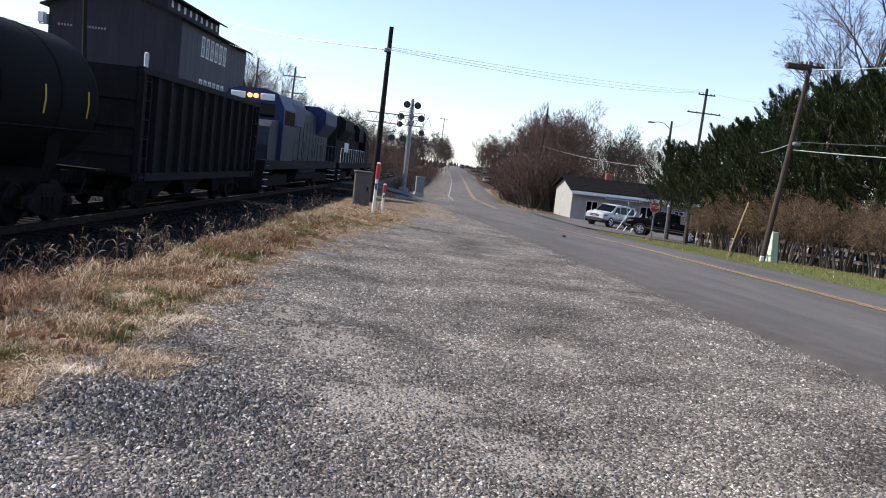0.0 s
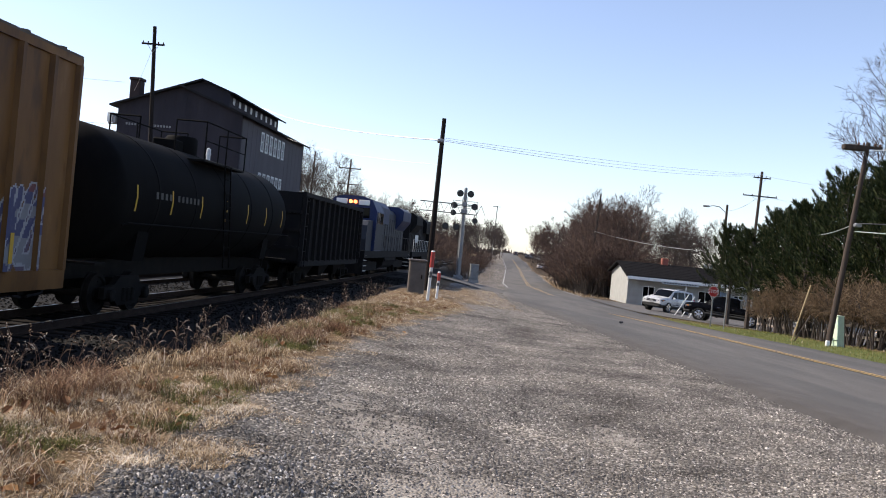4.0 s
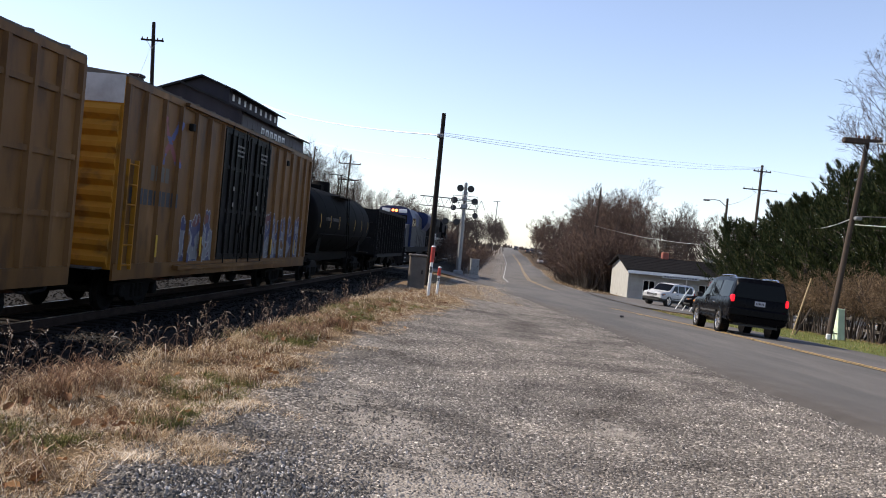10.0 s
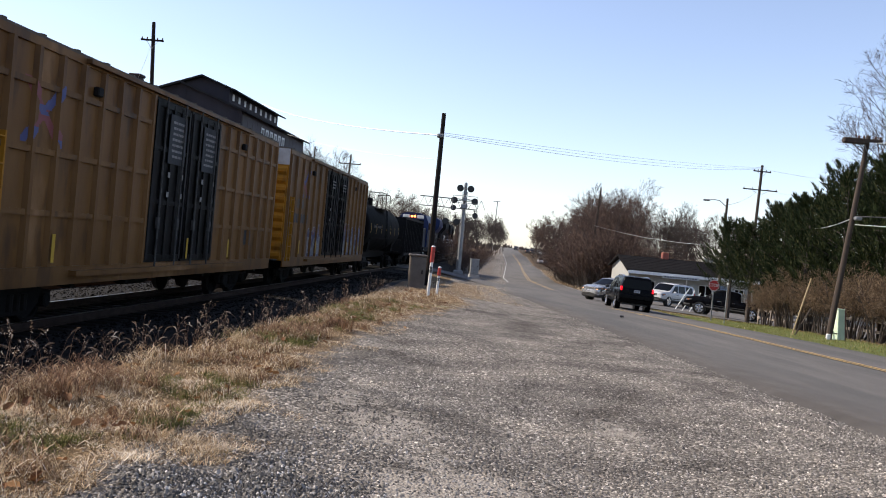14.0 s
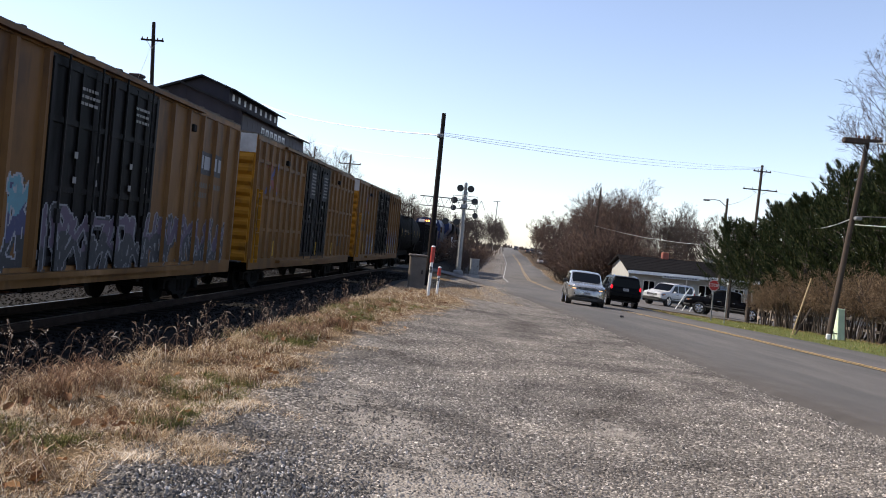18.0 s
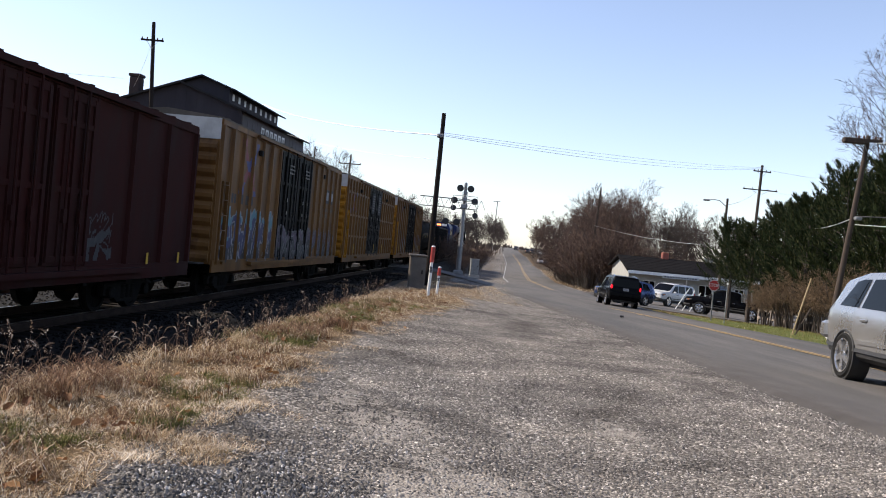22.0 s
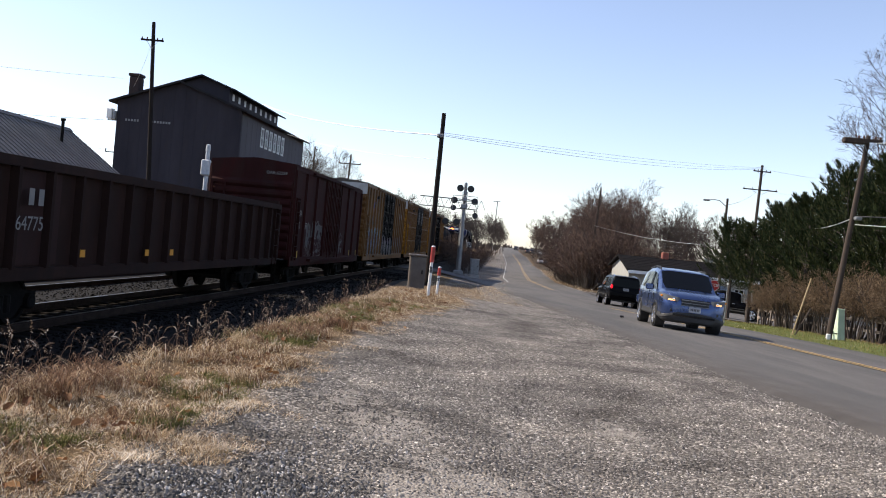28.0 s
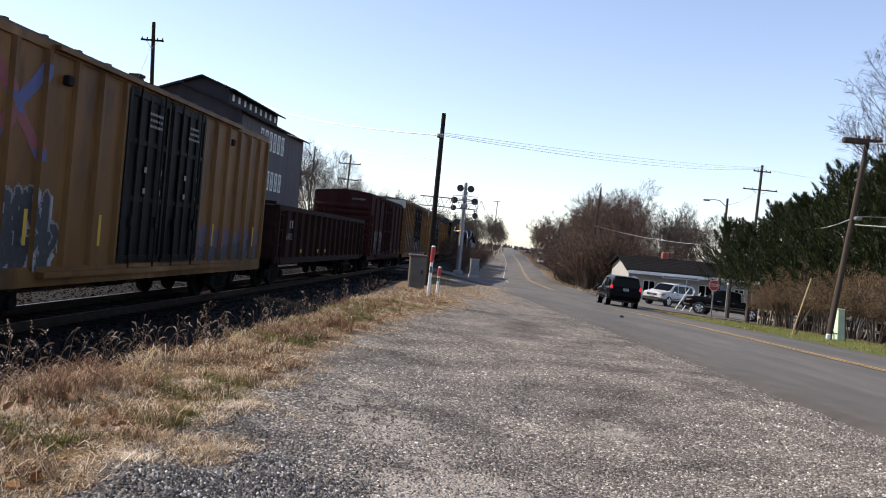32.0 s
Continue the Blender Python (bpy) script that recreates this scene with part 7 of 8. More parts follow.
vehicle("pickup_truck", "black pickup truck with chrome grille parked at the shop", TRUCK, BLACK_CAR, standing(20.75, 63.0, 62), "parked cars")
# far along the road
FAR = dict(CRV, lit=False)
for x, y, a, p, lab in ((26.9, 240, 172, WHITE_CAR, "white car parked far along the verge"), (28.6, 241, 172, NAVY_CAR, "dark car parked far along the verge"), (30.2, 243, 172, NAVY_CAR, "dark car parked far along the verge"), (33.2, 345, 172, NAVY_CAR, "dark car parked at the top of the hill"), (35.6, 349, 172, NAVY_CAR, "dark car parked at the top of the hill"), (37.6, 343, 172, WHITE_CAR, "pale car parked at the top of the hill"), (31.0, 372, 172, NAVY_CAR, "dark car far up the road")):
    vehicle("parked_car", lab, FAR, p, standing(x, y, a), "parked cars")
# ---- plants ----
def island_material(name, stops, rough=0.85, light=0.0, patchy=False, gloss=0.2):
    """Each blade, leaf or stone takes a colour of its own."""
    mat = bpy.data.materials.new(name)
    mat.use_nodes = True
    nt = mat.node_tree
    b = nt.nodes["Principled BSDF"]
    ge = nt.nodes.new("ShaderNodeNewGeometry")
    r = nt.nodes.new("ShaderNodeValToRGB")
    while len(r.color_ramp.elements) < len(stops):
        r.color_ramp.elements.new(0.5)
    for e, (p, c) in zip(r.color_ramp.elements, stops):
        e.position, e.color = p, (*c, 1)
    nt.links.new(ge.outputs["Random Per Island"], r.inputs["Fac"])
    color = r.outputs["Color"]
    if patchy:
        # dusty and dark stretches, the same as on the ground below
        co, ns, pr, mu = nt.nodes.new("ShaderNodeTexCoord"), nt.nodes.new("ShaderNodeTexNoise"), nt.nodes.new("ShaderNodeValToRGB"), nt.nodes.new("ShaderNodeMix")
        ns.inputs["Scale"].default_value, ns.inputs["Detail"].default_value, ns.inputs["Roughness"].default_value = 0.9, 8, 0.6
        nt.links.new(co.outputs["Object"], ns.inputs["Vector"])
        for _ in range(2):
            pr.color_ramp.elements.new(0.5)
        for e, (p, c) in zip(pr.color_ramp.elements, DUST):
            e.position, e.color = p, (*c, 1)
        nt.links.new(ns.outputs["Fac"], pr.inputs["Fac"])
        mu.data_type, mu.blend_type = "RGBA", "MULTIPLY"
        mu.inputs[0].default_value = 1.0
        nt.links.new(color, mu.inputs[6])
        nt.links.new(pr.outputs["Color"], mu.inputs[7])
        color = mu.outputs[2]
    nt.links.new(color, b.inputs["Base Color"])
    b.inputs["Roughness"].default_value = rough
    b.inputs["Specular IOR Level"].default_value = gloss
    if light:
        tr = nt.nodes.new("ShaderNodeBsdfTranslucent")
        mx = nt.nodes.new("ShaderNodeMixShader")
        mx.inputs[0].default_value = light
        nt.links.new(r.outputs["Color"], tr.inputs["Color"])
        nt.links.new(b.outputs[0], mx.inputs[1])
        nt.links.new(tr.outputs[0], mx.inputs[2])
        nt.links.new(mx.outputs[0], nt.nodes["Material Output"].inputs["Surface"])
    return mat


BARK = surface("grey_brown_bark", [(0.035, 0.028, 0.024), (0.07, 0.056, 0.047)], 0.95, 5, stretch=(3, 3, 0.5), bump=0.3)
TWIG = island_material("bare_twigs", [(0.0, (0.035, 0.026, 0.023)), (0.6, (0.064, 0.049, 0.043)), (1.0, (0.105, 0.082, 0.072))])
RED_TWIG = island_material("reddish_twigs", [(0.0, (0.055, 0.034, 0.028)), (0.6, (0.1, 0.066, 0.052)), (1.0, (0.155, 0.108, 0.084))])
BRUSH_TWIG = island_material("dry_brush_twigs", [(0.0, (0.07, 0.046, 0.03)), (0.6, (0.16, 0.11, 0.07)), (1.0, (0.33, 0.245, 0.16))], light=0.25)
CEDAR = island_material("cedar_sprays", [(0.0, (0.008, 0.014, 0.006)), (0.5, (0.02, 0.031, 0.01)), (0.85, (0.042, 0.056, 0.018)), (1.0, (0.085, 0.078, 0.034))], 0.8, 0.12)
STRAW = island_material("dry_straw", [(0.0, (0.055, 0.03, 0.016)), (0.35, (0.2, 0.128, 0.068)), (0.65, (0.5, 0.365, 0.22)), (0.88, (0.82, 0.67, 0.47)), (1.0, (0.95, 0.89, 0.78))], 0.45, 0.45)
PALE_STRAW = island_material("pale_straw", [(0.0, (0.5, 0.36, 0.22)), (0.6, (0.75, 0.62, 0.46)), (1.0, (0.92, 0.86, 0.76))], 0.4, 0.35)
GREEN_BLADE = island_material("green_blades", [(0.0, (0.09, 0.1, 0.03)), (0.6, (0.19, 0.2, 0.06)), (1.0, (0.36, 0.32, 0.13))], 0.7, 0.35)
SEED = island_material("seed_heads", [(0.0, (0.1, 0.065, 0.045)), (0.6, (0.24, 0.17, 0.12)), (0.9, (0.5, 0.42, 0.34)), (1.0, (0.7, 0.64, 0.56))], 0.85, 0.35)


def limb(rnd, out, p, w, length, r, level, plan, thin=0.005):
    """A bent, tapered limb with its branches. plan: for each level (branches, share of length, spread, lift)."""
    top = len(plan)
    n = (4, 3, 2, 1, 1)[level]
    kids, share, spread, lift = plan[level] if level < top else (0, 0, 0, 0)
    pts = [p]
    for i in range(n):
        w = (w + Vector((rnd.gauss(0, 0.1 + 0.03 * level), rnd.gauss(0, 0.1 + 0.03 * level), rnd.gauss(0, 0.06) + lift * 0.08))).normalized()
        q = p + w * (length / n)
        a, b = r * (1 - 0.75 * i / n), r * (1 - 0.75 * (i + 1) / n)
        if level >= 3 or (level >= 2 and not kids):
            # the last twigs run out to a point
            o1 = w.orthogonal().normalized() * max(a, thin)
            o1.rotate(Matrix.Rotation(rnd.uniform(0, 3.14), 3, w))
            out[1].add([p + o1, p - o1, q], [(0, 1, 2)])
        else:
            out[0 if level < 2 else 1].tube(p, q, a, max(b, thin * 0.8), 8 if level == 0 else (5 if level == 1 else 3), caps=False)
        p = q
        pts.append(p)
    for k in range(kids):
        t = 0.3 + 0.7 * (k + rnd.random()) / kids if level else 0.22 + 0.78 * (k + rnd.random() * 0.8) / kids
        s = t * n
        i = min(n - 1, int(s))
        base = pts[i].lerp(pts[i + 1], s - i)
        a = w.orthogonal().normalized()
        a.rotate(Matrix.Rotation(k * 2.4 + rnd.uniform(-0.6, 0.6), 3, w))
        d = ((pts[i + 1] - pts[i]).normalized() * math.cos(spread) + a * math.sin(spread) * rnd.uniform(0.7, 1.25) + Vector((0, 0, lift * 0.3))).normalized()
        limb(rnd, out, base, d, length * share * (1.15 - 0.6 * t) * rnd.uniform(0.75, 1.2), max(thin, r * 0.5 * (1.1 - 0.6 * t)), level + 1, plan, thin)


def bare_tree(seed, height, plan, twig=None, trunk_r=None, lean=(0, 0), stems=1, thin=0.005):
    rnd = random.Random(seed)
    out = (Mesh(), Mesh())
    r = trunk_r or height * 0.014
    for k in range(stems):
        w = Vector((lean[0] + rnd.gauss(0, 0.05 + 0.12 * (stems > 1)), lean[1] + rnd.gauss(0, 0.05 + 0.12 * (stems > 1)), 1)).normalized()
        p = Vector((rnd.gauss(0, 0.35) * (stems > 1), rnd.gauss(0, 0.35) * (stems > 1), -0.3))
        limb(rnd, out, p, w, height * rnd.uniform(0.78, 0.9), r, 0, plan, thin)
    return out[0].data("trunk", BARK, 50, fix=False), out[1].data("crown", twig or TWIG, fix=False)


def shrub_meshes(seed, height, stems, twig, reach=0.5, thin=0.005):
    rnd = random.Random(seed)
    out = (Mesh(), Mesh())
    for _ in range(stems):
        a = rnd.uniform(0, 6.283)
        d = rnd.uniform(0, 0.7) * reach
        p = Vector((math.cos(a) * d, math.sin(a) * d, -0.15))
        w = Vector((math.cos(a) * rnd.uniform(0.05, reach), math.sin(a) * rnd.uniform(0.05, reach), 1)).normalized()
        limb(rnd, out, p, w, height * rnd.uniform(0.7, 1.0), height * 0.008, 1, [(0, 0, 0, 0), (8, 0.55, 0.6, 0.1), (6, 0.55, 0.7, 0.0), (2, 0.7, 0.7, 0.0)], thin)
    return out[0].data("trunk", BARK, fix=False), out[1].data("crown", twig, fix=False)


def plant(name, label, category, group, meshes, parts, mats, m, scale=1.0):
    b = thing(name, m, label, category, group)
    b.scale = (scale, scale, scale * random.uniform(0.92, 1.08))
    for me, pn, mat in zip(meshes, parts, mats):
        part(pn, me, mat, b)
    return b


PLAN = [(11, 0.58, 0.6, 0.5), (8, 0.6, 0.55, 0.35), (7, 0.65, 0.5, 0.25), (5, 0.75, 0.5, 0.15)]
BIG_PLAN = [(15, 0.55, 0.8, 0.4), (9, 0.6, 0.65, 0.25), (9, 0.55, 0.6, 0.15), (9, 0.6, 0.6, 0.1)]
THICK = [(10, 0.42, 0.6, 0.6), (7, 0.55, 0.6, 0.3), (6, 0.6, 0.65, 0.15), (3, 0.65, 0.65, 0.05)]
TREES = [bare_tree(s, 12.0, PLAN, thin=0.013) for s in (1, 2, 5)]
RED_TREES = [bare_tree(s, 10.0, THICK, RED_TWIG, 0.075, (0, 0), 4, 0.014) for s in (11, 12, 13)]
SHRUBS = [shrub_meshes(s, 4.0, 17, RED_TWIG, 0.8, 0.014) for s in (21, 22, 23)]


def hedge_mesh(seed):
    """Several bare dark stems under a rounded cloud of fine twigs."""
    rnd = random.Random(seed)
    out = (Mesh(), Mesh())
    for k in range(7):
        a, d = rnd.uniform(0, 6.283), rnd.uniform(0.05, 0.5)
        p = Vector((math.cos(a) * d, math.sin(a) * d, -0.2))
        w = Vector((math.cos(a) * rnd.uniform(0.05, 0.3), math.sin(a) * rnd.uniform(0.05, 0.3), 1)).normalized()
        q = p + w * rnd.uniform(0.7, 1.1)
        out[0].tube(p, q, rnd.uniform(0.035, 0.06), 0.03, 6, caps=False)
        limb(rnd, out, q, (w + Vector((math.cos(a) * 0.25, math.sin(a) * 0.25, 0))).normalized(), rnd.uniform(1.1, 1.6), 0.028, 0, [(9, 0.75, 0.9, 0.05), (6, 0.6, 0.75, 0.0), (6, 0.6, 0.75, 0.0), (2, 0.7, 0.8, 0.0)], 0.0065)
    return out[0].data("trunk", BARK, fix=False), out[1].data("crown", BRUSH_TWIG, fix=False)


HEDGE = [hedge_mesh(s) for s in (31, 32, 33)]


def tree_at(x, y, h, kind, label, group):
    i = random.randrange(3)
    me = (TREES if kind == "grey" else RED_TREES)[i]
    plant("bare_tree", label, "tree", group, me, ("trunk", "crown"), (BARK, TWIG), pose(x, y, ground_z(x, y) - 0.1, 0, 0, random.uniform(0, 360)), h / 12.8 if kind == "grey" else h / 8.9)


# left, behind the mill and along the tracks
for x, y, h in ((-19.5, 128, 15.5), (-16.0, 133, 14.5), (-22.5, 122, 13), (-13.8, 142, 12), (-17, 150, 12.5), (-12.5, 158, 11.5), (-10, 170, 11), (-13, 176, 11), (-6.5, 186, 10.5), (-9, 196, 11),
                (-3.5, 205, 10.5), (0.5, 214, 11), (-4, 225, 12), (4.0, 222, 11), (7.5, 236, 11.5), (2, 245, 12), (11.0, 246, 11), (14.5, 262, 11), (8, 270, 13), (18.5, 300, 11.5), (13, 310, 13), (20, 345, 12),
                (-30, 140, 12), (-36, 120, 9), (-45, 130, 10), (16, 285, 11), (25, 420, 14), (12, 420, 15), (0, 400, 15), (-12, 380, 15), (-20, 300, 14), (-10, 330, 14), (-30, 250, 13), (-45, 220, 12), (22, 380, 12), (-1, 262, 13), (6, 290, 13), (-18.5, 121, 16), (-16.8, 126, 14.5), (-15, 131, 13.5), (-20.5, 134, 15), (-11.5, 150, 11.5), (-8, 163, 11), (-5, 178, 11), (0, 200, 11.5), (3.5, 212, 12), (6.5, 226, 12.5), (9.5, 240, 13), (12, 254, 13), (14.5, 268, 14), (17, 282, 15), (19.5, 298, 12.5), (21.5, 318, 9), (23.5, 340, 8), (16, 300, 15), (11, 270, 14), (5, 246, 13)):
    tree_at(x, y, h * (0.8 if 195 < y < 400 and x > -6 else 0.88 if y < 160 else 1.0), "grey", "bare grey-brown tree beyond the tracks", "bare trees")
# right of the road
for x, y, h in ((19.6, 104, 10), (22, 108, 11), (20.2, 116, 11.5), (24, 114, 12), (21.2, 126, 12.5), (25.5, 124, 12.5), (29, 118, 11.5), (32.5, 112, 11), (23.0, 140, 12.5), (28, 136, 12), (33.5, 128, 11.5), (38, 122, 11), (43, 118, 10),
                (26.5, 158, 13), (31, 152, 13), (29.5, 180, 13), (32.5, 205, 13.5), (34, 190, 13), (35.5, 235, 14), (40.5, 262, 14), (41, 300, 14), (45, 345, 14), (40, 150, 12), (46, 138, 11), (50, 126, 10), (54, 118, 10), (60, 112, 10), (66, 105, 11), (23.5, 132, 11), (26.5, 146, 12), (30.5, 165, 13), (36, 172, 13), (41, 215, 14), (38, 240, 14), (48, 300, 15), (52, 360, 16), (48, 400, 16), (60, 330, 15), (70, 250, 14), (60, 180, 13), (75, 140, 12), (35, 104, 9), (40, 108, 9), (30.2, 292, 10), (32.6, 296, 11), (35, 298, 11.5), (38, 292, 12), (33, 312, 12), (37, 318, 12), (19.0, 112, 11), (18.2, 106, 9.5), (28, 109, 10.5), (36, 112, 10.5), (47, 112, 10), (31, 122, 12), (39, 130, 12), (44, 126, 11), (52, 120, 11)):
    tree_at(x, y, h, "grey" if x > 27 and y < 141 else "red", "bare reddish-brown tree in the roadside thicket", "roadside thicket")
for i in range(124):
    y = 93 + (i % 31) * (2.4 if i % 31 < 20 else 4.6) + random.uniform(-1, 1)
    x = road_x(y) + road_half(y)[1] + 1.7 + (i // 31) * 2.3 + random.uniform(0, 1.4)
    if y < 100 or y > 150:
        continue
    me = SHRUBS[i % 3]
    plant("shrub", "tangled reddish-brown bare shrub on the verge", "shrub", "roadside thicket", me, ("trunk", "crown"), (BARK, RED_TWIG), pose(x, y, ground_z(x, y) - 0.05, 0, 0, random.uniform(0, 360)), random.uniform(1.0, 1.7))
for x, y, s in ((-2.5, 92, 0.6), (-0.5, 96, 0.7), (1.0, 102, 0.8), (2.5, 108, 0.7), (3.5, 118, 0.8), (4.4, 130, 0.9), (6, 145, 0.9), (7.0, 160, 1.0), (8.2, 180, 1.0)):
    plant("shrub", "dry bare shrub beside the railway", "shrub", "trackside shrubs", SHRUBS[int(x * 7) % 3], ("trunk", "crown"), (BARK, RED_TWIG), pose(x, y, ground_z(x, y) - 0.05, 0, 0, random.uniform(0, 360)), s)
for i in range(26):
    x, y = 21.5 + (i % 13) * 2.3 + random.uniform(-0.7, 0.7), 101 + (i // 13) * 5 + random.uniform(-1, 2)
    plant("shrub", "tangled bare brown shrub behind the shop", "shrub", "roadside thicket", SHRUBS[i % 3], ("trunk", "crown"), (BARK, RED_TWIG), pose(x, y, ground_z(x, y) - 0.05, 0, 0, random.uniform(0, 360)), random.uniform(0.9, 1.4))
for i in range(46):
    y = 128 + 4.8 * i + random.uniform(-2, 2)
    x = track_x(y) - 6.5 - random.uniform(0, 4)
    plant("shrub", "tangled bare undergrowth beyond the tracks", "shrub", "trackside undergrowth", SHRUBS[i % 3], ("trunk", "crown"), (BARK, RED_TWIG), pose(x, y, ground_z(x, y) - 0.05, 0, 0, random.uniform(0, 360)), random.uniform(0.9, 1.7))
# woods on the skyline
rw = random.Random(99)
v, f = [], []
for i in range(5200):
    x, y = rw.uniform(-420, 520), rw.uniform(560, 700)
    h = (5.5 + 2.5 * noise.noise((x * 0.03, 0, 0))) * rw.uniform(0.75, 1.05)
    lean, wd, a = rw.gauss(0, 1.2), rw.uniform(0.15, 0.5), rw.uniform(0, 3.14)
    q = len(v)
    z = ground_z(x, y) - 0.5
    cx, cy = math.cos(a) * wd, math.sin(a) * wd
    v += [(x - cx, y - cy, z), (x + cx, y + cy, z), (x + lean + cx * 1.8, y + cy * 1.8, z + h * 0.7), (x + lean * 1.4, y, z + h), (x + lean - cx * 1.8, y - cy * 1.8, z + h * 0.6)]
    f.append((q, q + 1, q + 2, q + 3, q + 4))
m = Mesh()
m.v, m.f = v, f
tagged(part("far_woods", m, TWIG, fix=False), "distant bare grey woods on the skyline", "woods", kind="stuff")
# the tall bare tree behind the evergreens
b = thing("bare_tree", pose(34.4, 64, -2.9), "tall bare tree with spreading limbs behind the evergreens", "tree")
for me, pn, mat in zip(bare_tree(44, 22.5, BIG_PLAN, None, 0.3, (-0.05, 0), 1, 0.013), ("trunk", "crown"), (BARK, TWIG)):
    part(pn, me, mat, b)


def cedar(seed, height, radius, low=0.12):
    """A trunk with rising plumes of sprays, each of which ends in a point."""
    rnd = random.Random(seed)
    trunk, v, f = Mesh(), [], []
    trunk.tube((0, 0, -0.3), (0, 0, height * 0.9), height * 0.022, 0.03, 8, caps=False)
    n = 96
    for i in range(n):
        h = height * (low + (0.9 - low) * (i / n) ** 0.9)
        a = i * 2.4 + rnd.uniform(-0.5, 0.5)
        k = 1 - h / height
        reach = radius * (0.2 + 0.8 * min(1, k * 1.6)) * rnd.uniform(0.65, 1.15)
        out = Vector((math.cos(a), math.sin(a), 0))
        base = Vector((0, 0, h)) + out * reach * 0.12
        mid = Vector((0, 0, h + reach * rnd.uniform(0.0, 0.25))) + out * reach * 0.6
        tip = mid + out * reach * 0.4 + Vector((0, 0, reach * rnd.uniform(0.2, 0.55) + 0.2))
        if i % 2 == 0:
            trunk.tube(base, mid, 0.03, 0.012, 4, caps=False)
        fat = 0.2 * radius * rnd.uniform(0.7, 1.1)
        m = 140
        for j in range(m):
            t = 0.2 + 0.8 * (j / m) ** 0.85
            c = base.lerp(mid, t).lerp(mid.lerp(tip, t), t)
            w = (mid - base).lerp(tip - mid, t).normalized()
            q = Vector((rnd.gauss(0, 1), rnd.gauss(0, 1), rnd.gauss(0, 1)))
            q = (q - w * q.dot(w)).normalized()
            c = c + q * fat * (1.02 - t) ** 0.75 * rnd.uniform(0.15, 1.0)
            d = (w + q * rnd.uniform(0.2, 0.75) + Vector((0, 0, 0.25))).normalized()
            side = d.cross(q + Vector((rnd.gauss(0, 0.5), rnd.gauss(0, 0.5), rnd.gauss(0, 0.5)))).normalized()
            ln, wd = rnd.uniform(0.1, 0.22), rnd.uniform(0.011, 0.026)
            z = len(v)
            v += [tuple(c - d * ln * 0.3), tuple(c + side * wd + d * ln * 0.15), tuple(c + d * ln), tuple(c - side * wd + d * ln * 0.2)]
            f.append((z, z + 1, z + 2, z + 3))
    m = Mesh()
    m.v, m.f = v, f
    return trunk.data("trunk", BARK, 40, fix=False), m.data("crown", CEDAR, fix=False)


CEDARS = [cedar(51, 7.0, 2.4), cedar(52, 7.5, 2.7), cedar(53, 6.5, 2.2), cedar(54, 7.0, 2.5, 0.28)]
for k, (x, y, top) in enumerate(((20.3, 61.5, 4.5), (20.4, 57.8, 5.3), (22.4, 57.5, 6.0), (20.9, 54.0, 6.0), (22.9, 54.0, 6.2), (21.0, 50.6, 6.3), (23.4, 50.4, 7.2), (21.5, 47.2, 7.3), (24.0, 46.6, 8.3), (22.2, 43.8, 8.2), (24.8, 42.8, 9.4), (23.2, 40.4, 9.2), (26, 39, 10), (24.5, 36.5, 9.6))):
    z = ground_z(x, y)
    k = 3 if k < 3 else k % 3
    me = CEDARS[k]
    plant("evergreen_tree", "dense dark green cedar tree", "tree", "cedar row", me, ("trunk", "crown"), (BARK, CEDAR), pose(x, y, z - 0.1, 0, 0, random.uniform(0, 360)), (top - z) / (7.0, 7.5, 6.5, 7.0)[k])
for i in range(34):
    y = 34.5 + (i % 17) * 1.45 + random.uniform(-0.3, 0.3)
    x = 19.4 + (i // 17) * 1.5 + 0.05 * (58 - y) + random.uniform(-0.3, 0.3)
    if x < 19.1 + 0.347 * (y - 52):
        continue
    plant("hedge_shrub", "overgrown bare brown hedge shrub with many stems", "shrub", "bare hedge", HEDGE[i % 3], ("trunk", "crown"), (BARK, BRUSH_TWIG), pose(x, y, ground_z(x, y) - 0.05, 0, 0, random.uniform(0, 360)), random.uniform(0.85, 1.3))
# fence behind the hedge
fw = surface("fence_wood", [(0.2, 0.17, 0.14), (0.32, 0.28, 0.24)], 0.9, 5)
fence = thing("fence", pose(21.3, 34, ground_z(21.3, 34)), "weathered grey post and rail fence behind the hedge", "fence")
for i in range(12):
    y = i * 2.2
    dz = ground_z(21.3, 34 + y) - ground_z(21.3, 34)
    part("post", Mesh().block(-0.06, 0.06, y - 0.06, y + 0.06, dz - 0.3, dz + 1.15, 0.015), fw, fence)
    if i < 11:
        d2 = ground_z(21.3, 36.2 + y) - ground_z(21.3, 34)
        for h in (0.4, 0.9):
            part("rail", Mesh().loft([[(-0.1, y, dz + h), (-0.06, y, dz + h), (-0.06, y, dz + h + 0.14), (-0.1, y, dz + h + 0.14)], [(-0.1, y + 2.2, d2 + h), (-0.06, y + 2.2, d2 + h), (-0.06, y + 2.2, d2 + h + 0.14), (-0.1, y + 2.2, d2 + h + 0.14)]]), fw, fence)


# ---- grass, weeds and stones ----
WEED_STALK = island_material("weed_stalks", [(0.0, (0.06, 0.035, 0.026)), (0.7, (0.13, 0.08, 0.055)), (1.0, (0.24, 0.16, 0.11))], 0.85, 0.15)


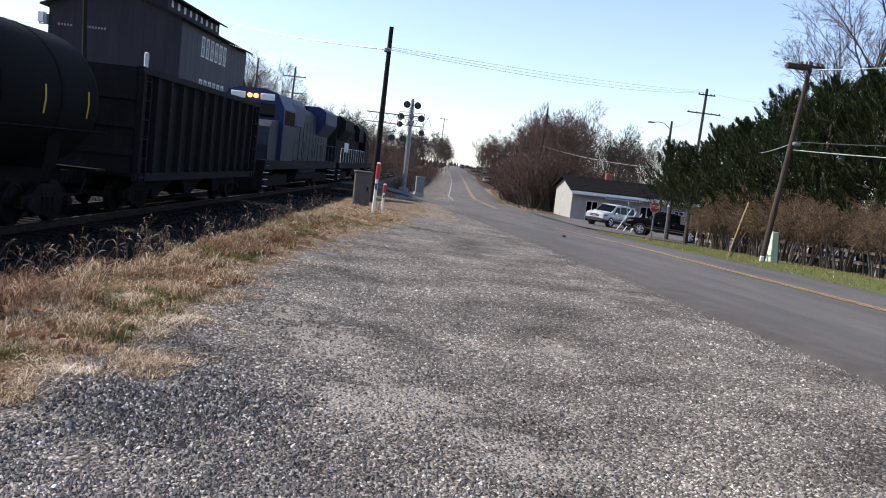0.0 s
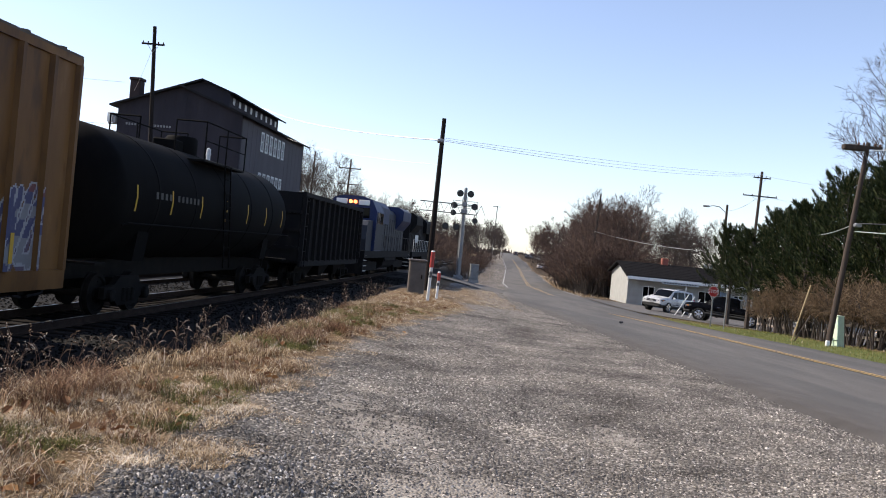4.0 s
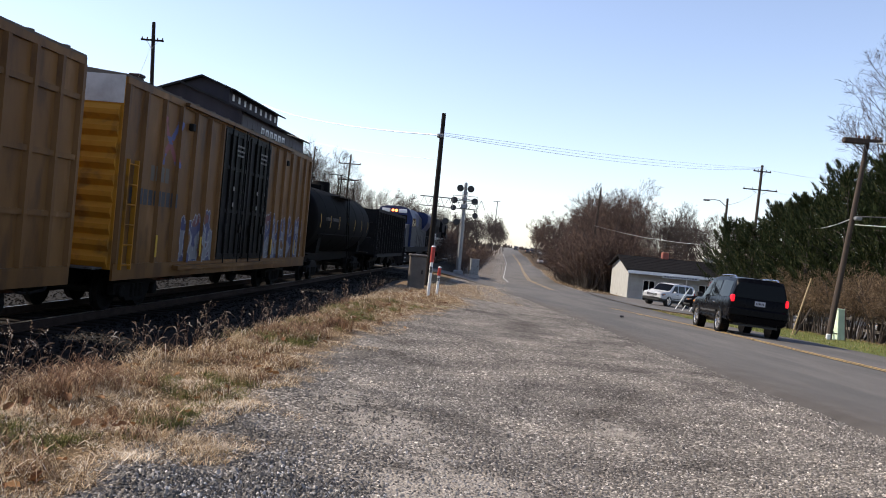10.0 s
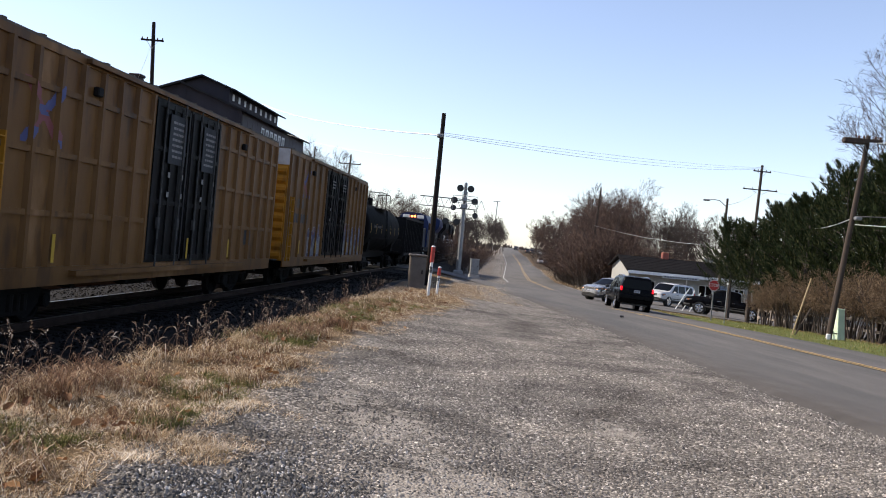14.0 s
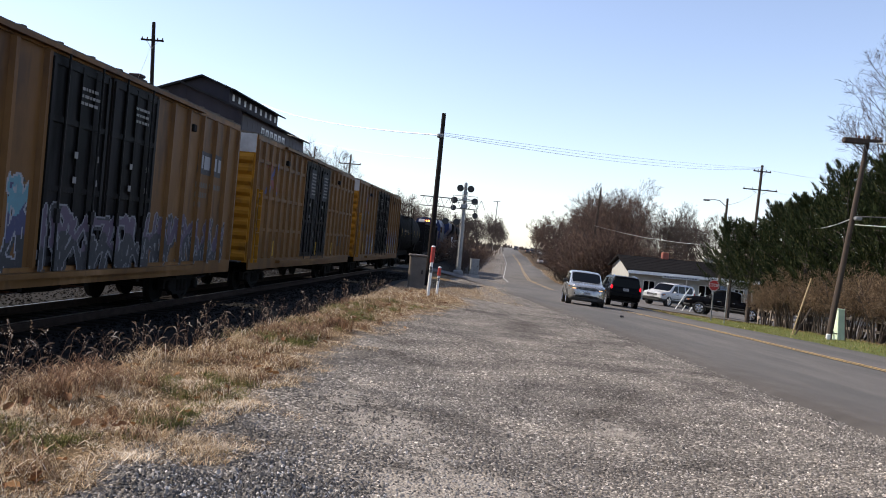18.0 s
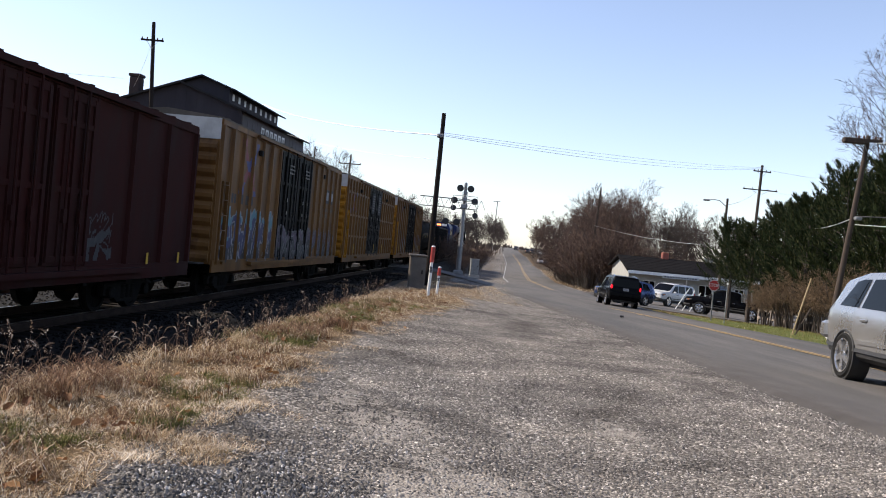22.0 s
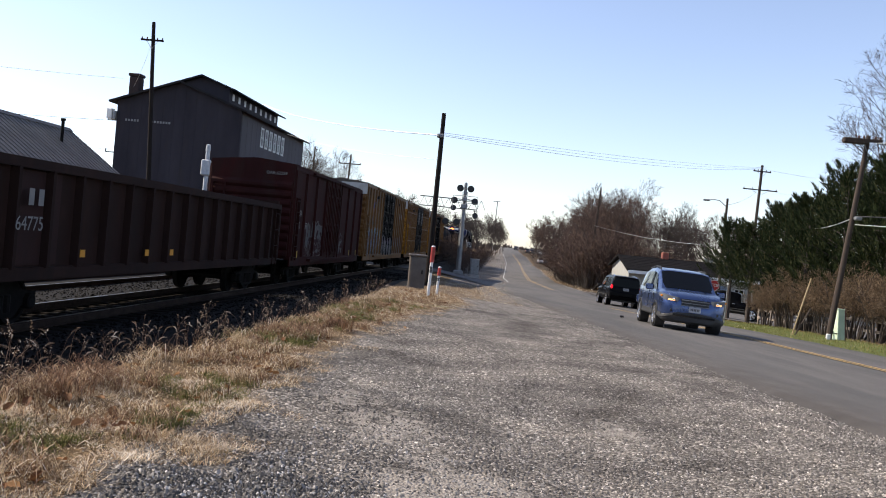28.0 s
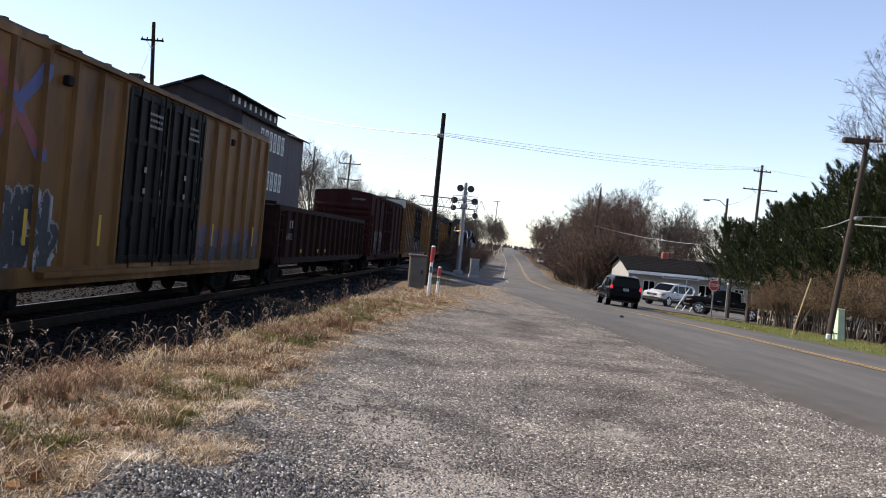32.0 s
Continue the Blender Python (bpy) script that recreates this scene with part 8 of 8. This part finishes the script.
def blades(n, place, length, width, bend, mat, name, label, seed, flat=0.0):
    """Blades that lie over in tufts: their length and lean follow slow noise."""
    rnd = random.Random(seed)
    v, f = [], []
    for _ in range(n):
        x, y = place(rnd)
        z = rough_z(x, y)
        tuft = noise.noise((x * 2.3, y * 2.3, seed))
        a = 6.283 * noise.noise((x * 0.9, y * 0.9, seed + 5.0)) + rnd.gauss(0, 2.2)
        ln = length * rnd.uniform(0.4, 1.25) * (1 + 0.75 * tuft)
        wd = width * rnd.uniform(0.5, 1.3) * (1.8 if rnd.random() < 0.04 else 1.0)
        lay = min(1.0, flat + (1 - flat) * rnd.random() * bend)
        dx, dy = math.cos(a), math.sin(a)
        px, py = -dy * wd, dx * wd
        h1, o1 = ln * (0.5 * (1 - lay) + 0.1), ln * (0.1 + 0.38 * lay)
        h2, o2 = ln * (0.95 * (1 - lay) + 0.03 + 0.1 * rnd.random()), ln * (0.2 + 0.75 * lay)
        lift = max(0.0, tuft) * 0.04
        q = len(v)
        v += [(x - px, y - py, z - 0.02 + lift), (x + px, y + py, z - 0.02 + lift), (x + dx * o1 + px * 0.8, y + dy * o1 + py * 0.8, z + h1 + lift), (x + dx * o1 - px * 0.8, y + dy * o1 - py * 0.8, z + h1 + lift), (x + dx * o2, y + dy * o2, z + max(0.01, h2) + lift)]
        f += [(q, q + 1, q + 2, q + 3), (q + 3, q + 2, q + 4)]
    m = Mesh()
    m.v, m.f = v, f
    tagged(part(name, m, mat, fix=False), label, "grass", kind="stuff")


def clumps(spots, count, height, width, mat, name, label, seed):
    """Hummocks of grass: blades that rise from one foot, arch outwards and hang over."""
    rnd = random.Random(seed)
    v, f = [], []
    for x, y in spots:
        z = rough_z(x, y)
        size = rnd.uniform(0.45, 1.15)
        comb = rnd.uniform(0, 6.283)
        for _ in range(int(count * size)):
            a = comb + rnd.gauss(0, 1.4)
            h = height * size * rnd.uniform(0.5, 1.1)
            o = h * rnd.uniform(0.7, 2.3)
            bx, by = x + rnd.gauss(0, 0.05 * size), y + rnd.gauss(0, 0.05 * size)
            dx, dy, wd = math.cos(a), math.sin(a), width * rnd.uniform(0.5, 1.3)
            q = len(v)
            for t, up in ((0.0, -0.02), (0.3, 0.62), (0.66, 0.95)):
                w = wd * (1 - 0.35 * t)
                cx, cy = bx + dx * o * t ** 1.3, by + dy * o * t ** 1.3
                v += [(cx + dy * w, cy - dx * w, z + h * up), (cx - dy * w, cy + dx * w, z + h * up)]
            v.append((bx + dx * o, by + dy * o, z + h * rnd.uniform(0.1, 0.9)))
            f += [(q, q + 1, q + 3, q + 2), (q + 2, q + 3, q + 5, q + 4), (q + 4, q + 5, q + 6)]
    m = Mesh()
    m.v, m.f = v, f
    tagged(part(name, m, mat, fix=False), label, "grass", kind="stuff")


def verge_edge(y):
    return table([(0, -2.0), (3.3, -1.5), (4, -1.24), (4.7, -1.08), (5.5, -1.0), (8.3, -0.95), (12.6, -0.6), (15, -0.3), (18, 0.15), (22, 0.9), (26, 0.6), (30, 0.1)], y)


def verge(rnd, gap=-0.3):
    while True:
        y = 2.4 + 26 * rnd.random() ** 2.0
        lo, hi = crest_x(y) - 0.05, verge_edge(y) + 0.22
        x = rnd.uniform(lo, hi)
        if noise.noise((x * 1.4, y * 1.4, 2.0)) + 0.5 * noise.noise((x * 4.5, y * 4.5, 6.0)) > gap + 1.1 * smooth01((x - hi + 0.75) / 0.75):
            return x, y


def green_spot(rnd):
    while True:
        x, y = verge(rnd)
        near = max(math.exp(-((x - gx) / sx) ** 2 - ((y - gy) / sy) ** 2) for gx, gy, sx, sy in GREEN_AT)
        if near + 0.35 * noise.noise((x * 2.2, y * 1.8, 9.0)) > 0.3 + 0.35 * rnd.random():
            return x, y


GREEN_AT = [(-2.1, 4.3, 0.45, 0.3), (-1.35, 5.1, 0.4, 0.5), (-1.55, 9.4, 0.25, 0.6), (-1.7, 6.2, 0.5, 0.5), (-1.0, 4.75, 0.2, 0.3), (-1.2, 13.0, 0.4, 1.0), (-0.9, 17.5, 0.6, 1.5)]
OLIVE = island_material("olive_blades", [(0.0, (0.05, 0.055, 0.016)), (0.6, (0.12, 0.125, 0.035)), (1.0, (0.28, 0.25, 0.1))], 0.6, 0.4)
RUSSET = island_material("russet_straw", [(0.0, (0.05, 0.024, 0.014)), (0.5, (0.15, 0.08, 0.045)), (0.85, (0.33, 0.2, 0.12)), (1.0, (0.6, 0.44, 0.3))], 0.6, 0.4)
spots = random.Random(60)
blades(90000, lambda r: verge(r, -0.8), 0.075, 0.0019, 1.0, STRAW, "dry_grass", "matted brown and straw dry grass on the verge", 61, 0.88)
blades(24000, green_spot, 0.05, 0.0022, 0.9, OLIVE, "green_grass", "short olive green grass among the straw", 63, 0.6)
clumps([verge(spots, -0.05) for _ in range(330)], 46, 0.1, 0.0021, STRAW, "grass_tufts", "arching straw tufts on the verge", 62)
clumps([verge(spots, -0.1) for _ in range(240)], 40, 0.075, 0.0022, RUSSET, "russet_tufts", "low reddish-brown dead tufts", 68)
clumps([green_spot(spots) for _ in range(120)], 34, 0.06, 0.0026, OLIVE, "green_tufts", "small green tufts among the straw", 70)


def near_verge(rnd):
    while True:
        x, y = verge(rnd, -0.5)
        if y < 6.2 and noise.noise((x * 2.7, y * 2.7, 5.0)) > -0.15:
            return x, y


blades(19000, near_verge, 0.075, 0.0021, 1.0, PALE_STRAW, "pale_thatch", "short bleached straw matted on the verge", 74, 0.9)
blades(520, verge, 0.22, 0.0036, 1.0, PALE_STRAW, "fallen_straw", "long pale straw lying over the verge", 69, 0.9)


def crest_band(rnd, y1=24.0):
    while True:
        y = 3.5 + y1 * rnd.random() ** 1.3
        x = crest_x(y) + rnd.gauss(0.03, 0.14)
        if noise.noise((x * 2.0, y * 1.1, 4.0)) > -0.05:
            return x, y


clumps([crest_band(spots) for _ in range(150)], 44, 0.12, 0.002, STRAW, "bank_grass", "long arching dry grass along the bank's crest", 64)
clumps([(-2.35 + spots.gauss(0, 0.17), 5.75 + spots.gauss(0, 0.22)) for _ in range(30)] + [(-2.3 + spots.gauss(0, 0.1), 5.2 + spots.gauss(0, 0.12)) for _ in range(10)] + [(-1.52 + spots.gauss(0, 0.09), 10.0 + spots.gauss(0, 0.3)) for _ in range(16)] + [(-1.25 + spots.gauss(0, 0.1), 11.6 + spots.gauss(0, 0.3)) for _ in range(10)],
       60, 0.15, 0.002, RUSSET, "dead_brush", "dark reddish-brown dead brush on the bank", 65)


def far_crest(rnd):
    y = rnd.uniform(9.0, 17.0)
    return crest_x(y) + rnd.gauss(0.2, 0.2), y


clumps([far_crest(spots) for _ in range(110)], 40, 0.1, 0.0026, OLIVE, "crest_grass", "dull green grass along the bank's crest", 75)
clumps([far_crest(spots) for _ in range(60)], 44, 0.13, 0.0022, RUSSET, "crest_brush", "dark reddish-brown dead brush along the crest", 76)


def foxtails(n, seed):
    """Bent thin stems with curved bristly heads."""
    rnd = random.Random(seed)
    st, hd = Mesh(), Mesh()
    for i in range(n):
        y = rnd.uniform(4.9, 9.4) if i < n * 0.8 else rnd.uniform(9.4, 16.0)
        x = crest_x(y) + rnd.gauss(-0.28, 0.22)
        p = Vector((x, y, rough_z(x, y) - 0.02))
        top = rough_z(crest_x(y), y) + rnd.uniform(0.04, 0.26)
        a = rnd.uniform(0, 6.283)
        lean = Vector((math.cos(a), math.sin(a), 0)) * rnd.uniform(0.05, 0.18)
        h = max(0.12, top - p.z)
        pts = [p, p + lean * 0.25 + Vector((0, 0, h * 0.5)), p + lean * 0.7 + Vector((0, 0, h * 0.9)), p + lean + Vector((0, 0, h))]
        for b, c in zip(pts, pts[1:]):
            st.tube(b, c, 0.0016, 0.0013, 3, caps=False)
        w = (lean + Vector((0, 0, 0.2))).normalized()
        q, ln = pts[-1], rnd.uniform(0.05, 0.09)
        rings = []
        for k in range(6):
            t = k / 5
            r = 0.0048 * math.sin(math.pi * (0.12 + 0.8 * t))
            u = w.orthogonal().normalized()
            b = w.cross(u)
            rings.append([q + (u * math.cos(g) + b * math.sin(g)) * r for g in (0, 1.257, 2.513, 3.77, 5.027)])
            for _ in range(5):
                g = rnd.uniform(0, 6.283)
                o = u * math.cos(g) + b * math.sin(g)
                hd.add([q + o * r + w * 0.003, q + o * r - w * 0.003, q + o * (r + 0.005) + w * 0.009], [(0, 1, 2)])
            q = q + w * ln / 5
            w = (w + lean.normalized() * 0.22 - Vector((0, 0, 0.2))).normalized()
        hd.loft(rings)
    tagged(part("foxtail_stems", st, WEED_STALK, fix=False), "thin dry foxtail stems on the bank", "grass", kind="stuff")
    tagged(part("foxtail_heads", hd, SEED, fix=False), "pale curved bristly foxtail heads", "grass", kind="stuff")


def far_verge(rnd):
    y = rnd.uniform(26, 64)
    return rnd.uniform(max(track_x(y) + 3.0, -1.3 + 0.02 * (y - 26)), 2.6 + 0.035 * (y - 27)), y


blades(15000, far_verge, 0.1, 0.004, 0.9, STRAW, "far_dry_grass", "dry grass near the crossing", 65, 0.6)
blades(16000, lambda r: (lambda y: (13.3 + r.random() ** 1.2 * 6.5, y))(r.uniform(24, 56)), 0.09, 0.006, 0.8, GREEN_BLADE, "lawn_grass", "short green lawn by the hedge", 66)
blades(1000, lambda r: (lambda y: (13.4 + r.random() * 7, y))(r.uniform(24, 58)), 0.16, 0.008, 0.9, STRAW, "lawn_straw", "dry grass in the lawn", 67, 0.4)
blades(1500, lambda r: (lambda y: (road_x(y) + road_half(y)[1] + 0.3 + r.random() ** 1.5 * 4, y))(r.uniform(88, 190)), 0.3, 0.02, 0.9, STRAW, "roadside_straw", "brown dry grass along the road", 68, 0.2)


def weed_mesh(seed):
    """A dry stalk with side shoots and fluffy heads."""
    rnd = random.Random(seed)
    st, hd = Mesh(), Mesh()
    h = rnd.uniform(0.55, 1.0)
    p, w = Vector((0, 0, -0.05)), Vector((rnd.gauss(0, 0.12), rnd.gauss(0, 0.12), 1)).normalized()
    tips = []
    for i in range(5):
        q = p + w * h / 5
        st.tube(p, q, 0.004, 0.0035, 4, caps=False)
        p = q
        w = (w + Vector((rnd.gauss(0, 0.12), rnd.gauss(0, 0.12), 0))).normalized()
        if i > 0:
            for _ in range(2):
                a = rnd.uniform(0, 6.283)
                k = (w + Vector((math.cos(a), math.sin(a), 0.2)) * 0.7).normalized()
                t = p + k * rnd.uniform(0.08, 0.22)
                st.tube(p, t, 0.0028, 0.002, 3, caps=False)
                tips.append((t, k))
    tips.append((p, w))
    for t, k in tips:
        for _ in range(9):
            c = t + k * rnd.uniform(-0.05, 0.05) + Vector((rnd.gauss(0, 0.012), rnd.gauss(0, 0.012), rnd.gauss(0, 0.012)))
            s = Vector((rnd.gauss(0, 1), rnd.gauss(0, 1), rnd.gauss(0, 1))).normalized() * rnd.uniform(0.008, 0.02)
            u = k.cross(s).normalized() * 0.008
            hd.add([c - s, c + u, c + s, c - u], [(0, 1, 2, 3)])
    return st, hd


WEEDS = [weed_mesh(s) for s in range(71, 79)]
rnd = random.Random(8)
stalks, heads = Mesh(), Mesh()
foxtails(110, 73)
for i in range(130):
    y = 4.6 + 19 * rnd.random() ** 1.1
    x = crest_x(y) + rnd.gauss(-0.12, 0.2) if i < 50 else crest_x(y) - 0.3 - 1.7 * rnd.random()
    s = rnd.uniform(0.25, 0.5) if i < 50 else rnd.uniform(0.4, 0.75)
    q = pose(x, y, rough_z(x, y), rnd.uniform(-14, 14), rnd.uniform(-14, 14), rnd.uniform(0, 360)) @ Matrix.Diagonal((s, s, s, 1))
    for src, dst in zip(WEEDS[i % 8], (stalks, heads)):
        dst.add([q @ Vector(v) for v in src.v], src.f)
tagged(part("dry_weeds", stalks, WEED_STALK, fix=False), "dry weed stalks along the bank", "weeds", kind="stuff")
tagged(part("seed_heads", heads, SEED, fix=False), "pale fluffy seed heads of dry weeds", "weeds", kind="stuff")

STONE = island_material("gravel_stones", [(0.0, (0.064, 0.059, 0.055)), (0.4, (0.14, 0.13, 0.121)), (0.75, (0.225, 0.211, 0.197)), (0.92, (0.375, 0.355, 0.333)), (1.0, (0.65, 0.62, 0.585))], 0.65, patchy=True, gloss=0.3)


def stones(n, place, size, name, label, seed, mat):
    rnd = random.Random(seed)
    v, f = [], []
    for _ in range(n):
        x, y = place(rnd)
        z = rough_z(x, y)
        s = size * rnd.uniform(0.5, 1.0) * (1.6 if rnd.random() < 0.05 else 1.0)
        a = rnd.uniform(0, 6.283)
        c, d = math.cos(a) * s, math.sin(a) * s
        h = s * rnd.uniform(0.5, 0.9)
        k1, k2 = rnd.uniform(0.6, 1.0), rnd.uniform(0.6, 1.0)
        t = rnd.uniform(-0.4, 0.4)
        q = len(v)
        v += [(x + c, y + d, z), (x - d * k1, y + c * k1, z + h * 0.1), (x - c * k2, y - d * k2, z), (x + d * k1, y - c * k1, z + h * 0.2), (x + c * t, y + d * t, z + h), (x - c * t * 0.6 - d * 0.3, y - d * t * 0.6 + c * 0.3, z + h * 0.85)]
        f += [(q, q + 1, q + 5, q + 4), (q + 1, q + 2, q + 5), (q + 2, q + 3, q + 4, q + 5), (q + 3, q, q + 4)]
    m = Mesh()
    m.v, m.f = v, f
    tagged(part(name, m, mat, fix=False), label, "gravel", kind="stuff")


def lot(rnd, y0=2.6, deep=6.0, power=1.5):
    while True:
        y = y0 + deep * rnd.random() ** power
        x = rnd.uniform(max(-0.56 * y, verge_edge(y) - 0.5), min(0.62 * y, 3.85))
        if x > verge_edge(y) - 0.5 * rnd.random() and rnd.random() > 0.9 * dust(x, y):
            return x, y


stones(34000, lambda r: lot(r, 6.5, 18.0, 1.5), 0.0148, "gravel_stones", "loose grey crushed gravel", 85, STONE)
stones(54000, lot, 0.0128, "gravel_stones", "loose grey crushed gravel", 81, STONE)


OILY = island_material("dark_gravel_stones", [(0.0, (0.042, 0.038, 0.035)), (0.6, (0.1, 0.092, 0.085)), (0.88, (0.23, 0.216, 0.2)), (1.0, (0.6, 0.57, 0.54))], 0.8)


def dark_patch(rnd):
    while True:
        x, y = rnd.gauss(0, 1), rnd.gauss(0, 1)
        px, py = DARK_SPOT[rnd.randrange(len(DARK_SPOT))]
        x, y = px + 0.16 * x, py + 0.13 * y
        if x > verge_edge(y) - 0.15:
            return x, y


DARK_SPOT = [(-0.98, 3.72), (-0.88, 4.08), (-0.66, 3.82), (-0.5, 4.05), (-1.0, 3.42), (-0.82, 4.4), (-0.75, 3.62)]
stones(5000, dark_patch, 0.017, "dark_gravel", "patch of dark loose gravel beside the grass", 84, OILY)
DEAD_LEAF = island_material("dead_leaves", [(0.0, (0.09, 0.035, 0.015)), (0.6, (0.2, 0.09, 0.035)), (1.0, (0.36, 0.2, 0.09))], 0.7, 0.2)


def leaves(n, place, seed):
    """Curled fallen leaves: two folded halves each."""
    rnd = random.Random(seed)
    v, f = [], []
    for _ in range(n):
        x, y = place(rnd)
        s = rnd.uniform(0.018, 0.045)
        q = pose(x, y, rough_z(x, y) + rnd.uniform(0.02, 0.06), rnd.uniform(-35, 35), rnd.uniform(-35, 35), rnd.uniform(0, 360)) @ Matrix.Diagonal((s, s, s, 1))
        k = len(v)
        v += [tuple(q @ Vector(p)) for p in ((-1.1, 0, 0.1), (-0.3, 0.55, 0.35), (0.6, 0.45, 0.3), (1.0, 0, 0), (0.6, -0.45, 0.3), (-0.3, -0.55, 0.35), (0.1, 0, 0))]
        f += [(k, k + 6, k + 1), (k + 1, k + 6, k + 2), (k + 2, k + 6, k + 3), (k + 3, k + 6, k + 4), (k + 4, k + 6, k + 5), (k + 5, k + 6, k)]
    m = Mesh()
    m.v, m.f = v, f
    tagged(part("fallen_leaves", m, DEAD_LEAF, fix=False), "curled brown dead leaves in the grass", "leaves", kind="stuff")


leaves(380, verge, 91)


def shoulder(rnd):
    y = 3 + 60 * rnd.random()
    w = rnd.uniform(1.3, 3.4)
    return track_x(y) + w, y


# Dark stones, coloured deeper still to hold the shade beside the train.
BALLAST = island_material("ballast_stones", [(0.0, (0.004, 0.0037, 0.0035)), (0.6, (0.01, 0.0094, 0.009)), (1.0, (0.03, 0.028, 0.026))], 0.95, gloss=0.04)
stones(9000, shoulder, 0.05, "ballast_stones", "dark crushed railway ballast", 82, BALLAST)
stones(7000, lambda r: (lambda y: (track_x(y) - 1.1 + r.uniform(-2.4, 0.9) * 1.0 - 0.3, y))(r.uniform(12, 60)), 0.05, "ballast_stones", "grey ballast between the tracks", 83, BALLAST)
# a tin can on the asphalt and litter in the grass
b = thing("crushed_can", pose(5.97, 28.4, road_z(5.97, 28.4) + 0.02), "small dark crushed can on the asphalt", "can")
part("can", Mesh().spin([(-0.06, 0.03), (-0.02, 0.045), (0.03, 0.03), (0.06, 0.042)], "x", 10, (0, 0, 0.035)), TRIM_DARK, b)
part("lid", Mesh().spin([(0.06, 0.04), (0.066, 0.036), (0.067, 0.0)], "x", 10, (0, 0, 0.035)), GALV, b)
# ---- what moves ----
def motions():
    times = [i * 0.15 for i in range(214)] + [32.0]
    for car, place, wheels in TRAIN:
        walk(car, [(float(t), rail_pose(place + train_s(t))) for t in range(33)])
        for w, r, (x, y, z) in wheels:
            walk(w, [(t, pose(x, y, z, -math.degrees(train_s(t) / r))) for t in times])
    for car, rows, wheels in TRAFFIC:
        walk(car, rows)
        rolled, done = 0.0, [0.0]
        steps = [rows[0][0]]
        last = rows[0][1].translation
        for (t0, a), (t1, b) in zip(rows, rows[1:]):
            d = (b.translation - a.translation).dot(b.col[1].to_3d() + a.col[1].to_3d()) * 0.5
            n = max(1, math.ceil(abs(d) / 0.45)) if abs(d) > 0.01 else 1
            for i in range(1, n + 1):
                steps.append(t0 + (t1 - t0) * i / n)
                done.append(rolled + d * i / n)
            rolled += d
        for w, r, (x, y, z) in wheels:
            walk(w, [(t, pose(x, y, z, -math.degrees(s / r))) for t, s in zip(steps, done)])


motions()
